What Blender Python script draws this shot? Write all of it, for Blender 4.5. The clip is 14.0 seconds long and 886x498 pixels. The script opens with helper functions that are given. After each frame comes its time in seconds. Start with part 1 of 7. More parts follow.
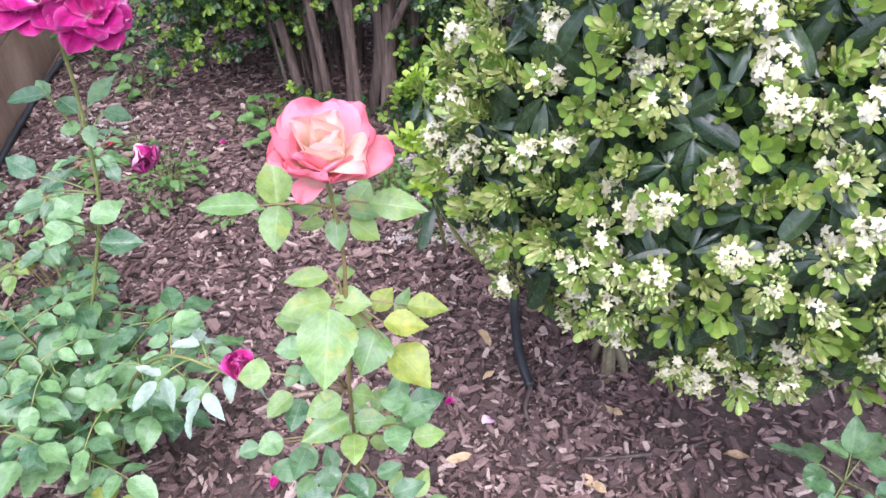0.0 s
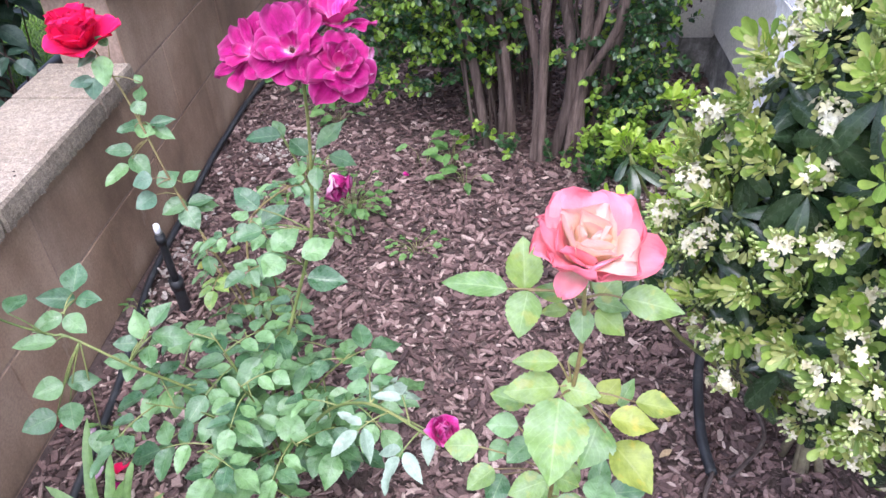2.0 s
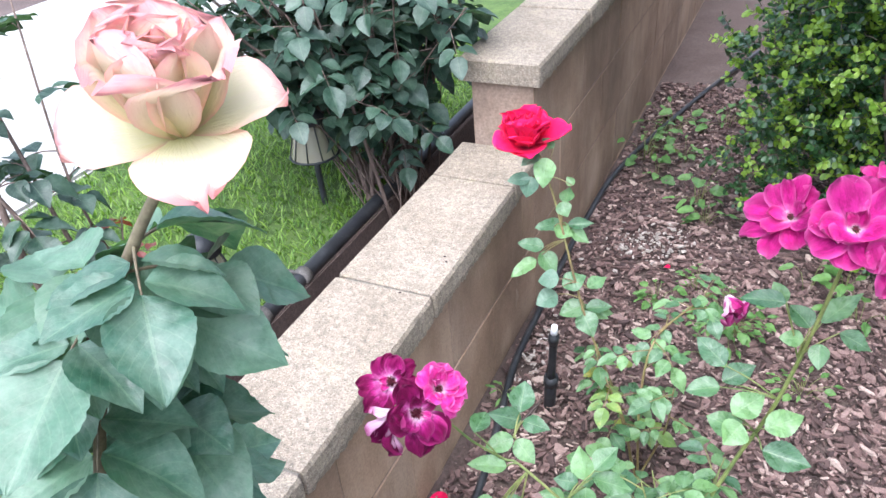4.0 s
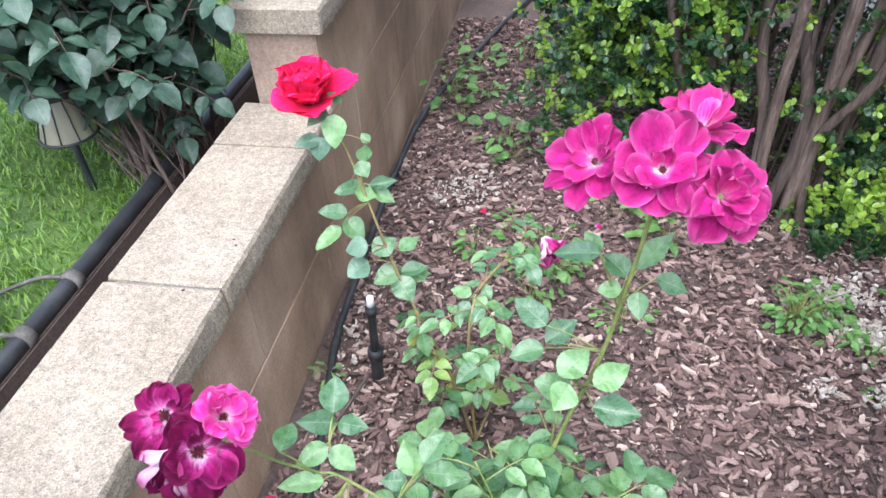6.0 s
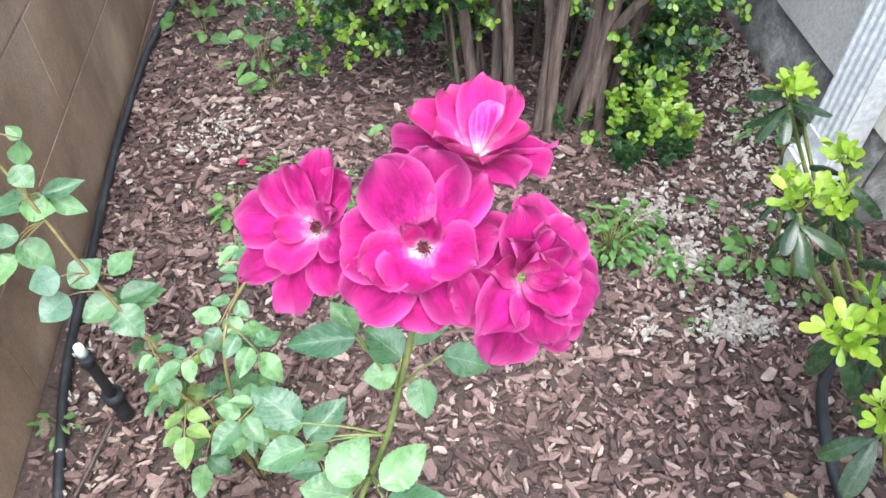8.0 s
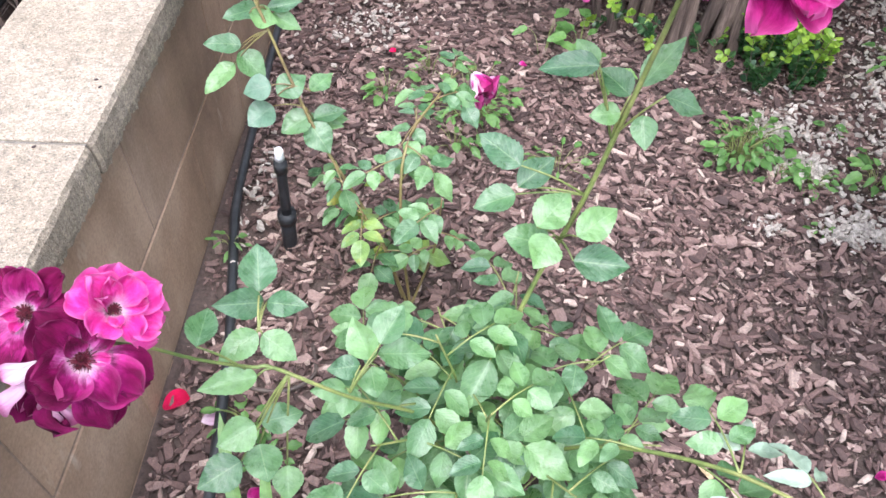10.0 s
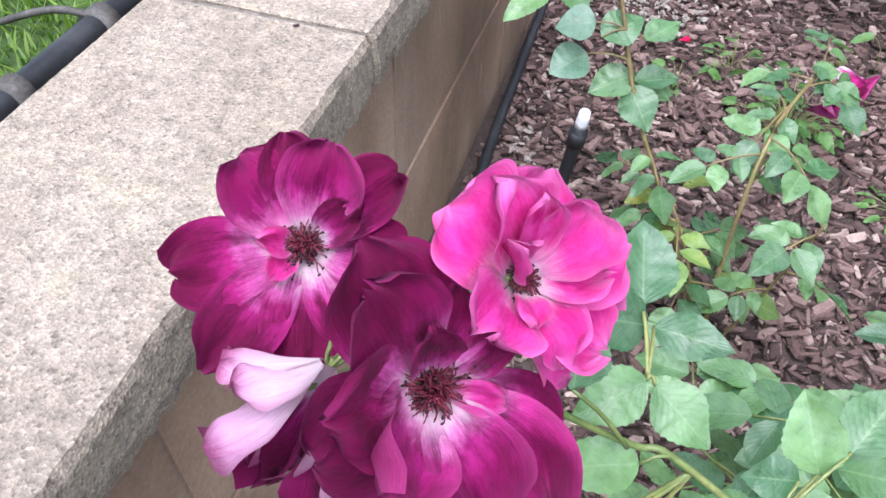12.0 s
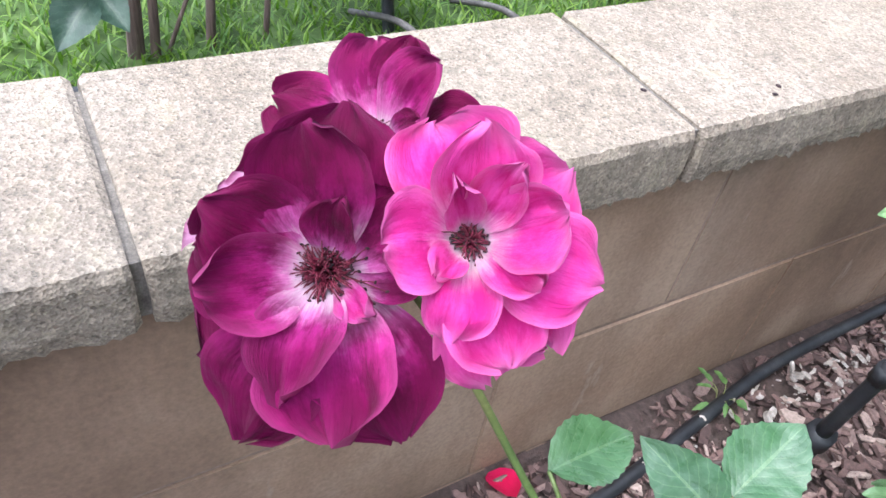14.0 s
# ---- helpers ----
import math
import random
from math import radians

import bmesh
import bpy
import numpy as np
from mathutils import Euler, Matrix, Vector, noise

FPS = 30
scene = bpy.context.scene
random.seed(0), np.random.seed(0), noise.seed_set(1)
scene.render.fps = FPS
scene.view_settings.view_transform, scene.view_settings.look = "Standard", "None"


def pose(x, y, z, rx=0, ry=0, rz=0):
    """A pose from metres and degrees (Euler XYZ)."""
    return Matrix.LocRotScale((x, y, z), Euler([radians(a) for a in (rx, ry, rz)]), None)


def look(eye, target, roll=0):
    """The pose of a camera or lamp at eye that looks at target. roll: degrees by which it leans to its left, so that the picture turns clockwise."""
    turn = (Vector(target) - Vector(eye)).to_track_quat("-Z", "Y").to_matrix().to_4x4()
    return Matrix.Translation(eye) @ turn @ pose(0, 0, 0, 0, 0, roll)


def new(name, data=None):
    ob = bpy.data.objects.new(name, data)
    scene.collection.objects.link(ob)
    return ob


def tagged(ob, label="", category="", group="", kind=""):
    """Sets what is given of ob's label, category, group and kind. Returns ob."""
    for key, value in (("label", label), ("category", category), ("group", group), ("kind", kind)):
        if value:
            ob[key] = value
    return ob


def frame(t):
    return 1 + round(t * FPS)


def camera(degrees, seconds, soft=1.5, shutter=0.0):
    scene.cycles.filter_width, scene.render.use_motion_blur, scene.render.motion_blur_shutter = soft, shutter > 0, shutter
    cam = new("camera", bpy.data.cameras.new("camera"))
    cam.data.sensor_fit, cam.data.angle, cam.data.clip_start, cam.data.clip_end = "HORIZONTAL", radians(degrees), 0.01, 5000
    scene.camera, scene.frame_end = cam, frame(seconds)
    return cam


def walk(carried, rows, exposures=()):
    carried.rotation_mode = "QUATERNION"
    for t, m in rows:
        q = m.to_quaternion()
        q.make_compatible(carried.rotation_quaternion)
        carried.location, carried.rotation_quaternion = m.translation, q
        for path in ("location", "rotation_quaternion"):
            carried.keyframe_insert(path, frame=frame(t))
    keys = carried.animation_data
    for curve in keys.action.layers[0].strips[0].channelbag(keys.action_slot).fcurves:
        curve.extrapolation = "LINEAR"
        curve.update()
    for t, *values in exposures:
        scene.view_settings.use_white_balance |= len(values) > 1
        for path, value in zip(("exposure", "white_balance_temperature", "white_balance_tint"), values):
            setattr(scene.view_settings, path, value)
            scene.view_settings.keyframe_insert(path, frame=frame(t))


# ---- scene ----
cam = camera(61.4, 14.0, soft=1.5)
PATH = [
    (0, (0.917, -0.616, 1.112), (1.133, 0.892, -0.183), -0.4),
    (0.5, (0.846, -0.564, 1.095), (0.943, 0.942, -0.218), -1.3),
    (1, (0.82, -0.531, 1.108), (0.837, 0.986, -0.195), -1.8),
    (1.5, (0.816, -0.534, 1.124), (0.77, 1.007, -0.15), -2.0),
    (2, (0.824, -0.555, 1.138), (0.683, 1.01, -0.1), -2.5),
    (2.5, (0.802, -0.575, 1.163), (0.515, 1.008, -0.025), -3.3),
    (3, (0.717, -0.567, 1.178), (0.218, 1.004, 0.046), -4.8),
    (3.5, (0.575, -0.507, 1.215), (-0.147, 0.997, 0.111), -6.4),
    (3.7, (0.51, -0.498, 1.23), (-0.267, 0.979, 0.128), -5.3),
    (5.8, (0.475, -0.375, 1.177), (0.01, 1.131, -0.054), -4.3),
    (6, (0.499, -0.348, 1.174), (0.168, 1.177, -0.076), -3.7),
    (6.5, (0.526, -0.227, 1.167), (0.492, 1.291, -0.135), -1.8),
    (7, (0.536, -0.028, 1.13), (0.662, 1.422, -0.242), -0.3),
    (7.2, (0.542, 0.03, 1.112), (0.704, 1.439, -0.298), 0.5),
    (9.3, (0.567, -0.151, 1.086), (0.696, 1.121, -0.452), 2.2),
    (9.5, (0.534, -0.177, 1.087), (0.633, 1.087, -0.46), 2.7),
    (10, (0.406, -0.23, 1.025), (0.402, 1.073, -0.492), 1.8),
    (10.5, (0.272, -0.209, 0.946), (0.155, 1.082, -0.576), 0.7),
    (11, (0.211, -0.168, 0.853), (-0.008, 1.146, -0.639), -0.3),
    (11.5, (0.189, -0.102, 0.814), (-0.092, 1.189, -0.688), 0.5),
    (12, (0.2, -0.07, 0.765), (-0.181, 1.227, -0.709), 1.8),
    (12.5, (0.22, -0.064, 0.762), (-0.338, 1.154, -0.723), 3.3),
    (13, (0.248, -0.063, 0.768), (-0.56, 1.017, -0.708), 4.7),
    (13.5, (0.276, -0.042, 0.761), (-0.8, 0.889, -0.645), 7.3),
    (14, (0.295, -0.027, 0.738), (-0.895, 0.836, -0.619), 10.8),
]
walk(cam, [(t, look(eye, target, roll)) for t, eye, target, roll in PATH], [(0.0, 1.78, 5750, 21.0), (2.5, 1.82, 5700, 20.5), (3.5, 1.93, 5750, 13.0), (6.0, 1.98, 5750, 9.5), (7.0, 2.06, 5800, 2.5), (9.5, 2.1, 5950, 13.0), (10.5, 1.86, 5800, 11.5), (11.5, 1.75, 5700, 13.5), (12.5, 1.76, 5700, 13.5), (14.0, 1.96, 5700, 11.0)])

# ---- light ----
world = bpy.data.worlds.new("sky")
scene.world = world
world.use_nodes = True
wn = world.node_tree.nodes
sky = wn.new("ShaderNodeTexSky")
sky.sky_type = "NISHITA"
sky.sun_disc = False
sky.sun_elevation, sky.sun_rotation = radians(67), radians(181)
sky.air_density, sky.dust_density, sky.ozone_density = 1.0, 4.0, 1.0
wn["Background"].inputs["Strength"].default_value = 0.15
haze = wn.new("ShaderNodeHueSaturation")
haze.inputs["Saturation"].default_value = 0.6
world.node_tree.links.new(sky.outputs[0], haze.inputs["Color"])
world.node_tree.links.new(haze.outputs[0], wn["Background"].inputs["Color"])
sun = new("sun", bpy.data.lights.new("sun", "SUN"))
sun.data.energy, sun.data.angle, sun.data.color = 1.3, radians(80), (1.0, 0.975, 0.95)
sun.matrix_world = look((-0.02, -1.36, 3.2), (0, 0, 0))

# ---- materials ----


def mat(name, build):
    m = bpy.data.materials.new(name)
    m.use_nodes = True
    nt = m.node_tree
    build(nt, nt.nodes["Principled BSDF"], nt.nodes["Material Output"])
    return m


def node(nt, kind, **values):
    n = nt.nodes.new(kind)
    for key, value in values.items():
        if key in n.inputs:
            n.inputs[key].default_value = value
    return n


def link(nt, a, b):
    nt.links.new(a, b)


def ramp(nt, source, stops):
    n = nt.nodes.new("ShaderNodeValToRGB")
    while len(n.color_ramp.elements) < len(stops):
        n.color_ramp.elements.new(0.5)
    for e, (p, c) in zip(n.color_ramp.elements, stops):
        e.position, e.color = p, (*c, 1)
    link(nt, source, n.inputs[0])
    return n.outputs[0]


def noise_of(nt, vector, scale, detail=4.0, rough=0.6):
    n = node(nt, "ShaderNodeTexNoise", Scale=scale, Detail=detail, Roughness=rough)
    link(nt, vector, n.inputs["Vector"])
    return n.outputs["Fac"]


def math_of(nt, op, a, b=0.5):
    n = nt.nodes.new("ShaderNodeMath")
    n.operation = op
    for i, v in enumerate((a, b)):
        if isinstance(v, (int, float)):
            n.inputs[i].default_value = v
        else:
            link(nt, v, n.inputs[i])
    return n.outputs[0]


def mix(nt, fac, a, b, blend="MIX"):
    n = nt.nodes.new("ShaderNodeMix")
    n.data_type, n.blend_type = "RGBA", blend
    for i, v in ((0, fac), (6, a), (7, b)):
        if isinstance(v, (int, float)):
            n.inputs[i].default_value = v
        elif isinstance(v, tuple):
            n.inputs[i].default_value = (*v, 1)
        else:
            link(nt, v, n.inputs[i])
    return n.outputs[2]


def bump(nt, bsdf, height, strength=0.4, distance=0.002):
    n = node(nt, "ShaderNodeBump", Strength=strength, Distance=distance)
    link(nt, height, n.inputs["Height"])
    link(nt, n.outputs[0], bsdf.inputs["Normal"])
    return n.outputs[0]


def position(nt):
    return nt.nodes.new("ShaderNodeNewGeometry").outputs["Position"]


def rough_mat(name, dark, mid, light, scale, fine=6.0, rough=0.85, relief=0.5, depth=0.002, where="world"):
    """A matt surface with stains at one scale and grain at another."""
    def build(nt, b, out):
        p = position(nt) if where == "world" else nt.nodes.new("ShaderNodeTexCoord").outputs["Object"]
        big = noise_of(nt, p, scale, 5, 0.65)
        small = noise_of(nt, p, scale * fine, 6, 0.7)
        col = ramp(nt, big, [(0.32, dark), (0.5, mid), (0.68, light)])
        tone = ramp(nt, small, [(0.3, (0.62, 0.62, 0.62)), (0.7, (1.15, 1.15, 1.15))])
        link(nt, mix(nt, 1.0, col, tone, "MULTIPLY"), b.inputs["Base Color"])
        b.inputs["Roughness"].default_value = rough
        bump(nt, b, small, relief, depth)
    return mat(name, build)


def leaf_mat(name, deep, fresh, rib, gloss=0.42, through_light=0.3, quilt=0.5, spotted=0.0, bloom=0.0, island=False):
    """Leaf skin: midrib and side veins from the UV, mottling, a little light coming through; bloom pales it with mildew
    and painted sheen.
    """
    def build(nt, b, out):
        uv = nt.nodes.new("ShaderNodeUVMap").outputs[0]
        sep = nt.nodes.new("ShaderNodeSeparateXYZ")
        link(nt, uv, sep.inputs[0])
        side = math_of(nt, "ABSOLUTE", math_of(nt, "SUBTRACT", sep.outputs[0], 0.5))
        midrib = math_of(nt, "LESS_THAN", side, 0.022)
        wave = math_of(nt, "SINE", math_of(nt, "MULTIPLY", math_of(nt, "SUBTRACT", sep.outputs[1], math_of(nt, "MULTIPLY", side, 0.75)), 52.0))
        vein = math_of(nt, "GREATER_THAN", wave, 0.93)
        p = position(nt)
        if island:
            rnd = nt.nodes.new("ShaderNodeNewGeometry").outputs["Random Per Island"]
        else:
            rnd = nt.nodes.new("ShaderNodeObjectInfo").outputs["Random"]
        mottle = noise_of(nt, p, 90.0, 4, 0.6)
        base = mix(nt, math_of(nt, "MULTIPLY", rnd, 1.0), deep, fresh)
        tone = ramp(nt, mottle, [(0.3, (0.72, 0.75, 0.72)), (0.7, (1.2, 1.16, 1.2))])
        base = mix(nt, 1.0, base, tone, "MULTIPLY")
        base = mix(nt, math_of(nt, "MULTIPLY", vein, 0.15), base, rib)
        base = mix(nt, math_of(nt, "MULTIPLY", midrib, 0.28), base, rib)
        if bloom:
            # pale blotches: mildew, and sky sheen put into the leaf colour
            dust = ramp(nt, noise_of(nt, p, 32.0, 5, 0.7), [(0.42, (0, 0, 0)), (0.66, (1, 1, 1))])
            base = mix(nt, math_of(nt, "MULTIPLY", dust, bloom), base, (0.42, 0.5, 0.42))
        if spotted:
            sp = ramp(nt, noise_of(nt, p, 55.0, 3, 0.5), [(0.58, (0, 0, 0)), (0.66, (1, 1, 1))])
            base = mix(nt, math_of(nt, "MULTIPLY", sp, spotted), base, (0.42, 0.33, 0.05))
        link(nt, base, b.inputs["Base Color"])
        rgh = ramp(nt, mottle, [(0.3, (gloss - 0.08,) * 3), (0.7, (gloss + 0.14,) * 3)])
        link(nt, rgh, b.inputs["Roughness"])
        h = math_of(nt, "ADD", math_of(nt, "MULTIPLY", wave, -0.045), math_of(nt, "MULTIPLY", mottle, 1.3))
        nrm = bump(nt, b, h, quilt, 0.0012)
        tr = nt.nodes.new("ShaderNodeBsdfTranslucent")
        link(nt, mix(nt, 1.0, base, (1.5, 1.7, 0.7), "MULTIPLY"), tr.inputs[0])
        link(nt, nrm, tr.inputs["Normal"])
        ms = node(nt, "ShaderNodeMixShader", Fac=through_light)
        link(nt, b.outputs[0], ms.inputs[1])
        link(nt, tr.outputs[0], ms.inputs[2])
        link(nt, ms.outputs[0], out.inputs["Surface"])
    return mat(name, build)


def petal_mat(name, stops, vein, rim, rim_amount=0.5, rough=0.55, through_light=0.3, blotch=0.35, streak=None):
    """Petal skin: colours from the claw to the rim, fine veins along it, a tinted rim."""
    def build(nt, b, out):
        uv = nt.nodes.new("ShaderNodeUVMap").outputs[0]
        sep = nt.nodes.new("ShaderNodeSeparateXYZ")
        link(nt, uv, sep.inputs[0])
        p = position(nt)
        rnd = nt.nodes.new("ShaderNodeObjectInfo").outputs["Random"]
        big = noise_of(nt, p, 70.0, 4, 0.6)
        # veins: noise stretched along the petal
        mp = nt.nodes.new("ShaderNodeMapping")
        mp.inputs["Scale"].default_value = (26.0, 2.2, 1.0)
        link(nt, uv, mp.inputs["Vector"])
        off = nt.nodes.new("ShaderNodeCombineXYZ")
        link(nt, math_of(nt, "MULTIPLY", rnd, 40.0), off.inputs[1])
        link(nt, off.outputs[0], mp.inputs["Location"])
        fine = noise_of(nt, mp.outputs[0], 1.0, 5, 0.7)
        along = math_of(nt, "ADD", sep.outputs[1], math_of(nt, "MULTIPLY", math_of(nt, "SUBTRACT", fine, 0.5), 0.22))
        along = math_of(nt, "ADD", along, math_of(nt, "MULTIPLY", math_of(nt, "SUBTRACT", big, 0.5), blotch))
        col = ramp(nt, along, stops)
        col = mix(nt, math_of(nt, "MULTIPLY", ramp(nt, fine, [(0.52, (0, 0, 0)), (0.75, (1, 1, 1))]), 0.45), col, vein)
        if streak:
            wide = nt.nodes.new("ShaderNodeMapping")
            wide.inputs["Scale"].default_value = (3.2, 1.5, 1.0)
            link(nt, uv, wide.inputs["Vector"])
            link(nt, off.outputs[0], wide.inputs["Location"])
            band = ramp(nt, noise_of(nt, wide.outputs[0], 1.0, 6, 0.72), [(0.42, (0, 0, 0)), (0.57, (1, 1, 1))])
            band = math_of(nt, "MULTIPLY", band, ramp(nt, sep.outputs[1], [(0.16, (0, 0, 0)), (0.42, (1, 1, 1)), (0.84, (0.9, 0.9, 0.9)), (1.0, (0.25, 0.25, 0.25))]))
            col = mix(nt, math_of(nt, "MULTIPLY", band, 0.8), col, streak)
        edge = math_of(nt, "MULTIPLY", math_of(nt, "ABSOLUTE", math_of(nt, "SUBTRACT", sep.outputs[0], 0.5)), 2.0)
        edge = math_of(nt, "MAXIMUM", math_of(nt, "POWER", edge, 6.0), math_of(nt, "POWER", sep.outputs[1], 14.0))
        col = mix(nt, math_of(nt, "MULTIPLY", edge, rim_amount), col, rim)
        shade = mix(nt, rnd, (0.84, 0.84, 0.86), (1.12, 1.1, 1.08))
        col = mix(nt, 1.0, col, shade, "MULTIPLY")
        link(nt, col, b.inputs["Base Color"])
        b.inputs["Roughness"].default_value = rough
        b.inputs["Specular IOR Level"].default_value = 0.12
        b.inputs["Sheen Weight"].default_value = 0.03
        nrm = bump(nt, b, math_of(nt, "ADD", fine, math_of(nt, "MULTIPLY", big, 1.2)), 0.8, 0.0014)
        tr = nt.nodes.new("ShaderNodeBsdfTranslucent")
        link(nt, col, tr.inputs[0])
        link(nt, nrm, tr.inputs["Normal"])
        ms = node(nt, "ShaderNodeMixShader", Fac=through_light)
        link(nt, b.outputs[0], ms.inputs[1])
        link(nt, tr.outputs[0], ms.inputs[2])
        link(nt, ms.outputs[0], out.inputs["Surface"])
    return mat(name, build)


def build_cap(nt, b, out):
    """Coarse cast concrete: light and dark grains, stains, a little lichen."""
    p = position(nt)
    rnd = nt.nodes.new("ShaderNodeObjectInfo").outputs["Random"]
    big = noise_of(nt, p, 9.0, 6, 0.7)
    grit = noise_of(nt, p, 260.0, 4, 0.8)
    vor = node(nt, "ShaderNodeTexVoronoi", Scale=520.0)
    link(nt, p, vor.inputs["Vector"])
    shade = nt.nodes.new("ShaderNodeSeparateColor")
    link(nt, vor.outputs["Color"], shade.inputs[0])
    col = ramp(nt, big, [(0.3, (0.195, 0.166, 0.13)), (0.5, (0.24, 0.208, 0.168)), (0.7, (0.28, 0.248, 0.205))])
    col = mix(nt, 1.0, col, ramp(nt, shade.outputs[0], [(0.0, (0.55, 0.53, 0.51)), (0.16, (0.84, 0.82, 0.80)), (0.55, (1.0, 0.98, 0.96)), (0.85, (1.10, 1.08, 1.06)), (1.0, (1.36, 1.34, 1.31))]), "MULTIPLY")
    col = mix(nt, 1.0, col, ramp(nt, grit, [(0.34, (0.74, 0.73, 0.72)), (0.64, (1.24, 1.23, 1.21))]), "MULTIPLY")
    col = mix(nt, 1.0, col, ramp(nt, noise_of(nt, p, 95.0, 3, 0.6), [(0.36, (0.80, 0.80, 0.80)), (0.5, (1.0, 1.0, 1.0)), (0.66, (1.16, 1.15, 1.13))]), "MULTIPLY")
    lichen = ramp(nt, noise_of(nt, p, 18.0, 5, 0.7), [(0.56, (0, 0, 0)), (0.74, (1, 1, 1))])
    col = mix(nt, math_of(nt, "MULTIPLY", lichen, 0.35), col, (0.33, 0.29, 0.16))
    dirt = ramp(nt, noise_of(nt, p, 42.0, 5, 0.75), [(0.62, (0, 0, 0)), (0.72, (1, 1, 1))])
    col = mix(nt, math_of(nt, "MULTIPLY", dirt, 0.4), col, (0.10, 0.088, 0.07))
    col = mix(nt, 1.0, col, mix(nt, rnd, (0.94, 0.93, 0.92), (1.06, 1.05, 1.04)), "MULTIPLY")
    link(nt, col, b.inputs["Base Color"])
    b.inputs["Roughness"].default_value = 0.92
    bump(nt, b, math_of(nt, "ADD", grit, math_of(nt, "MULTIPLY", vor.outputs["Distance"], 1.2)), 0.6, 0.0012)


def build_block(nt, b, out):
    p = position(nt)
    rnd = nt.nodes.new("ShaderNodeObjectInfo").outputs["Random"]
    big = noise_of(nt, p, 3.2, 5, 0.65)
    grit = noise_of(nt, p, 190.0, 4, 0.7)
    # streaks that run down the face
    mp = nt.nodes.new("ShaderNodeMapping")
    mp.inputs["Scale"].default_value = (1.0, 5.0, 1.6)
    link(nt, p, mp.inputs["Vector"])
    run = noise_of(nt, mp.outputs[0], 1.0, 5, 0.7)
    col = ramp(nt, big, [(0.3, (0.19, 0.122, 0.082)), (0.5, (0.285, 0.193, 0.134)), (0.7, (0.385, 0.282, 0.21))])
    col = mix(nt, 1.0, col, ramp(nt, run, [(0.3, (0.68, 0.66, 0.64)), (0.7, (1.2, 1.19, 1.17))]), "MULTIPLY")
    col = mix(nt, 1.0, col, ramp(nt, grit, [(0.3, (0.8, 0.8, 0.8)), (0.7, (1.14, 1.14, 1.14))]), "MULTIPLY")
    pale = ramp(nt, noise_of(nt, mp.outputs[0], 2.3, 5, 0.75), [(0.64, (0, 0, 0)), (0.74, (1, 1, 1))])
    col = mix(nt, math_of(nt, "MULTIPLY", pale, 0.5), col, (0.48, 0.40, 0.33))
    col = mix(nt, 1.0, col, mix(nt, rnd, (0.92, 0.92, 0.92), (1.08, 1.07, 1.05)), "MULTIPLY")
    link(nt, col, b.inputs["Base Color"])
    b.inputs["Roughness"].default_value = 0.9
    bump(nt, b, grit, 0.5, 0.0012)


def chip_build(island):
    def build(nt, b, out):
        if island:
            rnd = nt.nodes.new("ShaderNodeNewGeometry").outputs["Random Per Island"]
        else:
            rnd = nt.nodes.new("ShaderNodeObjectInfo").outputs["Random"]
        tc = nt.nodes.new("ShaderNodeTexCoord").outputs["Object"]
        p = position(nt)
        col = ramp(nt, rnd, [(0.0, (0.046, 0.028, 0.026)), (0.3, (0.088, 0.053, 0.048)), (0.62, (0.158, 0.098, 0.088)), (0.88, (0.245, 0.168, 0.15)), (1.0, (0.42, 0.33, 0.285))])
        grain = noise_of(nt, p, 230.0, 4, 0.75)
        col = mix(nt, 1.0, col, ramp(nt, grain, [(0.3, (0.6, 0.6, 0.6)), (0.7, (1.3, 1.28, 1.25))]), "MULTIPLY")
        link(nt, col, b.inputs["Base Color"])
        b.inputs["Roughness"].default_value = 0.85
        bump(nt, b, grain, 0.6, 0.0015)
    return build


def build_soil(nt, b, out):
    p = position(nt)
    big = noise_of(nt, p, 3.0, 5, 0.7)
    fine = noise_of(nt, p, 120.0, 6, 0.75)
    col = ramp(nt, big, [(0.35, (0.075, 0.052, 0.046)), (0.5, (0.092, 0.065, 0.057)), (0.66, (0.118, 0.087, 0.076))])
    col = mix(nt, 1.0, col, ramp(nt, fine, [(0.3, (0.5, 0.5, 0.5)), (0.7, (1.4, 1.38, 1.35))]), "MULTIPLY")
    link(nt, col, b.inputs["Base Color"])
    b.inputs["Roughness"].default_value = 0.95
    bump(nt, b, fine, 0.8, 0.006)


def build_stucco(nt, b, out):
    p = position(nt)
    big = noise_of(nt, p, 2.0, 4, 0.6)
    fine = noise_of(nt, p, 130.0, 4, 0.7)
    col = ramp(nt, big, [(0.35, (0.70, 0.665, 0.61)), (0.65, (0.80, 0.77, 0.715))])
    col = mix(nt, 1.0, col, ramp(nt, fine, [(0.3, (0.78, 0.78, 0.78)), (0.7, (1.12, 1.12, 1.12))]), "MULTIPLY")
    link(nt, col, b.inputs["Base Color"])
    b.inputs["Roughness"].default_value = 0.95
    bump(nt, b, fine, 0.9, 0.005)


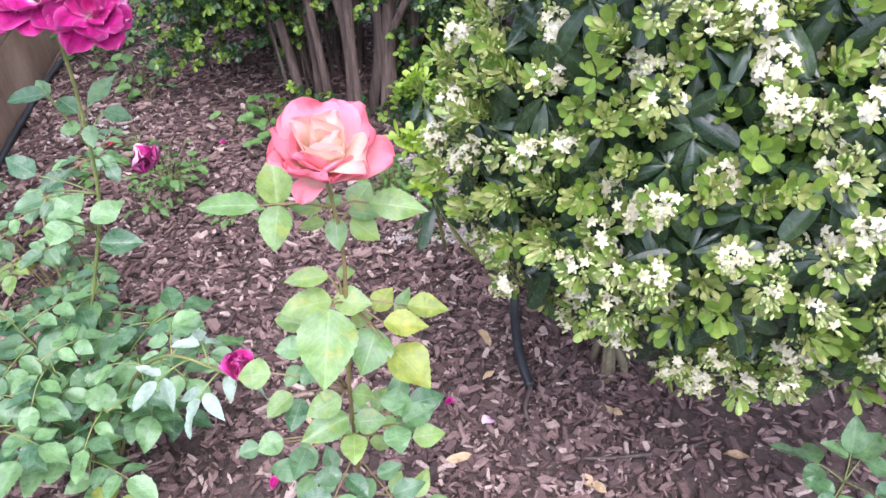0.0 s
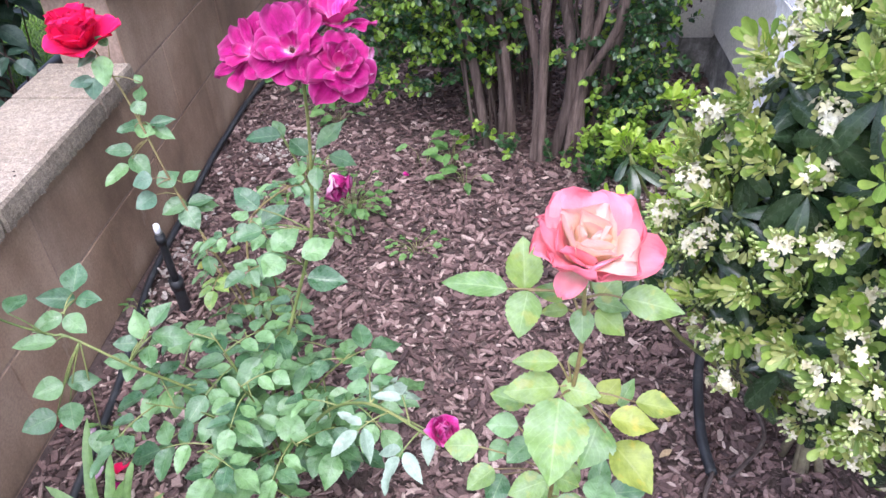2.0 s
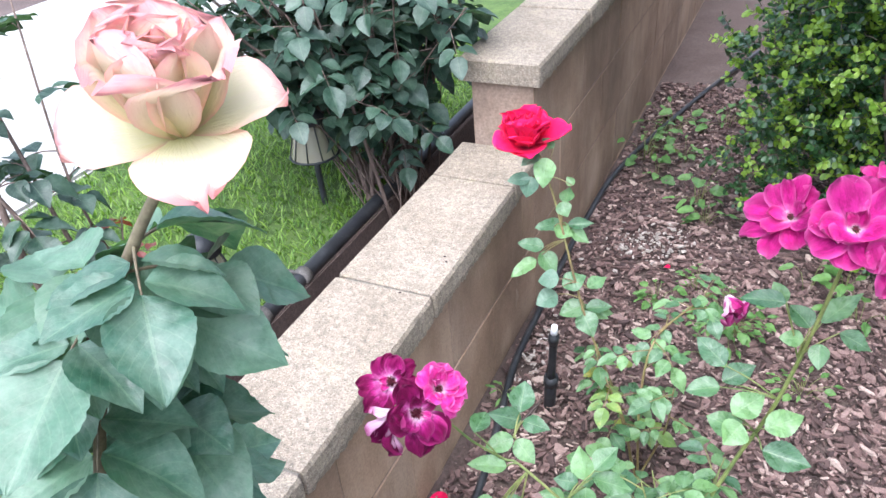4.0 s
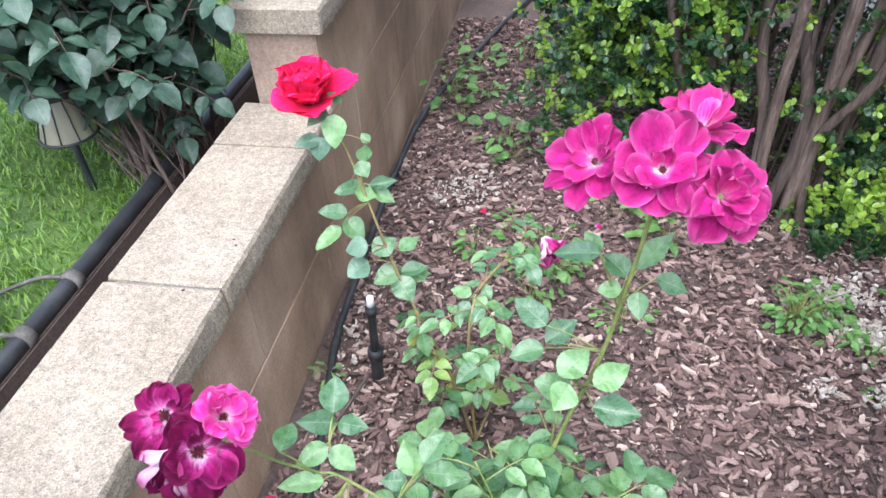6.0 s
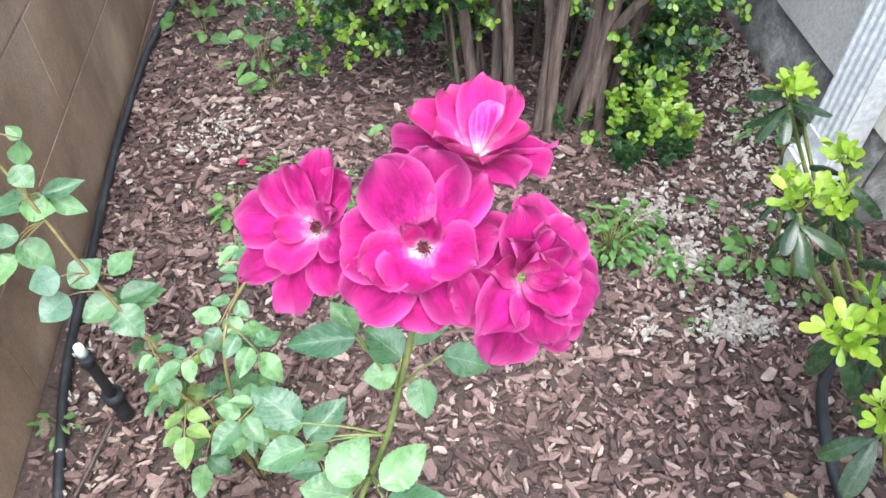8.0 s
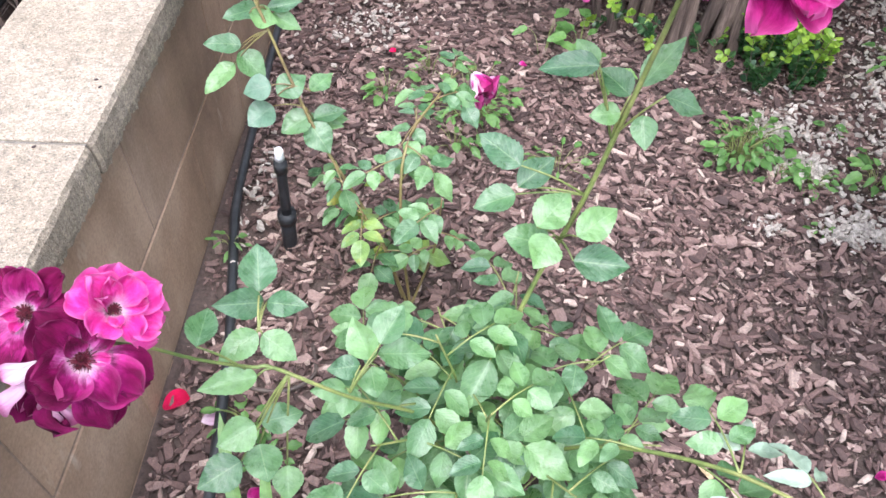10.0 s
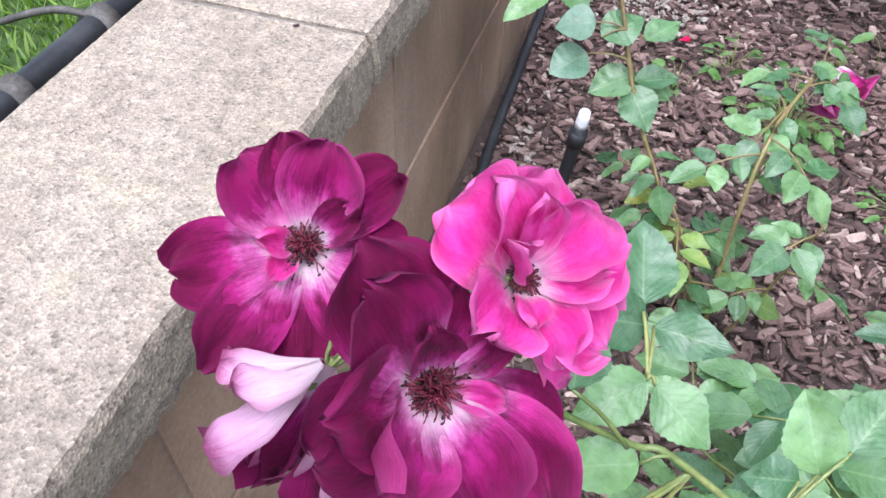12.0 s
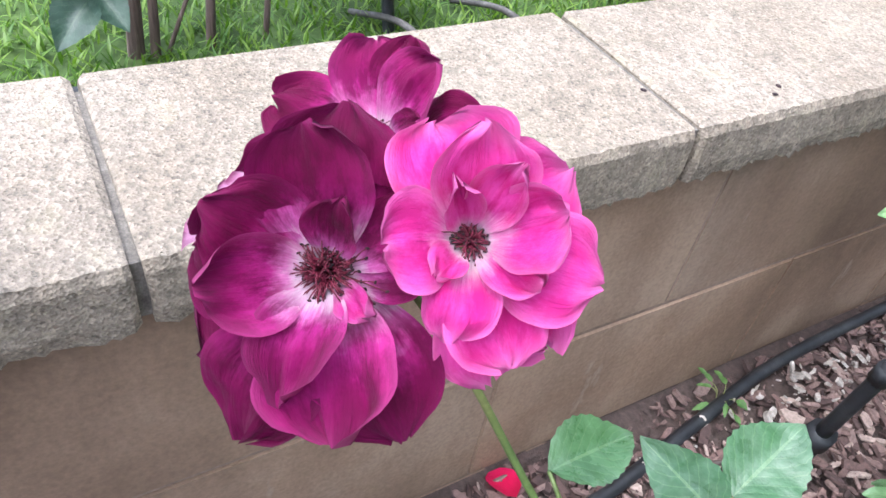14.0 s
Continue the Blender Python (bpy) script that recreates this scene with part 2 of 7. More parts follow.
def build_bark(nt, b, out):
    p = position(nt)
    mp = nt.nodes.new("ShaderNodeMapping")
    mp.inputs["Scale"].default_value = (120.0, 120.0, 9.0)
    link(nt, p, mp.inputs["Vector"])
    f = noise_of(nt, mp.outputs[0], 1.0, 5, 0.7)
    rnd = nt.nodes.new("ShaderNodeObjectInfo").outputs["Random"]
    col = ramp(nt, f, [(0.3, (0.042, 0.028, 0.023)), (0.5, (0.105, 0.074, 0.061)), (0.7, (0.20, 0.152, 0.13))])
    col = mix(nt, 1.0, col, mix(nt, rnd, (0.75, 0.75, 0.75), (1.2, 1.18, 1.15)), "MULTIPLY")
    link(nt, col, b.inputs["Base Color"])
    b.inputs["Roughness"].default_value = 0.9
    bump(nt, b, f, 0.8, 0.004)


M_CAP = mat("cap_concrete", build_cap)
M_BLOCK = mat("block_concrete", build_block)
M_MORTAR = rough_mat("mortar", (0.19, 0.135, 0.10), (0.26, 0.185, 0.14), (0.34, 0.255, 0.2), 6.0, 24.0, 0.95)
M_JOINT = rough_mat("joint_mortar", (0.11, 0.096, 0.08), (0.165, 0.145, 0.122), (0.23, 0.205, 0.178), 90.0, 8.0, 0.95)
M_CHIP = mat("bark_chips", chip_build(True))
M_CHIP1 = mat("bark_chip_single", chip_build(False))
M_SOIL = mat("soil", build_soil)
M_STUCCO = mat("stucco", build_stucco)
M_FOOT = rough_mat("footing_concrete", (0.09, 0.086, 0.08), (0.24, 0.23, 0.215), (0.50, 0.47, 0.44), 13.0, 9.0, 0.95, 0.8, 0.004)
M_PAVE = rough_mat("pavement_concrete", (0.29, 0.275, 0.255), (0.34, 0.325, 0.305), (0.39, 0.37, 0.35), 1.5, 60.0, 0.9)
M_ROAD = rough_mat("asphalt", (0.045, 0.045, 0.05), (0.06, 0.06, 0.065), (0.08, 0.08, 0.085), 2.0, 80.0, 0.9, 0.7, 0.004)
M_BARK = mat("shrub_bark", build_bark)
M_BLACK = rough_mat("black_plastic", (0.012, 0.013, 0.015), (0.02, 0.022, 0.026), (0.045, 0.047, 0.05), 14.0, 12.0, 0.5, 0.2, 0.0008)
M_TUBE = rough_mat("brown_tubing", (0.05, 0.035, 0.03), (0.07, 0.05, 0.042), (0.11, 0.085, 0.07), 20.0, 8.0, 0.55, 0.2, 0.0006)
M_WHITE = rough_mat("white_vinyl", (0.68, 0.69, 0.71), (0.76, 0.77, 0.79), (0.8, 0.81, 0.83), 6.0, 10.0, 0.4, 0.1, 0.0004)
M_GRASS = leaf_mat("grass_blade", (0.048, 0.125, 0.010), (0.175, 0.275, 0.036), (0.22, 0.30, 0.07), 0.5, 0.3, 0.1, island=True)
M_TURF = rough_mat("turf_soil", (0.035, 0.065, 0.012), (0.055, 0.10, 0.018), (0.09, 0.14, 0.03), 9.0, 12.0, 0.95)
M_LEAF = leaf_mat("rose_leaf", (0.040, 0.112, 0.048), (0.155, 0.285, 0.105), (0.24, 0.36, 0.18), 0.3, 0.28, 0.7, bloom=0.15)
M_LEAF_ALL = leaf_mat("rose_leaves", (0.040, 0.112, 0.048), (0.155, 0.285, 0.105), (0.24, 0.36, 0.18), 0.3, 0.28, 0.7, bloom=0.15, island=True)
M_LEAF_MID = leaf_mat("rose_leaf_blue_green", (0.034, 0.095, 0.062), (0.085, 0.17, 0.105), (0.15, 0.24, 0.15), 0.4, 0.25, 0.5, bloom=0.2)
M_LEAF_PALE = leaf_mat("rose_leaf_pale", (0.10, 0.205, 0.05), (0.21, 0.31, 0.07), (0.34, 0.44, 0.2), 0.42, 0.32, 0.5, spotted=0.25, bloom=0.25)
M_LEAF_YELLOW = leaf_mat("rose_leaf_yellow", (0.17, 0.23, 0.045), (0.27, 0.31, 0.055), (0.32, 0.35, 0.14), 0.45, 0.32, 0.5, spotted=0.5)
M_LEAF_DARK = leaf_mat("rose_leaf_dark", (0.012, 0.036, 0.024), (0.034, 0.078, 0.046), (0.10, 0.16, 0.09), 0.42, 0.2, 0.5, bloom=0.12)
M_LEAF_GREY = leaf_mat("rose_leaf_mildewed", (0.16, 0.24, 0.17), (0.27, 0.34, 0.27), (0.32, 0.37, 0.3), 0.7, 0.25, 0.5, bloom=0.6)
M_LEAF_RED = leaf_mat("rose_leaf_young_red", (0.16, 0.03, 0.025), (0.28, 0.06, 0.05), (0.3, 0.1, 0.08), 0.35, 0.3, 0.4)
M_PIT = leaf_mat("pittosporum_leaf", (0.012, 0.029, 0.015), (0.040, 0.072, 0.030), (0.14, 0.18, 0.10), 0.22, 0.12, 0.12)
M_PIT_ALL = leaf_mat("pittosporum_leaves", (0.012, 0.029, 0.015), (0.040, 0.072, 0.030), (0.14, 0.18, 0.10), 0.22, 0.12, 0.12, island=True)
M_PIT_NEW = leaf_mat("pittosporum_new_leaf", (0.09, 0.17, 0.025), (0.24, 0.33, 0.065), (0.31, 0.38, 0.14), 0.36, 0.35, 0.25)
M_PIT_NEW_ALL = leaf_mat("pittosporum_new_leaves", (0.09, 0.17, 0.025), (0.24, 0.33, 0.065), (0.31, 0.38, 0.14), 0.36, 0.35, 0.25, island=True)
M_PIT_LIME = leaf_mat("pittosporum_lime_leaf", (0.20, 0.24, 0.06), (0.42, 0.43, 0.17), (0.42, 0.44, 0.22), 0.42, 0.36, 0.2, island=True)
M_PIT_SHOOT = leaf_mat("pittosporum_shoot_leaf", (0.19, 0.32, 0.025), (0.37, 0.49, 0.065), (0.42, 0.52, 0.14), 0.36, 0.4, 0.25, island=True)
M_BOX = leaf_mat("shrub_leaf", (0.014, 0.045, 0.018), (0.048, 0.115, 0.034), (0.09, 0.16, 0.07), 0.3, 0.22, 0.2, island=True)
M_BOX_NEW = leaf_mat("shrub_new_leaf", (0.14, 0.26, 0.03), (0.30, 0.43, 0.06), (0.36, 0.46, 0.15), 0.35, 0.36, 0.2, island=True)
M_WEED = leaf_mat("weed_leaf", (0.07, 0.16, 0.04), (0.13, 0.26, 0.07), (0.2, 0.32, 0.12), 0.45, 0.3, 0.5, island=True)
M_STRAP = leaf_mat("strap_leaf", (0.12, 0.23, 0.07), (0.2, 0.33, 0.11), (0.26, 0.38, 0.16), 0.4, 0.28, 0.15)
M_STEM = rough_mat("green_stem", (0.10, 0.15, 0.04), (0.17, 0.21, 0.06), (0.26, 0.26, 0.09), 18.0, 10.0, 0.5, 0.2, 0.0006)
M_STEM_RED = rough_mat("reddish_stem", (0.14, 0.10, 0.05), (0.20, 0.15, 0.06), (0.24, 0.22, 0.08), 18.0, 10.0, 0.5, 0.2, 0.0006)
M_CANE = rough_mat("woody_cane", (0.09, 0.07, 0.045), (0.14, 0.115, 0.07), (0.2, 0.18, 0.10), 20.0, 10.0, 0.8, 0.5, 0.001)
M_CREAMFL = rough_mat("small_white_petal", (0.40, 0.36, 0.19), (0.52, 0.49, 0.33), (0.62, 0.60, 0.48), 60.0, 5.0, 0.6, 0.2, 0.0005)
M_FLBUD = rough_mat("pale_green_bud", (0.20, 0.28, 0.07), (0.30, 0.37, 0.12), (0.44, 0.48, 0.22), 50.0, 5.0, 0.6, 0.2, 0.0005)
M_STAMEN = rough_mat("dark_red_stamen", (0.06, 0.003, 0.010), (0.13, 0.006, 0.024), (0.26, 0.03, 0.07), 200.0, 5.0, 0.6, 0.1, 0.0003)
M_ANTHER = rough_mat("anther", (0.008, 0.004, 0.005), (0.022, 0.008, 0.010), (0.07, 0.03, 0.03), 200.0, 5.0, 0.7, 0.1, 0.0003)
M_PURPLE = petal_mat("purple_petal", [(0.15, (0.80, 0.62, 0.71)), (0.30, (0.58, 0.13, 0.39)), (0.46, (0.33, 0.013, 0.15)), (0.68, (0.155, 0.0018, 0.056)), (1.0, (0.105, 0.0009, 0.033))], (0.22, 0.008, 0.085), (0.30, 0.016, 0.13), 0.4, 0.65, 0.2, 0.6, (0.068, 0.0006, 0.020))
M_PLUM = petal_mat("plum_pink_petal", [(0.14, (0.80, 0.60, 0.70)), (0.30, (0.66, 0.21, 0.47)), (0.48, (0.44, 0.025, 0.225)), (0.72, (0.27, 0.005, 0.11)), (1.0, (0.18, 0.003, 0.065))], (0.42, 0.045, 0.21), (0.42, 0.06, 0.22), 0.45, 0.65, 0.22, 0.6, (0.13, 0.001, 0.045))
M_HOT = petal_mat("hot_pink_petal", [(0.12, (0.84, 0.62, 0.68)), (0.27, (0.79, 0.28, 0.52)), (0.45, (0.70, 0.065, 0.36)), (0.8, (0.68, 0.05, 0.325)), (1.0, (0.73, 0.13, 0.42))], (0.55, 0.012, 0.22), (0.79, 0.28, 0.53), 0.4, 0.6, 0.24, 0.6, (0.54, 0.006, 0.18))
M_PINKISH = petal_mat("pink_magenta_petal", [(0.03, (0.82, 0.64, 0.68)), (0.13, (0.68, 0.23, 0.40)), (0.32, (0.55, 0.045, 0.24)), (0.7, (0.46, 0.015, 0.175)), (1.0, (0.36, 0.016, 0.135))], (0.32, 0.004, 0.095), (0.62, 0.15, 0.34), 0.5, 0.5, 0.3, 0.9)
M_MAGENTA = petal_mat("magenta_petal", [(0.03, (0.76, 0.52, 0.60)), (0.13, (0.60, 0.14, 0.35)), (0.30, (0.54, 0.028, 0.245)), (0.62, (0.43, 0.011, 0.175)), (1.0, (0.26, 0.005, 0.10))], (0.22, 0.004, 0.08), (0.62, 0.14, 0.37), 0.55, 0.55, 0.28, 0.8, (0.21, 0.003, 0.075))
M_FADED = petal_mat("faded_lilac_petal", [(0.1, (0.80, 0.66, 0.72)), (0.45, (0.76, 0.55, 0.68)), (0.8, (0.66, 0.36, 0.54)), (1.0, (0.34, 0.07, 0.19))], (0.5, 0.2, 0.36), (0.20, 0.03, 0.09), 0.6, 0.6, 0.25, 0.5)
M_RED = petal_mat("red_petal", [(0.1, (0.55, 0.008, 0.06)), (0.5, (0.84, 0.012, 0.11)), (1.0, (0.86, 0.016, 0.125))], (0.40, 0.002, 0.03), (0.70, 0.03, 0.14), 0.3, 0.5, 0.3)
M_CORAL = petal_mat("coral_pink_petal", [(0.08, (0.86, 0.76, 0.54)), (0.28, (0.84, 0.58, 0.48)), (0.52, (0.83, 0.34, 0.37)), (1.0, (0.80, 0.21, 0.29))], (0.80, 0.30, 0.34), (0.82, 0.30, 0.36), 0.3, 0.55, 0.4)
M_CORAL_IN = petal_mat("cream_inner_petal", [(0.1, (0.88, 0.70, 0.34)), (0.45, (0.90, 0.76, 0.52)), (0.75, (0.90, 0.74, 0.58)), (1.0, (0.88, 0.50, 0.45))], (0.88, 0.62, 0.50), (0.88, 0.52, 0.48), 0.4, 0.55, 0.55)
M_CREAM = petal_mat("cream_rose_petal", [(0.1, (0.74, 0.70, 0.34)), (0.45, (0.80, 0.75, 0.48)), (0.8, (0.82, 0.72, 0.55)), (0.98, (0.80, 0.42, 0.40))], (0.80, 0.72, 0.52), (0.80, 0.28, 0.32), 0.5, 0.55, 0.42)

# ---- mesh helpers ----


def mesh_from(bm, name, material, smooth=True):
    me = bpy.data.meshes.new(name)
    bm.to_mesh(me)
    bm.free()
    me.materials.append(material)
    if smooth:
        me.shade_smooth()
    return me


def place_under(ob, parent):
    ob.parent = parent
    p = parent
    while p.parent:
        p = p.parent
    if parent.parent is None:
        ob.matrix_parent_inverse = parent.matrix_basis.inverted()
    return ob


def part(name, bm, material, parent, label="", smooth=True):
    """One mesh object, in world places, under a thing or a part."""
    ob = new(name, mesh_from(bm, name, material, smooth))
    place_under(ob, parent)
    return tagged(ob, label)


def shared(name, me, m, parent, label=""):
    """A piece on shared mesh data at the pose m."""
    ob = new(name, me)
    place_under(ob, parent)
    ob.matrix_basis = m
    return tagged(ob, label)


def thing(name, base, label, category, group="", kind=""):
    ob = new(name, None)
    ob.location = base
    ob.matrix_basis = Matrix.Translation(base)
    ob.empty_display_size = 0.05
    return tagged(ob, label, category, group, kind)


def solid(name, bm, material, label, category, kind="", group="", smooth=True):
    return tagged(new(name, mesh_from(bm, name, material, smooth)), label, category, group, kind)


def box(bm, lo, hi, bevel=0.0, jag=0.0):
    r = bmesh.ops.create_cube(bm, size=1)
    vs = r["verts"]
    for v in vs:
        v.co = Vector([lo[i] + (v.co[i] + 0.5) * (hi[i] - lo[i]) for i in range(3)])
    if bevel:
        es = list({e for v in vs for e in v.link_edges})
        bmesh.ops.bevel(bm, geom=es, offset=bevel, segments=2, affect="EDGES")
    return vs


def spline(points, n):
    """n+1 places along a smooth line through the points."""
    ps = [Vector(p) for p in points]
    ps = [ps[0] * 2 - ps[1]] + ps + [ps[-1] * 2 - ps[-2]]
    out = []
    k = len(ps) - 3
    for i in range(n + 1):
        s = min(i / n * k, k - 1e-6)
        j = int(s)
        t = s - j
        a, b, c, d = ps[j:j + 4]
        out.append(0.5 * ((2 * b) + (c - a) * t + (2 * a - 5 * b + 4 * c - d) * t * t + (3 * b - a - 3 * c + d) * t ** 3))
    return out


def tube(bm, points, r0, r1=None, sides=7, n=None, rough=0.0, knots=0.0):
    """A tapered tube along a smooth line."""
    r1 = r0 if r1 is None else r1
    n = n or max(4, len(points) * 4)
    line = spline(points, n) if len(points) > 2 else [Vector(points[0]).lerp(Vector(points[-1]), i / n) for i in range(n + 1)]
    rings = []
    ref = Vector((0.31, 0.87, 0.38))
    for i, p in enumerate(line):
        d = (line[min(i + 1, n)] - line[max(i - 1, 0)]).normalized()
        a = d.cross(ref)
        if a.length < 0.05:
            a = d.cross(Vector((1, 0, 0)))
        a.normalize()
        b = d.cross(a)
        r = r0 + (r1 - r0) * i / n
        ring = []
        for k in range(sides):
            w = 2 * math.pi * k / sides
            q = r * (1 + rough * (noise.noise(p * 40 + Vector((k, 0, 0))) if rough else 0))
            ring.append(bm.verts.new(p + (a * math.cos(w) + b * math.sin(w)) * q))
        rings.append(ring)
    for i in range(n):
        for k in range(sides):
            bm.faces.new((rings[i][k], rings[i][(k + 1) % sides], rings[i + 1][(k + 1) % sides], rings[i + 1][k]))
    bm.faces.new(rings[0][::-1])
    bm.faces.new(rings[-1])
    return line


def blob(bm, centre, radii, turn=None, sub=1):
    r = bmesh.ops.create_icosphere(bm, subdivisions=sub, radius=1)
    m = (turn or Matrix.Identity(3)) @ Matrix.Diagonal(radii)
    for v in r["verts"]:
        v.co = Vector(centre) + m @ v.co


def frame_from(y, up):
    """A turn whose y runs along y and whose z is as near to up as can be."""
    y = Vector(y).normalized()
    x = y.cross(Vector(up))
    if x.length < 1e-4:
        x = y.cross(Vector((1, 0, 0)))
    x.normalize()
    z = x.cross(y)
    return Matrix((x, y, z)).transposed()


def leaf_data(length, width, along=9, half=2, fold=0.25, droop=0.25, teeth=0.0, widest=0.42, tip=1.0, ripple=0.0, seed=0, crowd=1.0):
    """Vertices, faces and UVs of one leaf that lies along +y with its upper side to +z."""
    rnd = random.Random(seed)
    vs, fs, uv = [], [], []
    cols = 2 * half + 1
    for i in range(along + 1):
        v = 1 - (1 - i / along) ** crowd
        # ovate outline, rounded towards the stalk, pointed at the tip
        w = math.sin(math.pi * v ** (math.log(0.5) / math.log(widest))) ** (0.75 * tip) if 0 < v < 1 else 0.02
        if teeth and 0 < i < along:
            w *= 1 + teeth * (1 if i % 2 else -1)
        side_wave = ripple * math.sin(v * 9 + rnd.random())
        for j in range(cols):
            s = (j - half) / half
            x = s * w * width / 2 * (1 + 0.09 * v * noise.noise(Vector((v * 3.4, math.copysign(4.0, s), seed * 1.3))))
            z = abs(s) * w * width / 2 * fold - droop * length * v * v + side_wave * length * abs(s) * (1 if s > 0 else -0.7)
            z += rnd.uniform(-0.012, 0.012) * length * (abs(s) > 0)
            vs.append((x, v * length, z))
            uv.append((0.5 + s * 0.5, v))
    for i in range(along):
        for j in range(cols - 1):
            a = i * cols + j
            fs.append((a, a + 1, a + cols + 1, a + cols))
    return vs, fs, uv


def mesh_of(name, data, material):
    vs, fs, uv = data
    me = bpy.data.meshes.new(name)
    me.from_pydata(vs, [], fs)
    layer = me.uv_layers.new(name="UVMap")
    flat = np.array([uv[i] for f in fs for i in f], dtype=np.float32).ravel()
    layer.data.foreach_set("uv", flat)
    me.materials.append(material)
    me.shade_smooth()
    return me


def merged(name, templates, poses, material, smooth=True):
    """One mesh of many copies: poses is a list of (template number, 4x4 matrix)."""
    co, loops, totals, uvs, count = [], [], [], [], 0
    packed = []
    for vs, fs, uv in templates:
        packed.append((np.array(vs, dtype=np.float64), np.array([i for f in fs for i in f], dtype=np.int64), np.array([len(f) for f in fs], dtype=np.int64),
                       np.array(uv if uv else [(0.5, 0.5)] * len(vs), dtype=np.float64)))
    for k, m in poses:
        v, li, lt, uv = packed[k]
        a = np.array(m)
        co.append(v @ a[:3, :3].T + a[:3, 3])
        loops.append(li + count)
        totals.append(lt)
        uvs.append(uv[li])
        count += len(v)
    co, loops, totals, uvs = np.concatenate(co), np.concatenate(loops), np.concatenate(totals), np.concatenate(uvs)
    me = bpy.data.meshes.new(name)
    me.vertices.add(len(co))
    me.vertices.foreach_set("co", co.astype(np.float32).ravel())
    me.loops.add(len(loops))
    me.loops.foreach_set("vertex_index", loops.astype(np.int32))
    me.polygons.add(len(totals))
    me.polygons.foreach_set("loop_start", np.concatenate(([0], np.cumsum(totals)[:-1])).astype(np.int32))
    me.update(calc_edges=True)
    layer = me.uv_layers.new(name="UVMap")
    layer.data.foreach_set("uv", uvs.astype(np.float32).ravel())
    me.materials.append(material)
    if smooth:
        me.shade_smooth()
    else:
        me.shade_flat()
    me.validate()
    return new(name, me)

# ---- ground, walls, house ----
LAWN = 0.28


def bed_height(x, y):
    a, b = min(1.0, max(0.0, (x - 1.26) / 0.2)), min(1.0, max(0.0, (y - 0.95) / 0.25))
    return 0.06 * a * a * (3 - 2 * a) * b * b * (3 - 2 * b) + 0.012 * noise.noise(Vector((x * 2.1, y * 2.1, 0.3))) + 0.006 * noise.noise(Vector((x * 7, y * 7, 4.0))) - 0.018 * max(0.0, min(1.4, x) - 0.4)


def build_ground():
    xs = [-400, -60, -12, -4, -1.5, -0.6, -0.40, -0.38, -0.2, -0.12, -0.1] + [-0.05 + 0.05 * i for i in range(36)] + [1.9, 2.4, 4, 12, 60, 400]
    ys = [-400, -60, -12, -4, -1.5] + [-0.8 + 0.06 * i for i in range(60)] + [3.0, 3.6, 5, 12, 60, 400]
    bm = bmesh.new()
    grid = [[bm.verts.new((x, y, (0.10 if -0.39 < x < -0.11 else LAWN - 0.03 if x < -0.11 else bed_height(x, y) - 0.004))) for x in xs] for y in ys]
    for j in range(len(ys) - 1):
        for i in range(len(xs) - 1):
            bm.faces.new((grid[j][i], grid[j][i + 1], grid[j + 1][i + 1], grid[j + 1][i]))
    return solid("ground", bm, M_SOIL, "brown garden soil under loose bark mulch", "ground", "structure")


ground = build_ground()


def cap_mesh(length, width, height, seed):
    """A coping stone, its long lower edges broken and uneven, its arrises worn."""
    bm = bmesh.new()
    n = 96
    # cross-section, from the front lower edge round over the top to the back lower edge
    sect = [(-0.5, 0.0, 1), (-0.5, 0.30, 2), (-0.492, 0.86, 2), (-0.474, 1.0, 3), (-0.15, 1.0, 0), (0.15, 1.0, 0), (0.474, 1.0, 3), (0.492, 0.86, 2), (0.5, 0.3, 2), (0.5, 0.0, 1)]
    rows = []
    for i in range(n + 1):
        s = i / n
        y = (s - 0.5) * length
        end = 0.004 if i in (0, n) else 0.0
        row = []
        for k, (cx, cz, kind) in enumerate(sect):
            j1 = noise.noise(Vector((s * length * 170, seed * 7.3, k * 3.1)))
            j2 = noise.noise(Vector((s * length * 45, seed * 3.7, k * 5.7)))
            x, z = cx * width, cz * height
            inward = -1 if cx > 0 else 1
            if kind == 1:
                z += 0.0045 * j1 + 0.004 * j2
                x += inward * (0.002 + 0.003 * j2 + 0.002 * j1)
            elif kind == 2:
                x += inward * (0.0010 * j1 + 0.0016 * j2)
            elif kind == 3:
                x += inward * (0.0016 * j1)
                z += 0.0008 * j1
            if end:
                x += inward * end * 0.8
                z -= end * (0.5 if cz > 0.5 else 0) * (1 + j1)
            row.append(bm.verts.new((x, y + (0.0015 * j1 if end else 0), z)))
        rows.append(row)
    m = len(sect)
    for i in range(n):
        for k in range(m - 1):
            bm.faces.new((rows[i][k], rows[i][k + 1], rows[i + 1][k + 1], rows[i + 1][k]))
        bm.faces.new((rows[i][m - 1], rows[i][0], rows[i + 1][0], rows[i + 1][m - 1]))
    bm.faces.new(rows[0][::-1])
    bm.faces.new(rows[n])
    bmesh.ops.recalc_face_normals(bm, faces=bm.faces)
    me = mesh_from(bm, "cap", M_CAP, False)
    return me


def block_mesh(length, height, depth):
    bm = bmesh.new()
    box(bm, (-depth / 2, -length / 2, 0), (depth / 2, length / 2, height), 0.0016)
    return mesh_from(bm, "block", M_BLOCK, False)


UNIT = 0.406
CAPS = [cap_mesh(UNIT - 0.006, 0.2, 0.05, s) for s in range(4)]
BLOCK = block_mesh(UNIT - 0.004, 0.195, 0.148)
HALF = block_mesh(UNIT / 2 - 0.006, 0.195, 0.148)
SHORT_CAP = cap_mesh(0.165, 0.2, 0.05, 9)
FACE_X = -0.095


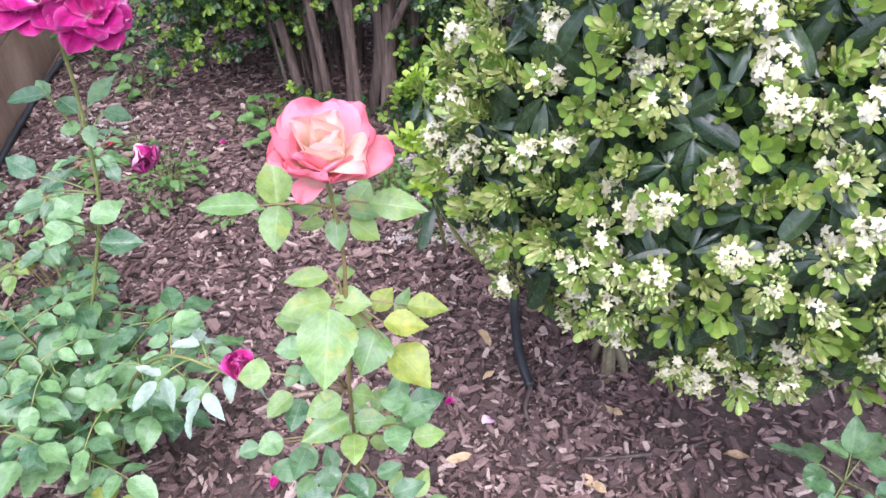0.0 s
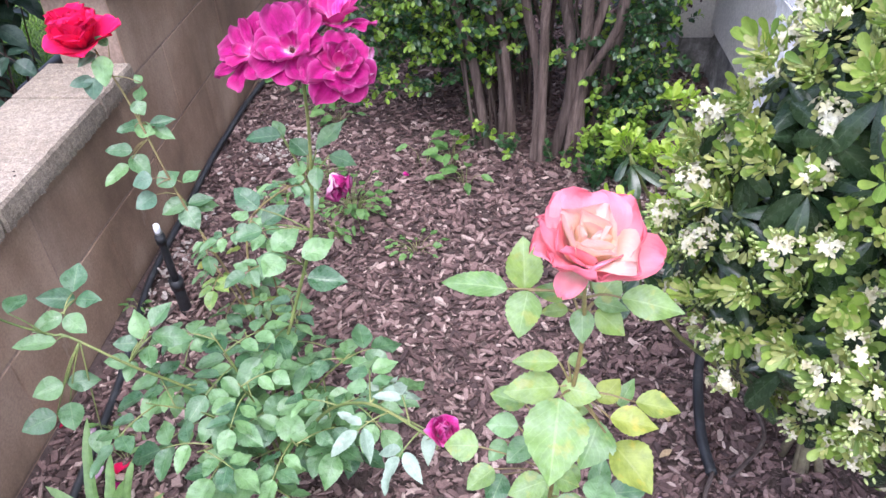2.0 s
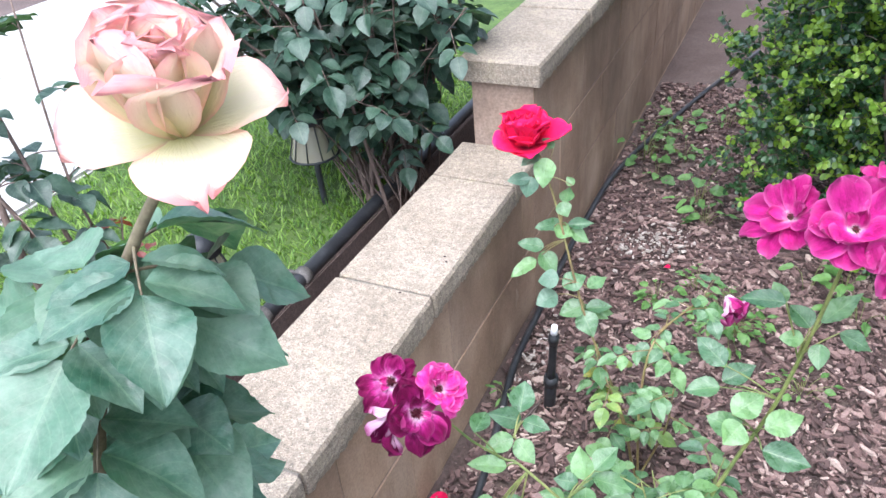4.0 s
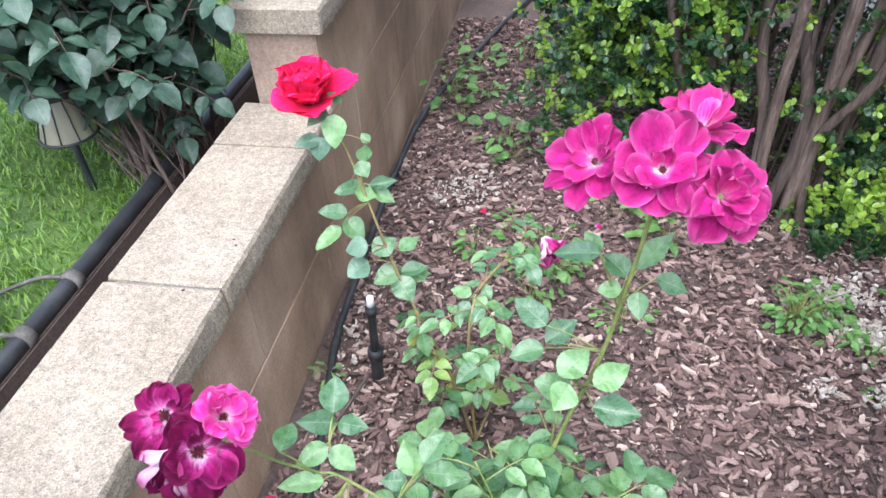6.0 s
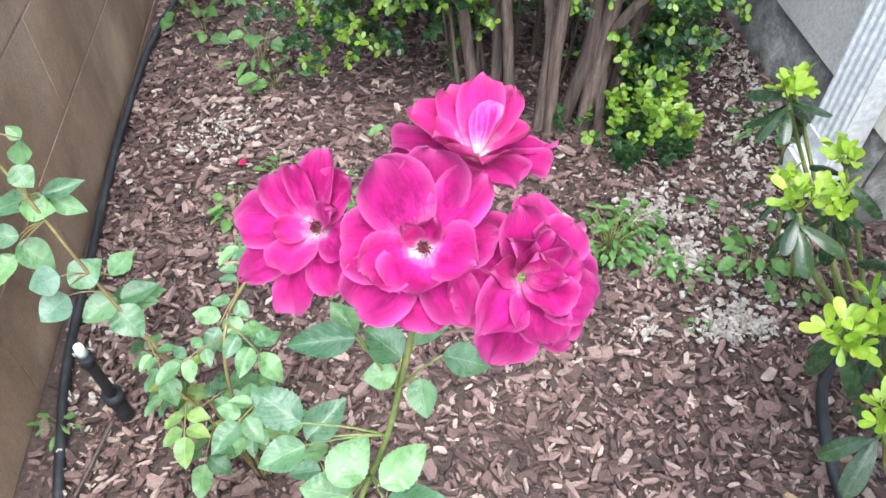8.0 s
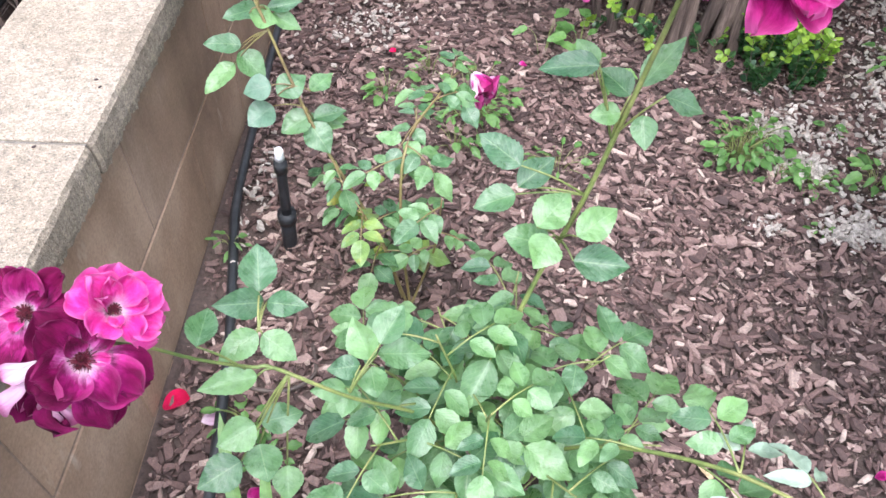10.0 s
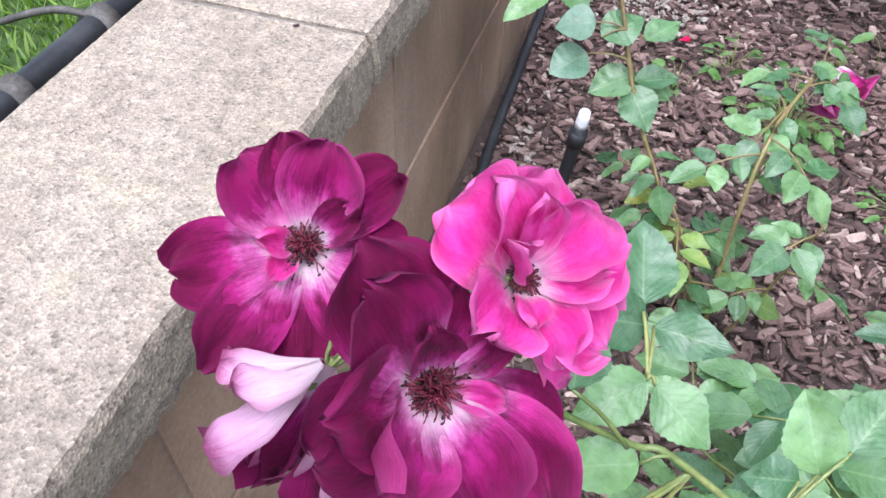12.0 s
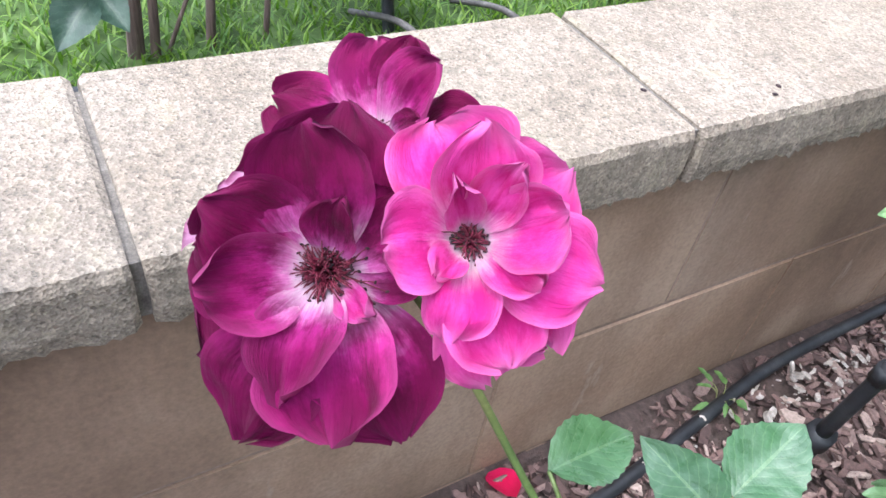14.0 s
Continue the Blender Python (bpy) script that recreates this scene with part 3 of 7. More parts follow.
def garden_wall(name, y0, y1, top, label, first_joint, cap_from):
    """A concrete block wall: recessed mortar core, blocks in running bond, coping on top."""
    core = bmesh.new()
    box(core, (FACE_X - 0.0725, y0, -0.25), (FACE_X + 0.0725, y1, top - 0.052))
    wall = solid(name, core, M_MORTAR, label, "garden wall", "structure", smooth=False)
    bed = bmesh.new()
    box(bed, (-0.18, max(y0, cap_from + 0.02), top - 0.046), (-0.009, y1 - 0.02, top - 0.0045))
    part("joint_filler", bed, M_JOINT, wall, "grey joint mortar under the coping", smooth=False)
    course = 0
    z = top - 0.05 - 0.2
    while z > -0.3:
        shift = (course % 2) * UNIT / 2
        y = first_joint + shift - UNIT * math.ceil((first_joint + shift - y0) / UNIT)
        while y < y1 - 0.01:
            a, b = max(y, y0), min(y + UNIT, y1)
            if b - a > 0.06:
                full = b - a > 0.3
                ob = shared("block", BLOCK if full else HALF, Matrix.Translation((FACE_X + random.uniform(-0.001, 0.001), (a + b) / 2, z + 0.0025)), wall)
                ob.scale[1] = (b - a - 0.0012) / ((UNIT - 0.004) if full else (UNIT / 2 - 0.006))
            y += UNIT
        z -= 0.2
        course += 1
    y = cap_from
    k = 0
    while y < y1 - 0.02:
        turned = pose(-0.1, y + UNIT / 2, top - 0.05 + random.uniform(-0.001, 0.001), 0, 0, random.uniform(-0.3, 0.3))
        if y + UNIT <= y1 + 0.02 or name == "wall_2":
            shared("cap", CAPS[k % 4], turned, wall)
        else:
            shared("cap", SHORT_CAP, pose(-0.1, y + 0.083, top - 0.05, 0, 0, 0), wall)
        y += UNIT
        k += 1
    return wall


garden_wall("wall_1", -2.436, 0.985, 0.45, "low tan concrete block garden wall with cream coping", 0.09, -6 * UNIT)
garden_wall("wall_2", 0.988, 4.64, 0.655, "higher step of the tan concrete block garden wall", 0.988, 0.972)

lawn_bm = bmesh.new()
box(lawn_bm, (-1.32, -3.0, LAWN - 0.2), (-0.40, 6.0, LAWN))
lawn = solid("lawn", lawn_bm, M_TURF, "green lawn strip behind the garden wall", "lawn", "structure", smooth=False)
edge_soil = bmesh.new()
box(edge_soil, (-0.3985, -3.0, LAWN - 0.2), (-0.385, 6.0, LAWN + 0.004), 0.003)
solid("soil_bank", edge_soil, M_SOIL, "dark bare soil edge between lawn and wall", "soil", "structure", smooth=False)
pave_bm = bmesh.new()
box(pave_bm, (-3.2, -6.0, LAWN - 0.15), (-1.34, 12.0, LAWN + 0.005), 0.01)
solid("pavement", pave_bm, M_PAVE, "pale concrete pavement beyond the lawn", "pavement", "structure", smooth=False)
road_bm = bmesh.new()
box(road_bm, (-14.0, -60.0, LAWN - 0.3), (-3.22, 60.0, LAWN - 0.1))
solid("road", road_bm, M_ROAD, "grey asphalt street", "road", "structure", smooth=False)


def house():
    h = thing("house", (1.6, 0.0, 0.0), "pale grey stucco house wall on a bare concrete footing", "house", "", "structure")
    bm = bmesh.new()
    box(bm, (1.488, 0.955, 0.20), (5.0, 1.76, 2.6), 0.006)
    part("wall", bm, M_STUCCO, h, "rough pale grey stucco wall", False)
    bm = bmesh.new()
    box(bm, (1.395, 1.762, 0.17), (5.0, 6.0, 2.6), 0.006)
    part("wall", bm, M_STUCCO, h, "rough pale grey stucco wall", False)
    bm = bmesh.new()
    # footing with an uneven, sloping top edge
    n = 70
    prev = None
    for i in range(n + 1):
        y = 0.96 + 0.82 * i / n
        j = noise.noise(Vector((0, y * 5, 1.2))) * 0.012
        ring = [bm.verts.new(p) for p in ((1.49 + j, y, -0.2), (1.493 + j, y, 0.05), (1.503 + j * 0.3, y, 0.19), (1.6, y, 0.203))]
        if prev:
            for k in range(3):
                bm.faces.new((prev[k], ring[k], ring[k + 1], prev[k + 1]))
        prev = ring
    part("footing", bm, M_FOOT, h, "stained bare concrete footing", True)
    bm = bmesh.new()
    box(bm, (1.50, 0.965, -0.2), (5.0, 1.0, 0.203), 0.006)
    part("footing", bm, M_FOOT, h, "stained bare concrete footing", False)
    bm = bmesh.new()
    box(bm, (1.402, 1.775, -0.2), (5.0, 6.0, 0.175), 0.008)
    part("footing", bm, M_FOOT, h, "stained bare concrete footing", False)
    # unseen roof slab, its eaves carried out to shade the far mulch
    bm = bmesh.new()
    box(bm, (1.0, 0.5, 2.6), (5.4, 6.4, 2.75), 0.02)
    part("roof", bm, M_WHITE, h, "", False)
    return h


house()


def downspout():
    d = thing("downspout", (1.46, 1.06, 0.06), "white ribbed vinyl downspout on the house wall", "downspout")
    bm = bmesh.new()
    # ribbed rectangular pipe
    sect = []
    w, dep, ribs = 0.1, 0.05, 5
    for i in range(ribs * 4 + 1):
        u = i / (ribs * 4)
        sect.append((-dep / 2 - (0.004 if (i // 2) % 2 else 0.0), -w / 2 + u * w))
    sect += [(dep / 2, w / 2), (dep / 2, -w / 2)]
    rings = []
    for z in (0.10, 0.6, 1.4, 2.55):
        rings.append([bm.verts.new((1.460 + a, 1.05 + b, z)) for a, b in sect])
    for r, q in zip(rings, rings[1:]):
        for k in range(len(sect)):
            bm.faces.new((r[k], r[(k + 1) % len(sect)], q[(k + 1) % len(sect)], q[k]))
    part("pipe", bm, M_WHITE, d, "", False)
    bm = bmesh.new()
    box(bm, (1.428, 0.994, 0.05), (1.4885, 1.106, 0.15), 0.006)
    box(bm, (1.398, 1.004, 0.02), (1.45, 1.096, 0.10), 0.008)
    part("elbow", bm, M_WHITE, d, "", False)
    bm = bmesh.new()
    box(bm, (1.428, 0.992, 0.52), (1.4885, 1.108, 0.55), 0.003)
    part("strap", bm, M_WHITE, d, "", False)


downspout()

# ---- hoses, riser, lanterns ----


def hose(name, points, radius, material, label, lift=1.0):
    bm = bmesh.new()
    tube(bm, [(x, y, bed_height(x, y) + radius * lift + dz) for x, y, dz in points], radius, radius, 10, len(points) * 7)
    return solid(name, bm, material, label, "hose")


hose("drip_hose", [(0.33, 3.0, 0.01), (0.17, 2.42, 0.01), (0.02, 1.78, 0.01), (-0.002, 1.39, 0.012), (0.0, 1.2, 0.015), (0.004, 1.0, 0.01), (0.016, 0.74, 0.008), (0.045, 0.56, 0.006), (0.07, 0.40, 0.004), (0.1, 0.1, 0.004), (0.12, -0.3, 0.0)],
     0.0085, M_BLACK, "black drip irrigation hose along the wall foot")
right_hose = hose("irrigation_hose", [(1.42, 0.80, 0.0), (1.33, 0.65, 0.012), (1.255, 0.56, 0.03), (1.22, 0.46, 0.03), (1.20, 0.33, 0.02), (1.205, 0.25, 0.008)],
     0.0098, M_BLACK, "black irrigation hose beside the flowering bush")
hose("drip_tubing", [(1.205, 0.25, 0.02), (1.185, 0.19, 0.006), (1.235, 0.105, 0.004), (1.39, 0.085, 0.004), (1.52, 0.10, 0.0)], 0.004, M_TUBE, "thin brown drip tubing lying on mulch")
hose("drip_tubing", [(1.25, 0.47, 0.04), (1.31, 0.42, 0.02), (1.32, 0.34, 0.012), (1.26, 0.27, 0.01), (1.215, 0.235, 0.01)], 0.004, M_TUBE, "thin brown drip tubing looping from the hose")
hose("drip_tubing", [(0.12, 0.62, 0.03), (0.09, 0.54, 0.012), (0.055, 0.43, 0.006), (0.085, 0.36, 0.008), (0.16, 0.34, 0.008), (0.21, 0.37, 0.008), (0.2, 0.43, 0.006)], 0.0035, M_TUBE, "thin brown drip tubing curled on mulch")


def riser():
    r = thing("sprinkler_riser", (0.128, 0.645, 0.0), "leaning black plastic sprinkler riser with a white nozzle", "sprinkler")
    lo, hi = Vector((0.126, 0.648, -0.03)), Vector((0.157, 0.586, 0.268))
    bm = bmesh.new()
    tube(bm, [lo, lo.lerp(hi, 0.45)], 0.0135, 0.0125, 10, 3)
    tube(bm, [lo.lerp(hi, 0.45), hi], 0.0085, 0.008, 10, 4)
    part("body", bm, M_BLACK, r)
    bm = bmesh.new()
    tube(bm, [lo.lerp(hi, 0.42), lo.lerp(hi, 0.5)], 0.016, 0.0155, 10, 2)
    part("collar", bm, M_BLACK, r)
    bm = bmesh.new()
    tube(bm, [lo.lerp(hi, 0.9), lo.lerp(hi, 0.97)], 0.0105, 0.0105, 10, 2)
    part("collar", bm, M_BLACK, r)
    bm = bmesh.new()
    tube(bm, [hi, hi + (hi - lo).normalized() * 0.022], 0.0075, 0.006, 10, 3)
    part("nozzle", bm, M_WHITE, r, "white plastic nozzle")


riser()


def lantern_glass(nt, b, out):
    b.inputs["Base Color"].default_value = (0.42, 0.38, 0.28, 1)
    b.inputs["Roughness"].default_value = 0.25
    b.inputs["Transmission Weight"].default_value = 0.55


M_LGLASS = mat("lantern_glass", lantern_glass)


def lantern(at, height, lean):
    x, y = at
    t = thing("solar_lantern", (x, y, LAWN), "small black stake lantern with a ribbed clear shade", "garden light", "lanterns on the lawn")
    top = Vector((x + lean, y, LAWN + height))
    bm = bmesh.new()
    tube(bm, [(x, y, LAWN - 0.05), tuple(top)], 0.008, 0.008, 8, 3)
    part("stake", bm, M_BLACK, t)
    bm = bmesh.new()
    n = 20
    lo = [bm.verts.new(top + Vector((math.cos(2 * math.pi * k / n) * 0.058, math.sin(2 * math.pi * k / n) * 0.058, -0.005))) for k in range(n)]
    hi = [bm.verts.new(top + Vector((math.cos(2 * math.pi * k / n) * 0.034, math.sin(2 * math.pi * k / n) * 0.034, 0.085))) for k in range(n)]
    for k in range(n):
        bm.faces.new((lo[k], lo[(k + 1) % n], hi[(k + 1) % n], hi[k]))
    part("shade", bm, M_LGLASS, t, "ribbed clear plastic shade")
    for k in range(n // 2):
        bm = bmesh.new()
        w = 2 * math.pi * k / (n // 2)
        c = Vector((math.cos(w), math.sin(w), 0))
        tube(bm, [tuple(top + c * 0.0595 + Vector((0, 0, -0.006))), tuple(top + c * 0.035 + Vector((0, 0, 0.086)))], 0.0016, 0.0016, 5, 2)
        part("rib", bm, M_BLACK, t)
    bm = bmesh.new()
    ring = [tuple(top + Vector((math.cos(2 * math.pi * k / 16) * 0.06, math.sin(2 * math.pi * k / 16) * 0.06, -0.006))) for k in range(17)]
    tube(bm, ring, 0.003, 0.003, 6, 32)
    part("rim", bm, M_BLACK, t)
    bm = bmesh.new()
    r = bmesh.ops.create_cone(bm, cap_ends=True, segments=16, radius1=0.045, radius2=0.02, depth=0.035)
    for v in r["verts"]:
        v.co += top + Vector((0, 0, 0.1))
    part("cap", bm, M_BLACK, t)


lantern((-0.475, 0.392), 0.08, -0.035)
lantern((-0.545, 0.865), 0.15, -0.005)

def edging():
    t = thing("edging_pipe", (-0.40, 0.5, LAWN), "black plastic lawn edging pipe with couplings behind the wall", "edging")
    points = [(-0.40, -2.0, LAWN + 0.012), (-0.405, 0.3, LAWN + 0.014), (-0.41, 1.3, LAWN + 0.012), (-0.42, 4.0, LAWN + 0.012)]
    bm = bmesh.new()
    tube(bm, points, 0.017, 0.017, 12, 24)
    part("pipe", bm, M_BLACK, t)
    for y in (0.405, 0.556, 1.0, 1.9):
        bm = bmesh.new()
        tube(bm, [(-0.4055 - 0.003 * y, y - 0.012, LAWN + 0.0135), (-0.4055 - 0.003 * y, y + 0.012, LAWN + 0.0135)], 0.0215, 0.0215, 14, 2)
        part("coupling", bm, M_TIE, t, "grey plastic coupling")
        bm = bmesh.new()
        tube(bm, [(-0.39, y, LAWN + 0.02), (-0.45, y - 0.02, LAWN + 0.034), (-0.53, y - 0.05, LAWN + 0.012)], 0.005, 0.004, 7, 8)
        part("stake", bm, M_TIE, t, "thin brown ground stake")


M_TIE = rough_mat("weathered_plastic", (0.05, 0.045, 0.04), (0.085, 0.078, 0.07), (0.14, 0.13, 0.12), 30.0, 8.0, 0.7, 0.3, 0.0008)
edging()

# ---- leaves and flowers ----


def leaflet_meshes(name, material, length=0.05, ratio=0.64, count=7, teeth=0.03):
    return [mesh_of(name, leaf_data(length, length * ratio * random.uniform(0.92, 1.08), 22, 3, random.uniform(0.12, 0.5), random.uniform(0.05, 0.32), teeth, 0.40, 1.2,
                                    random.uniform(0.01, 0.06), seed=i + 11), material) for i in range(count)]


ROSE = leaflet_meshes("leaflet", M_LEAF)
PALE = leaflet_meshes("leaflet", M_LEAF_PALE)
YELLOW = leaflet_meshes("leaflet", M_LEAF_YELLOW)
DARK = leaflet_meshes("leaflet", M_LEAF_DARK, 0.05, 0.74)
MID = leaflet_meshes("leaflet", M_LEAF_MID, 0.05, 0.74, 7, 0.012)
GREY = leaflet_meshes("leaflet", M_LEAF_GREY, 0.05, 0.42)
REDLEAF = leaflet_meshes("leaflet", M_LEAF_RED, 0.05, 0.5)


BORNE, SPARE = {}, {}


def leaflet(kind, at, way, up, size, parent, rnd):
    """A leaflet as a part; past 300 on one plant the rest are joined later."""
    m = Matrix.Translation(at) @ frame_from(way, up).to_4x4() @ pose(0, 0, 0, 0, rnd.uniform(-14, 14), 0) @ Matrix.Scale(size / 0.05, 4)
    BORNE[parent] = BORNE.get(parent, 0) + 1
    if BORNE[parent] > 300 and (kind is ROSE or kind is DARK):
        SPARE.setdefault((parent, kind is DARK), []).append((rnd.randrange(3), m))
    else:
        shared("leaf", rnd.choice(kind), m, parent)


def compound(stems, base, way, length, size, kind, parent, rnd, n=5, droop=0.25, up=(0, 0, 1)):
    """A compound rose leaf: a curved stalk with one leaflet at its end and pairs along it."""
    base, way = Vector(base), Vector(way).normalized()
    up = (Vector(up) + Vector((rnd.uniform(-0.35, 0.35), rnd.uniform(-0.35, 0.35), 0))).normalized()
    pts = [base + way * length * s - Vector((0, 0, 1)) * droop * length * s * s for s in (0, 0.33, 0.66, 1)]
    tube(stems, pts, 0.0013, 0.0008, 5, 6)
    end = (pts[3] - pts[2]).normalized()
    side = end.cross(up).normalized()
    leaflet(kind, pts[3], end + Vector((0, 0, -0.1)), up, size * rnd.uniform(0.95, 1.15), parent, rnd)
    for k, s in enumerate([0.82, 0.45][: (n - 1) // 2]):
        p = base + way * length * s - Vector((0, 0, 1)) * droop * length * s * s
        for sg in (-1, 1):
            d = end * rnd.uniform(0.25, 0.6) + side * sg + Vector((0, 0, rnd.uniform(-0.25, 0.1)))
            leaflet(kind, p + side * sg * 0.003, d, up, size * (0.88 - 0.12 * k) * rnd.uniform(0.88, 1.08), parent, rnd)


def petal(parent, centre, turn, phi, length, width, a0, a1, bend=1.0, cup=0.3, roll=0.0, wave=0.05, base_r=0.003, notch=0.0, material=None, seed=0, nu=8, nv=9, lift=0.0, twist=0.0):
    """One petal: its midline leaves the axis at a0 degrees and ends at a1; cup bows it across, roll turns its rim back."""
    bm = bmesh.new()
    layer = bm.loops.layers.uv.new("UVMap")
    sp, cp = math.sin(radians(phi)), math.cos(radians(phi))
    grid, uvs = [], {}
    r, z = base_r, lift
    prev = 0.0
    for i in range(nv + 1):
        v = 1 - (1 - i / nv) ** 1.45
        ang = radians(a0 + (a1 - a0) * v ** bend)
        r += math.sin(ang) * length * (v - prev)
        z += math.cos(ang) * length * (v - prev)
        prev = v
        # outline
        if v < 0.62:
            w = 0.22 + 0.78 * math.sin(v / 0.62 * math.pi / 2)
        else:
            w = max(0.03, 1 - ((v - 0.62) / 0.38) ** 2.5) ** 0.5
        row = []
        for j in range(nu + 1):
            s = 2 * j / nu - 1
            x = s * w * width / 2 * (1 + 0.09 * v * noise.noise(Vector((v * 3.4, math.copysign(4.0, s), seed * 1.3))))
            nr, nz = -math.cos(ang), math.sin(ang)
            h = cup * width * s * s * w * (0.4 + 0.6 * v)
            h -= roll * length * max(0.0, v - 0.62) ** 2 * 5 * (1 - 0.35 * abs(s))
            h -= roll * width * 0.35 * abs(s) ** 4 * v
            h += wave * length * v * v * noise.noise(Vector((s * 1.6 + seed * 3.1, v * 2.2, seed * 1.7)))
            h += wave * length * 0.5 * v ** 3 * noise.noise(Vector((s * 5 + seed, v * 4, seed * 0.7 + 9)))
            h += wave * length * 0.22 * v ** 4 * math.sin(s * 7.5 + seed * 2.3)
            h += wave * width * 0.16 * v * abs(s) ** 3 * math.sin(v * 13 + seed * 1.9 + (2.0 if s > 0 else 0.0))
            h += wave * width * 0.55 * v * v * max(0.0, s * (1 if seed % 2 else -1)) ** 3
            pull = notch * length * math.exp(-(s * w / 0.26) ** 2) * v ** 6 + 0.05 * length * v ** 3 * noise.noise(Vector((s * w * 3.0, seed * 2.1, 5.0)))
            rr = r + nr * h - pull * math.sin(ang)
            zz = z + nz * h - pull * math.cos(ang)
            xx = x + twist * h
            # wrap the petal round the axis a little when it stands up
            p = Vector((cp * rr - sp * xx, sp * rr + cp * xx, zz))
            vert = bm.verts.new(Vector(centre) + turn @ p)
            row.append(vert)
            uvs[vert] = (j / nu, v)
        grid.append(row)
    for i in range(nv):
        for j in range(nu):
            f = bm.faces.new((grid[i][j], grid[i][j + 1], grid[i + 1][j + 1], grid[i + 1][j]))
            for lp in f.loops:
                lp[layer].uv = uvs[lp.vert]
    return part("petal", bm, material, parent)


def axis_turn(axis, spin=0.0):
    return Vector(axis).normalized().to_track_quat("Z", "Y").to_matrix() @ Matrix.Rotation(radians(spin), 3, "Z")


def flower_core(plant, centre, turn, size, hip=1.0, label=""):
    """The hip with its green sepals, which bears the petals."""
    bm = bmesh.new()
    c = Vector(centre)
    blob(bm, c + turn @ Vector((0, 0, -0.0035 * hip)), (0.0045 * hip, 0.0045 * hip, 0.006 * hip), turn)
    for k in range(5):
        w = 2 * math.pi * k / 5
        d = Vector((math.cos(w), math.sin(w), 0))
        reach = min(size * 0.25, 0.013) * hip
        tip = turn @ (d * reach + Vector((0, 0, -0.004 - reach * 0.4)))
        mid = turn @ (d * reach * 0.55 + Vector((0, 0, -0.001)))
        tube(bm, [tuple(c), tuple(c + mid), tuple(c + tip)], 0.0022 * hip, 0.0006, 5, 5)
    return part("flower", bm, M_STEM, plant, label)


def stamens(parent, centre, turn, size, count, rnd, lift=0.0):
    bm, tips = bmesh.new(), bmesh.new()
    c = Vector(centre)
    for k in range(count):
        far = k % 11 == 0
        w, q = rnd.uniform(0, 2 * math.pi), rnd.uniform(0.1, 1.0) ** 0.7
        if far:
            q = rnd.uniform(1.25, 1.75)
        d = Vector((math.cos(w) * q, math.sin(w) * q, 0))
        p0 = turn @ (d * size * 0.25 + Vector((0, 0, lift + 0.0008)))
        sway = Vector((rnd.uniform(-1, 1), rnd.uniform(-1, 1), 0)) * size * 0.4
        top = size * (rnd.uniform(0.35, 0.6) if far else rnd.uniform(0.45, 0.95) * (1.15 - 0.4 * q))
        p1 = turn @ (d * size * 0.62 + sway * 0.2 + Vector((0, 0, lift + top * 1.05)))
        p2 = turn @ (d * size * 0.86 + sway * 0.8 + Vector((0, 0, lift + top * 1.1)))
        p3 = turn @ (d * size + sway + Vector((0, 0, lift + top * 0.85)))
        tube(bm, [tuple(c + p) for p in (p0, p1, p2, p3)], 0.00022, 0.00018, 4, 7)
        blob(tips, c + p3, (0.00075, 0.00045, 0.0004), axis_turn((rnd.uniform(-1, 1), rnd.uniform(-1, 1), rnd.uniform(-1, 1))), 1)
    tagged(part("stamen", bm, M_STAMEN, parent, "dark red stamens"), "", "", "", "stuff")
    tagged(part("anther", tips, M_ANTHER, parent, "dark anthers"), "", "", "", "stuff")


def open_rose(plant, centre, axis, size, material, seed, layers, spin=0.0, stamen=0.0, label="", fine=1, chaos=1.0):
    """layers: rows of (petals, length share, width share, a0, a1, cup, roll, wave)."""
    rnd = random.Random(seed)
    turn = axis_turn(axis, spin)
    core = flower_core(plant, centre, turn, size, 1.0, label)
    for li, (count, ls, ws, a0, a1, cup, roll, wave) in enumerate(layers):
        for k in range(count):
            phi = 360 * (k + 0.5 * (li % 2)) / count + rnd.uniform(-17, 17) * chaos + li * 23
            m = material[(k + li) % len(material)] if isinstance(material, list) else material
            petal(core, centre, turn, phi, size / 2 * ls * rnd.uniform(0.86, 1.12), size / 2 * ws * rnd.uniform(0.85, 1.22), a0 + rnd.uniform(-9, 9) * chaos, a1 + rnd.uniform(-20, 14) * chaos,
                  1.0, cup * (1 + chaos * rnd.uniform(-0.8, 0.7)), roll * (1 + chaos * rnd.uniform(-1.6, 0.8)), wave * rnd.uniform(0.8, 1 + 0.9 * chaos), size * 0.035, chaos * rnd.choice((0.05, -0.03, -0.1, 0.0, -0.06)), m, seed * 10 + li * 31 + k,
                  8 * fine, 9 * fine, lift=0.0012 * li, twist=rnd.uniform(-0.4, 0.4))
    if stamen:
        stamens(core, centre, turn, stamen, 125, rnd)
    return core

def facing(axis, right):
    """A turn whose z runs along axis and whose x is as near to right as can be."""
    z = Vector(axis).normalized()
    x = (Vector(right) - z * z.dot(Vector(right))).normalized()
    return Matrix((x, z.cross(x), z)).transposed()


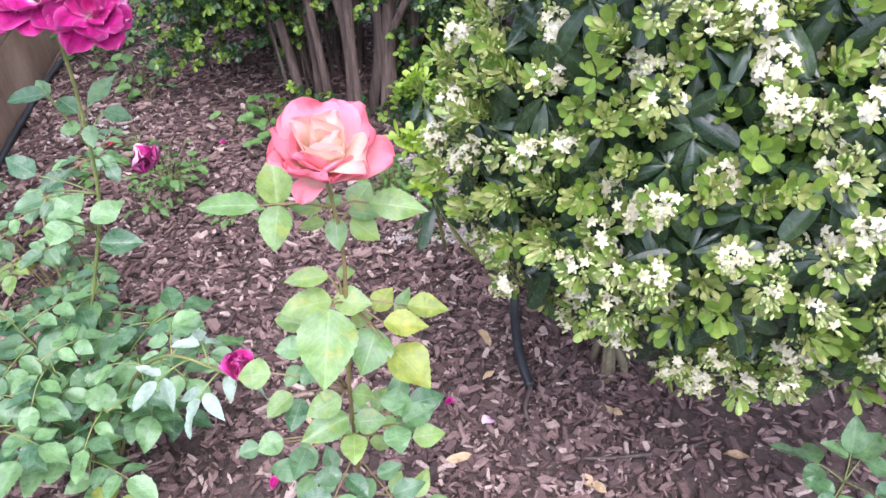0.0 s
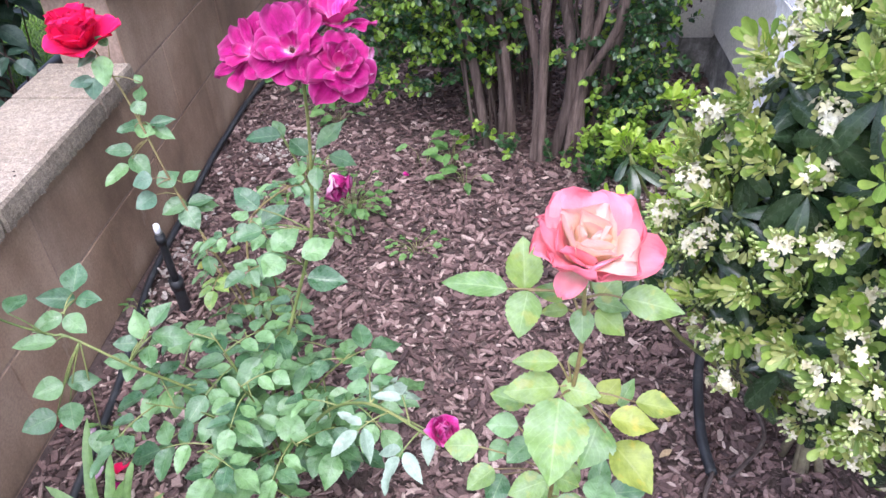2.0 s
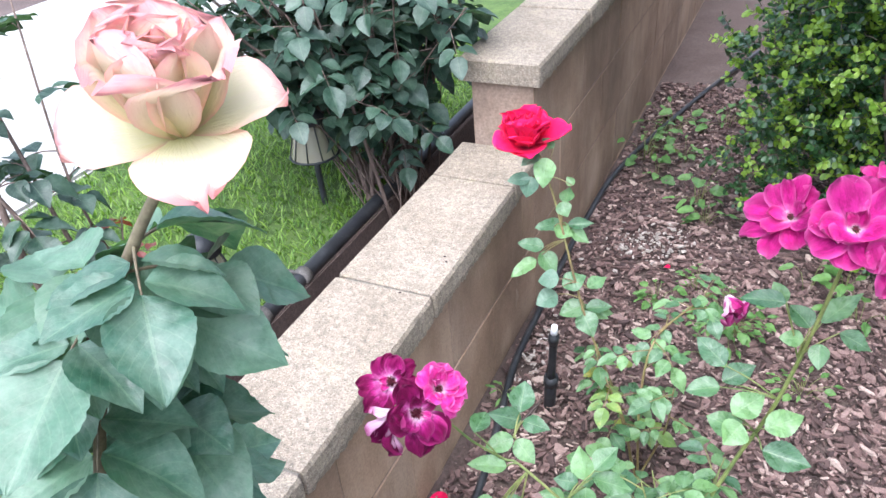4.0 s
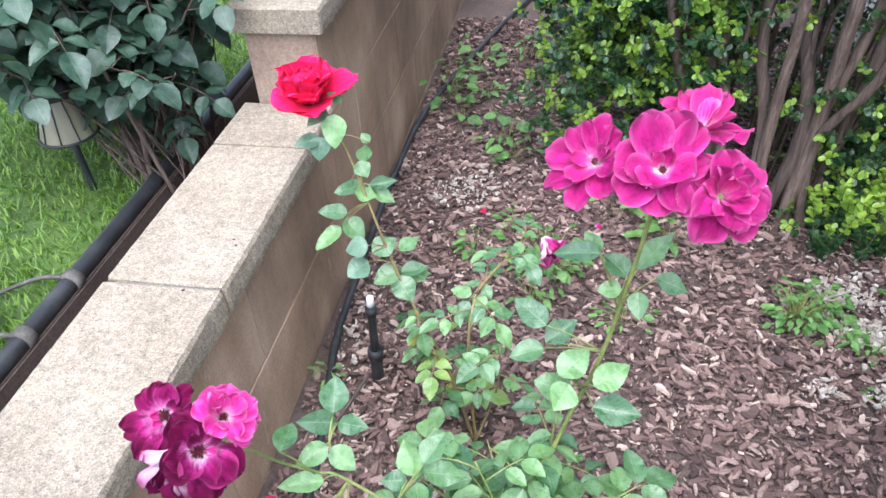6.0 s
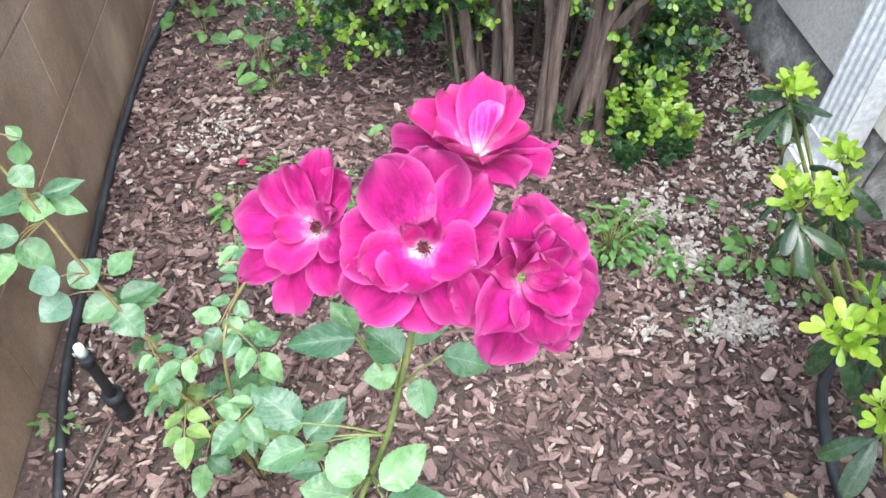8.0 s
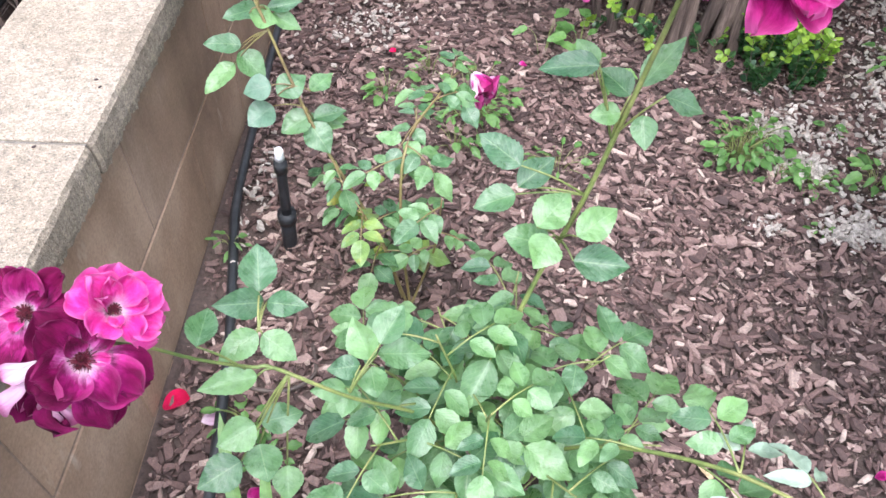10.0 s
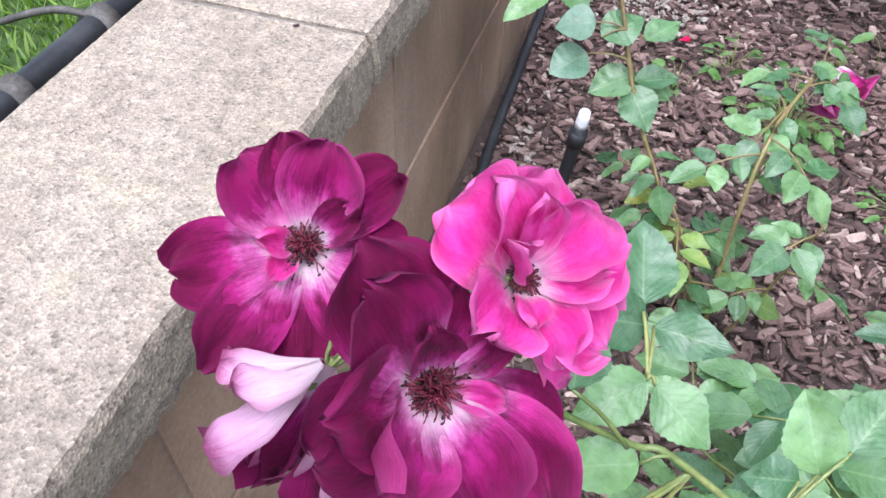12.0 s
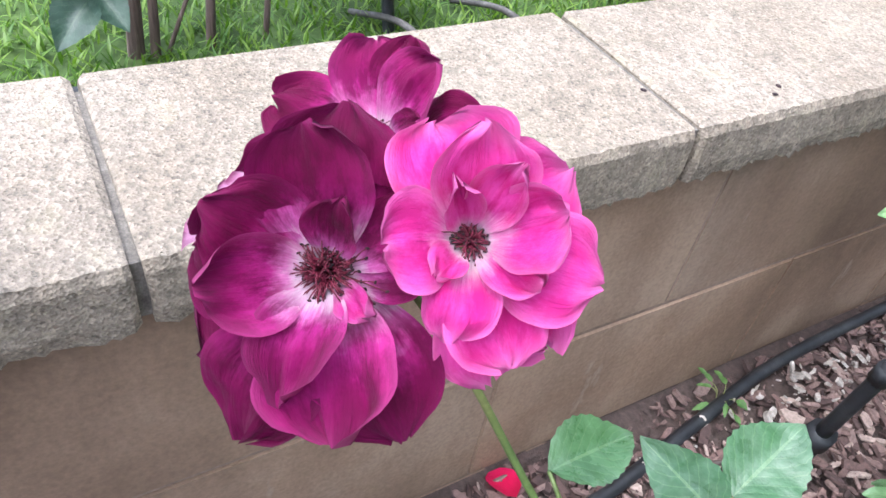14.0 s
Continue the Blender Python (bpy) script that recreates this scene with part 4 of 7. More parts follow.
def bloom(plant, centre, axis, right, rows, seed, label, stamen=0.0, fine=2, hip=1.0):
    """A bloom whose petals are set one by one, the outer ones first.
    rows: angle round the axis, angle from the axis, length and width in mm, curl, cup, roll, wave, material."""
    rnd = random.Random(seed)
    turn = facing(axis, right)
    core = flower_core(plant, centre, turn, 0.06, hip, label)
    for k, (phi, polar, length, width, curl, cup, roll, wave, m) in enumerate(rows):
        petal(core, centre, turn, phi, length / 1000, width / 1000, polar - curl, polar + curl, 1.0, cup, roll, wave, 0.003,
              rnd.choice((0.06, -0.05, 0.02, 0.0, -0.08)), m, seed * 10 + k, 8 * fine, 9 * fine, lift=0.0002 * k, twist=rnd.uniform(-0.3, 0.3))
    if stamen:
        stamens(core, centre, turn, stamen, round(stamen * 22000) if fine > 1 else 60, rnd, 0.002)
    return core


def leaves_at(stems, plant, nodes, rows):
    """Leaflets set one by one: kind, base, tip and breadth; their stalks spring from the nearer of two nodes."""
    rnd = random.Random(len(rows))
    for kind, base, tip, wide in rows:
        b, e = Vector(base), Vector(tip)
        node_at = min((Vector(n) for n in nodes), key=lambda n: (n - b).length)
        mid = node_at.lerp(b, 0.5) + Vector((0, 0, 0.004))
        tube(stems, [tuple(node_at), tuple(mid), tuple(b)], 0.0013, 0.0009, 5, 5)
        size = (e - b).length / 0.05
        up = Vector((rnd.uniform(-0.25, 0.25), -0.45 + rnd.uniform(-0.25, 0.2), 0.9))
        m = Matrix.Translation(b) @ frame_from(e - b, up).to_4x4() @ Matrix.Diagonal((size * wide, size, size, 1))
        BORNE[plant] = BORNE.get(plant, 0) + 1
        shared("leaf", rnd.choice(kind), m, plant)

# ---- rose with purple, magenta and small pink blooms ----


def cane(stems, points, r0, r1, n=None):
    return tube(stems, points, r0, r1, 8, n or len(points) * 5, rough=0.08)


def prickles(stems, line, count, rnd, size=0.004):
    for k in range(count):
        i = rnd.randrange(1, len(line) - 1)
        d = Vector((rnd.uniform(-1, 1), rnd.uniform(-1, 1), rnd.uniform(-0.3, 0.5))).normalized()
        tube(stems, [tuple(line[i]), tuple(line[i] + d * size * 1.6)], 0.0011, 0.0002, 4, 2)


def leafy(stems, line, kind, parent, rnd, start, stop, count, length, size, rise=0.35, n=5, turn0=0.0):
    """Compound leaves set spirally along a cane."""
    for k in range(count):
        s = start + (stop - start) * (k + 0.5) / count
        i = min(len(line) - 2, int(s * (len(line) - 1)))
        w = radians(turn0 + 137.5 * k + rnd.uniform(-20, 20))
        d = Vector((math.cos(w), math.sin(w), rise + rnd.uniform(-0.2, 0.2)))
        compound(stems, line[i], d, length * rnd.uniform(0.8, 1.2), size * rnd.uniform(0.8, 1.15), kind, parent, rnd, n, rnd.uniform(0.15, 0.5))


def purple_rose():
    rnd = random.Random(5)
    base = (0.46, 0.23, 0.0)
    t = thing("rose_bush", base, "leafy rose bush with purple and magenta flower clusters", "rose bush", "roses in the bed")
    stems = bmesh.new()
    # tall cane with the magenta cluster
    tall = cane(stems, [(0.46, 0.23, -0.02), (0.455, 0.24, 0.17), (0.507, 0.30, 0.34), (0.548, 0.318, 0.47), (0.572, 0.308, 0.63), (0.582, 0.292, 0.735)], 0.0036, 0.0022)
    prickles(stems, tall, 10, rnd)
    # arching cane with the purple cluster
    arch = cane(stems, [(0.45, 0.22, 0.0), (0.40, 0.18, 0.24), (0.320, 0.125, 0.39), (0.258, 0.119, 0.448), (0.240, 0.115, 0.455), (0.205, 0.098, 0.492), (0.182, 0.075, 0.545), (0.160, 0.056, 0.580)], 0.0022, 0.0013)
    # cane with the small bloom
    low = cane(stems, [(0.47, 0.22, 0.0), (0.56, 0.15, 0.25), (0.66, 0.06, 0.40), (0.755, -0.03, 0.452)], 0.003, 0.0016)
    others = []
    for end in ((0.60, 0.24, 0.30), (0.34, 0.10, 0.34), (0.42, 0.05, 0.30), (0.55, 0.08, 0.28), (0.30, 0.27, 0.24), (0.66, 0.16, 0.24), (0.50, 0.36, 0.30), (0.40, 0.33, 0.26), (0.46, 0.14, 0.34), (0.52, 0.02, 0.22), (0.40, 0.22, 0.36)):
        e = Vector(end)
        others.append(cane(stems, [(0.46, 0.22, -0.01), tuple(Vector((0.46, 0.22, 0.0)).lerp(e, 0.5) + Vector((0, 0, 0.06))), end], 0.0024, 0.0010))
    leafy(stems, tall, ROSE, t, rnd, 0.30, 0.42, 2, 0.075, 0.052, 0.1, 5, 100)
    # sprays up the tall cane
    leaves_at(stems, t, ((0.56, 0.315, 0.56), (0.55, 0.318, 0.48)), (
        (ROSE, (0.534, 0.311, 0.644), (0.482, 0.311, 0.642), 0.78),
        (ROSE, (0.534, 0.321, 0.635), (0.516, 0.34, 0.651), 1.06),
        (ROSE, (0.566, 0.309, 0.615), (0.54, 0.329, 0.63), 1.36),
        (ROSE, (0.577, 0.319, 0.617), (0.615, 0.353, 0.651), 0.66),
        (ROSE, (0.597, 0.308, 0.616), (0.635, 0.299, 0.61), 1.03),
        (ROSE, (0.579, 0.299, 0.601), (0.581, 0.273, 0.584), 1.21),
        (ROSE, (0.562, 0.31, 0.594), (0.534, 0.309, 0.592), 1.38),
        (ROSE, (0.479, 0.314, 0.522), (0.437, 0.341, 0.539), 0.96),
        (ROSE, (0.479, 0.314, 0.492), (0.516, 0.341, 0.511), 0.96),
        (ROSE, (0.477, 0.314, 0.482), (0.434, 0.301, 0.474), 1.1)))
    leaves_at(stems, t, ((0.53, 0.31, 0.42), (0.51, 0.30, 0.35)), (
        (ROSE, (0.499, 0.28, 0.47), (0.533, 0.314, 0.489), 1.23),
        (ROSE, (0.515, 0.28, 0.442), (0.467, 0.291, 0.447), 1.22),
        (ROSE, (0.512, 0.27, 0.467), (0.495, 0.236, 0.458), 1.5),
        (ROSE, (0.541, 0.28, 0.458), (0.585, 0.309, 0.472), 0.99),
        (ROSE, (0.543, 0.28, 0.419), (0.604, 0.276, 0.417), 1.01)))
    leafy(stems, low, ROSE, t, rnd, 0.35, 0.8, 4, 0.06, 0.043, 0.3, 5, 30)
    leafy(stems, low, GREY, t, rnd, 0.72, 0.99, 5, 0.04, 0.042, 0.1, 3, 60)
    for k, o in enumerate(others):
        leafy(stems, o, ROSE, t, rnd, 0.4, 1.0, 5, 0.075, 0.052, 0.35, 5, 70 * k)
    # leaves on the arching cane
    leaves_at(stems, t, ((0.236, 0.11, 0.46), (0.24, 0.15, 0.46)), (
        (ROSE, (0.232, 0.195, 0.459), (0.224, 0.241, 0.477), 1.12), (ROSE, (0.236, 0.188, 0.452), (0.198, 0.166, 0.474), 0.98),
        (ROSE, (0.240, 0.186, 0.455), (0.28, 0.178, 0.462), 1.0), (ROSE, (0.240, 0.147, 0.462), (0.21, 0.118, 0.458), 1.0),
        (ROSE, (0.244, 0.147, 0.460), (0.276, 0.13, 0.445), 1.05), (ROSE, (0.206, 0.102, 0.505), (0.205, 0.146, 0.505), 0.95)))
    leaves_at(stems, t, ((0.258, 0.119, 0.448), (0.27, 0.12, 0.44)), (
        (ROSE, (0.244, 0.111, 0.447), (0.199, 0.088, 0.459), 0.76),
        (ROSE, (0.232, 0.101, 0.374), (0.201, 0.076, 0.376), 1.39),
        (ROSE, (0.236, 0.104, 0.373), (0.274, 0.122, 0.363), 1.16),
        (ROSE, (0.213, 0.085, 0.327), (0.177, 0.055, 0.328), 1.24),
        (ROSE, (0.23, 0.099, 0.338), (0.24, 0.07, 0.313), 1.5),
        (ROSE, (0.245, 0.112, 0.262), (0.249, 0.081, 0.242), 1.42)))
    leaves_at(stems, t, ((0.32, 0.13, 0.39), (0.34, 0.14, 0.36)), (
        (ROSE, (0.329, 0.15, 0.407), (0.299, 0.139, 0.415), 1.05),
        (ROSE, (0.338, 0.156, 0.396), (0.344, 0.132, 0.376), 1.5),
        (ROSE, (0.314, 0.139, 0.381), (0.283, 0.129, 0.391), 1.06),
        (ROSE, (0.319, 0.143, 0.377), (0.311, 0.117, 0.363), 1.25),
        (ROSE, (0.338, 0.156, 0.409), (0.32, 0.181, 0.442), 1.08),
        (ROSE, (0.348, 0.163, 0.425), (0.368, 0.198, 0.443), 1.14),
        (ROSE, (0.345, 0.161, 0.411), (0.399, 0.175, 0.394), 0.78)))
    compound(stems, (0.38, 0.17, 0.30), (-0.7, -0.2, 0.2), 0.08, 0.048, ROSE, t, rnd, 5, 0.3)
    leaflet(YELLOW, Vector((0.50, 0.06, 0.14)), (0.3, -0.6, -0.2), (0, 0, 1), 0.04, t, rnd)
    leaflet(YELLOW, Vector((0.53, 0.05, 0.12)), (0.6, -0.4, -0.2), (0, 0, 1), 0.036, t, rnd)
    leaflet(YELLOW, Vector((0.51, 0.09, 0.10)), (-0.3, -0.6, -0.2), (0, 0, 1), 0.036, t, rnd)
    # flower stalks
    for a, b in (((0.160, 0.056, 0.575), (0.160, 0.040, 0.592)), ((0.160, 0.056, 0.575), (0.176, 0.078, 0.60)), ((0.160, 0.056, 0.575), (0.113, 0.078, 0.585)), ((0.160, 0.056, 0.575), (0.128, 0.03, 0.575)),
                 ((0.578, 0.292, 0.735), (0.583, 0.272, 0.775)), ((0.578, 0.292, 0.735), (0.527, 0.303, 0.752)), ((0.578, 0.292, 0.735), (0.638, 0.265, 0.760)), ((0.578, 0.292, 0.735), (0.620, 0.336, 0.780))):
        tube(stems, [a, tuple((Vector(a) + Vector(b)) / 2 + Vector((0, 0, 0.002))), b], 0.0016, 0.0014, 6, 4)
    part("stem", stems, M_STEM, t, "green prickly canes")
    # purple cluster
    side = (0.474, 0.870, 0.138)
    bloom(t, (0.1664, 0.0314, 0.5946), (0.55, -0.45, 0.70), side, [
        (83, 70, 41, 36, 14, 0.05, 0.05, 0.16, M_PURPLE), (262, 98, 40, 30, 10, 0.05, 0.0, 0.15, M_PURPLE), (292, 95, 45, 38, 14, 0.06, 0.06, 0.12, M_PURPLE),
        (242, 80, 45, 34, 12, 0.05, 0.1, 0.3, M_PURPLE), (169, 77, 35, 36, 14, 0.08, 0.06, 0.2, M_PURPLE), (14, 76, 25, 26, 10, 0.1, 0.0, 0.15, M_PURPLE), (46, 68, 25, 26, 10, 0.1, 0.03, 0.15, M_PURPLE)]
        + [(95, 55, 39, 32, 13, 0.12, 0.05, 0.15, M_PURPLE), (150, 56, 33, 30, 12, 0.15, -0.05, 0.25, M_PURPLE), (276, 68, 41, 36, 14, 0.10, 0.05, 0.26, M_PLUM),
           (186, 52, 32, 25, 16, 0.26, -0.14, 0.34, M_PLUM), (254, 54, 34, 24, 20, 0.26, 0.14, 0.35, M_PLUM), (72, 40, 24, 15, 8, 0.3, 0.0, 0.2, M_PURPLE), (316, 50, 19, 9, 10, 0.3, -0.1, 0.3, M_HOT)],
          3, "open deep purple rose with a white eye", 0.0085)
    bloom(t, (0.182, 0.062, 0.6095), (0.6, -0.3, 0.74), side, [
        (284, 112, 39, 30, 18, 0.05, 0.05, 0.2, M_HOT), (308, 92, 34, 26, 14, 0.06, 0.05, 0.25, M_HOT), (106, 72, 31, 33, 16, 0.1, 0.08, 0.22, M_HOT), (36, 76, 29, 28, 14, 0.1, 0.1, 0.25, M_HOT),
        (341, 74, 32, 30, 14, 0.10, 0.12, 0.2, M_HOT), (184, 64, 22, 27, 18, 0.2, 0.16, 0.3, M_HOT), (287, 86, 31, 27, 16, 0.1, 0.1, 0.25, M_HOT)]
        + [(84, 54, 28, 27, 14, 0.22, 0.05, 0.25, M_HOT), (14, 50, 26, 22, 18, 0.26, 0.08, 0.3, M_HOT), (258, 74, 24, 20, 22, 0.2, 0.14, 0.3, M_HOT),
           (322, 60, 21, 15, 16, 0.25, -0.12, 0.35, M_HOT), (58, 42, 24, 15, 10, 0.3, 0.06, 0.35, M_HOT), (112, 34, 20, 11, 10, 0.45, -0.05, 0.4, M_HOT), (225, 52, 13, 11, 14, 0.3, 0.1, 0.3, M_HOT)],
          8, "open bright pink rose with a pale heart", 0.0045)
    bloom(t, (0.1132, 0.0703, 0.5905), (0.28, -0.5, 0.82), (0.89, 0.455, 0.039), [
        (30, 68, 38, 22, 12, 0.1, 0.05, 0.24, M_PURPLE), (225, 82, 43, 26, 10, 0.08, 0.03, 0.14, M_PURPLE), (300, 80, 34, 27, 10, 0.1, 0.0, 0.15, M_PURPLE), (262, 82, 36, 27, 10, 0.1, 0.0, 0.15, M_PURPLE),
        (345, 72, 32, 24, 10, 0.1, 0.0, 0.15, M_PURPLE), (92, 60, 34, 21, 10, 0.1, 0.03, 0.2, M_PURPLE), (186, 86, 40, 29, 12, 0.08, 0.03, 0.14, M_PURPLE)]
        + [(118, 62, 33, 29, 14, 0.1, 0.05, 0.2, M_PLUM), (66, 52, 34, 27, 14, 0.1, 0.05, 0.2, M_PLUM), (25, 48, 21, 14, 12, 0.25, 0.0, 0.3, M_PURPLE),
           (172, 42, 15, 10, 16, 0.3, -0.1, 0.4, M_HOT), (222, 62, 14, 9, 10, 0.25, 0.0, 0.3, M_HOT)],
          14, "open purple rose, partly folded", 0.0066)
    bloom(t, (0.136, 0.036, 0.584), (-0.3, -0.6, -0.5), (0.89, 0.455, 0.039), [
        (200, 60, 29, 25, 8, 0.3, -0.1, 0.16, M_FADED), (155, 58, 25, 22, 10, 0.3, -0.12, 0.2, M_FADED), (170, 27, 39, 26, 10, 0.3, -0.12, 0.2, M_FADED), (335, 24, 29, 25, 12, 0.35, -0.15, 0.25, M_FADED), (299, 10, 42, 14, 8, 0.5, -0.1, 0.4, M_PURPLE),
        (351, 34, 46, 17, 10, 0.4, -0.12, 0.4, M_FADED), (325, 22, 37, 15, 10, 0.45, -0.12, 0.35, M_FADED), (10, 30, 47, 14, 10, 0.5, 0.1, 0.4, M_PURPLE), (230, 20, 34, 18, 12, 0.4, -0.1, 0.3, M_FADED)],
          21, "faded pale lilac rose, wilting", 0.0, 2, 0.3)
    # magenta cluster
    side = (0.996, -0.090, -0.004)
    bloom(t, (0.581, 0.272, 0.780), (-0.05, -0.6, 0.8), side, [
        (223, 75, 52, 42, 14, 0.08, 0.06, 0.14, M_MAGENTA), (268, 82, 45, 38, 12, 0.08, 0.05, 0.14, M_MAGENTA), (83, 62, 57, 40, 12, 0.1, 0.05, 0.2, M_MAGENTA), (178, 70, 47, 44, 14, 0.1, 0.06, 0.14, M_MAGENTA),
        (10, 70, 40, 32, 12, 0.12, 0.05, 0.16, M_MAGENTA), (50, 62, 54, 32, 12, 0.12, 0.05, 0.22, M_MAGENTA), (300, 80, 44, 32, 12, 0.12, 0.05, 0.2, M_MAGENTA)]
        + [(118, 58, 55, 42, 14, 0.14, 0.05, 0.18, M_MAGENTA), (340, 52, 33, 36, 14, 0.2, 0.0, 0.16, M_MAGENTA), (248, 52, 33, 38, 14, 0.2, 0.0, 0.16, M_MAGENTA), (205, 56, 40, 34, 14, 0.18, 0.0, 0.16, M_MAGENTA),
           (70, 36, 23, 16, 10, 0.3, 0.0, 0.3, M_MAGENTA), (135, 34, 20, 13, 10, 0.35, 0.0, 0.3, M_PINKISH)],
          31, "open magenta rose in a cluster", 0.0042, 1)
    bloom(t, (0.520, 0.312, 0.760), (-0.35, -0.45, 0.8), side, [
        (173, 76, 48, 36, 12, 0.1, 0.05, 0.2, M_MAGENTA), (211, 82, 51, 30, 12, 0.1, 0.03, 0.24, M_MAGENTA), (254, 92, 48, 30, 12, 0.1, 0.05, 0.24, M_MAGENTA), (296, 86, 42, 36, 12, 0.1, 0.05, 0.2, M_MAGENTA),
        (41, 62, 41, 28, 12, 0.14, 0.05, 0.24, M_MAGENTA), (71, 56, 47, 25, 12, 0.16, 0.05, 0.2, M_MAGENTA), (330, 66, 36, 30, 12, 0.12, 0.0, 0.2, M_MAGENTA)]
        + [(125, 60, 41, 31, 12, 0.14, 0.05, 0.2, M_MAGENTA), (98, 48, 43, 16, 10, 0.2, 0.0, 0.2, M_MAGENTA), (242, 62, 35, 30, 14, 0.12, 0.0, 0.2, M_PINKISH), (20, 45, 22, 18, 12, 0.3, 0.0, 0.3, M_MAGENTA), (190, 48, 24, 18, 12, 0.3, 0.0, 0.3, M_PINKISH)],
          37, "open magenta rose with narrow petals in a cluster", 0.0042, 1)
    bloom(t, (0.619, 0.340, 0.784), (0.08, 0.16, 1.0), side, [
        (178, 84, 50, 34, 12, 0.1, 0.05, 0.16, M_MAGENTA), (13, 82, 47, 23, 12, 0.12, 0.05, 0.2, M_MAGENTA), (342, 86, 45, 30, 12, 0.1, 0.05, 0.2, M_MAGENTA), (300, 78, 40, 40, 14, 0.1, 0.06, 0.16, M_MAGENTA),
        (240, 78, 42, 40, 14, 0.1, 0.06, 0.16, M_MAGENTA), (153, 64, 48, 38, 12, 0.14, 0.05, 0.16, M_PINKISH), (270, 58, 34, 40, 14, 0.16, 0.0, 0.16, M_PINKISH)]
        + [(120, 48, 45, 34, 12, 0.16, 0.05, 0.18, M_PINKISH), (88, 40, 47, 30, 12, 0.2, 0.05, 0.18, M_PINKISH), (52, 44, 46, 32, 12, 0.2, 0.05, 0.18, M_PINKISH), (200, 50, 34, 30, 12, 0.2, 0.0, 0.2, M_PINKISH), (350, 52, 36, 30, 12, 0.2, 0.0, 0.2, M_PINKISH),
           (75, 26, 30, 12, 8, 0.4, 0.0, 0.2, M_HOT), (42, 25, 33, 14, 8, 0.4, 0.0, 0.2, M_HOT)],
          52, "half-open magenta rose with white streaks in a cluster", 0.0, 1)
    bloom(t, (0.635, 0.260, 0.762), (0.28, -0.55, 0.75), side, [
        (45, 84, 46, 30, 10, 0.15, 0.1, 0.3, M_FADED), (15, 86, 43, 26, 10, 0.2, 0.1, 0.3, M_FADED), (80, 76, 46, 34, 14, 0.12, 0.12, 0.22, M_MAGENTA), (140, 80, 44, 36, 14, 0.12, 0.12, 0.22, M_MAGENTA), (200, 86, 46, 36, 14, 0.12, 0.12, 0.22, M_MAGENTA),
        (250, 88, 47, 38, 14, 0.12, 0.12, 0.22, M_MAGENTA), (310, 84, 46, 38, 14, 0.12, 0.12, 0.22, M_MAGENTA), (355, 78, 44, 36, 14, 0.12, 0.12, 0.22, M_MAGENTA)]
        + [(50, 58, 42, 34, 14, 0.2, 0.1, 0.24, M_MAGENTA), (105, 60, 42, 32, 14, 0.2, 0.1, 0.24, M_MAGENTA), (175, 54, 26, 18, 14, 0.25, 0.0, 0.3, M_PINKISH), (225, 66, 42, 34, 14, 0.2, 0.1, 0.24, M_MAGENTA), (280, 62, 42, 38, 14, 0.2, 0.1, 0.24, M_MAGENTA), (335, 60, 42, 36, 14, 0.2, 0.1, 0.24, M_MAGENTA)]
        + [(70, 40, 34, 26, 14, 0.3, 0.05, 0.3, M_MAGENTA), (20, 42, 34, 26, 14, 0.3, 0.05, 0.3, M_MAGENTA), (310, 46, 33, 28, 14, 0.3, 0.05, 0.3, M_MAGENTA), (130, 38, 30, 22, 14, 0.3, 0.05, 0.3, M_MAGENTA), (350, 26, 27, 18, 12, 0.4, 0.0, 0.3, M_MAGENTA), (90, 22, 24, 16, 12, 0.4, 0.0, 0.3, M_PINKISH)],
          44, "full magenta rose in a cluster", 0.0, 1)
    # small bloom
    open_rose(t, (0.765, -0.036, 0.462), (0.3, -0.25, 0.85), 0.062, [M_HOT, M_MAGENTA, M_HOT], 61, [(5, 0.95, 0.85, 25, 50, 0.3, 0.08, 0.12), (5, 0.85, 0.75, 8, 12, 0.4, 0.0, 0.1), (3, 0.7, 0.6, 3, 2, 0.5, 0.0, 0.1)], 0, 0.0, "small half-open pink rose", 1)
    return t


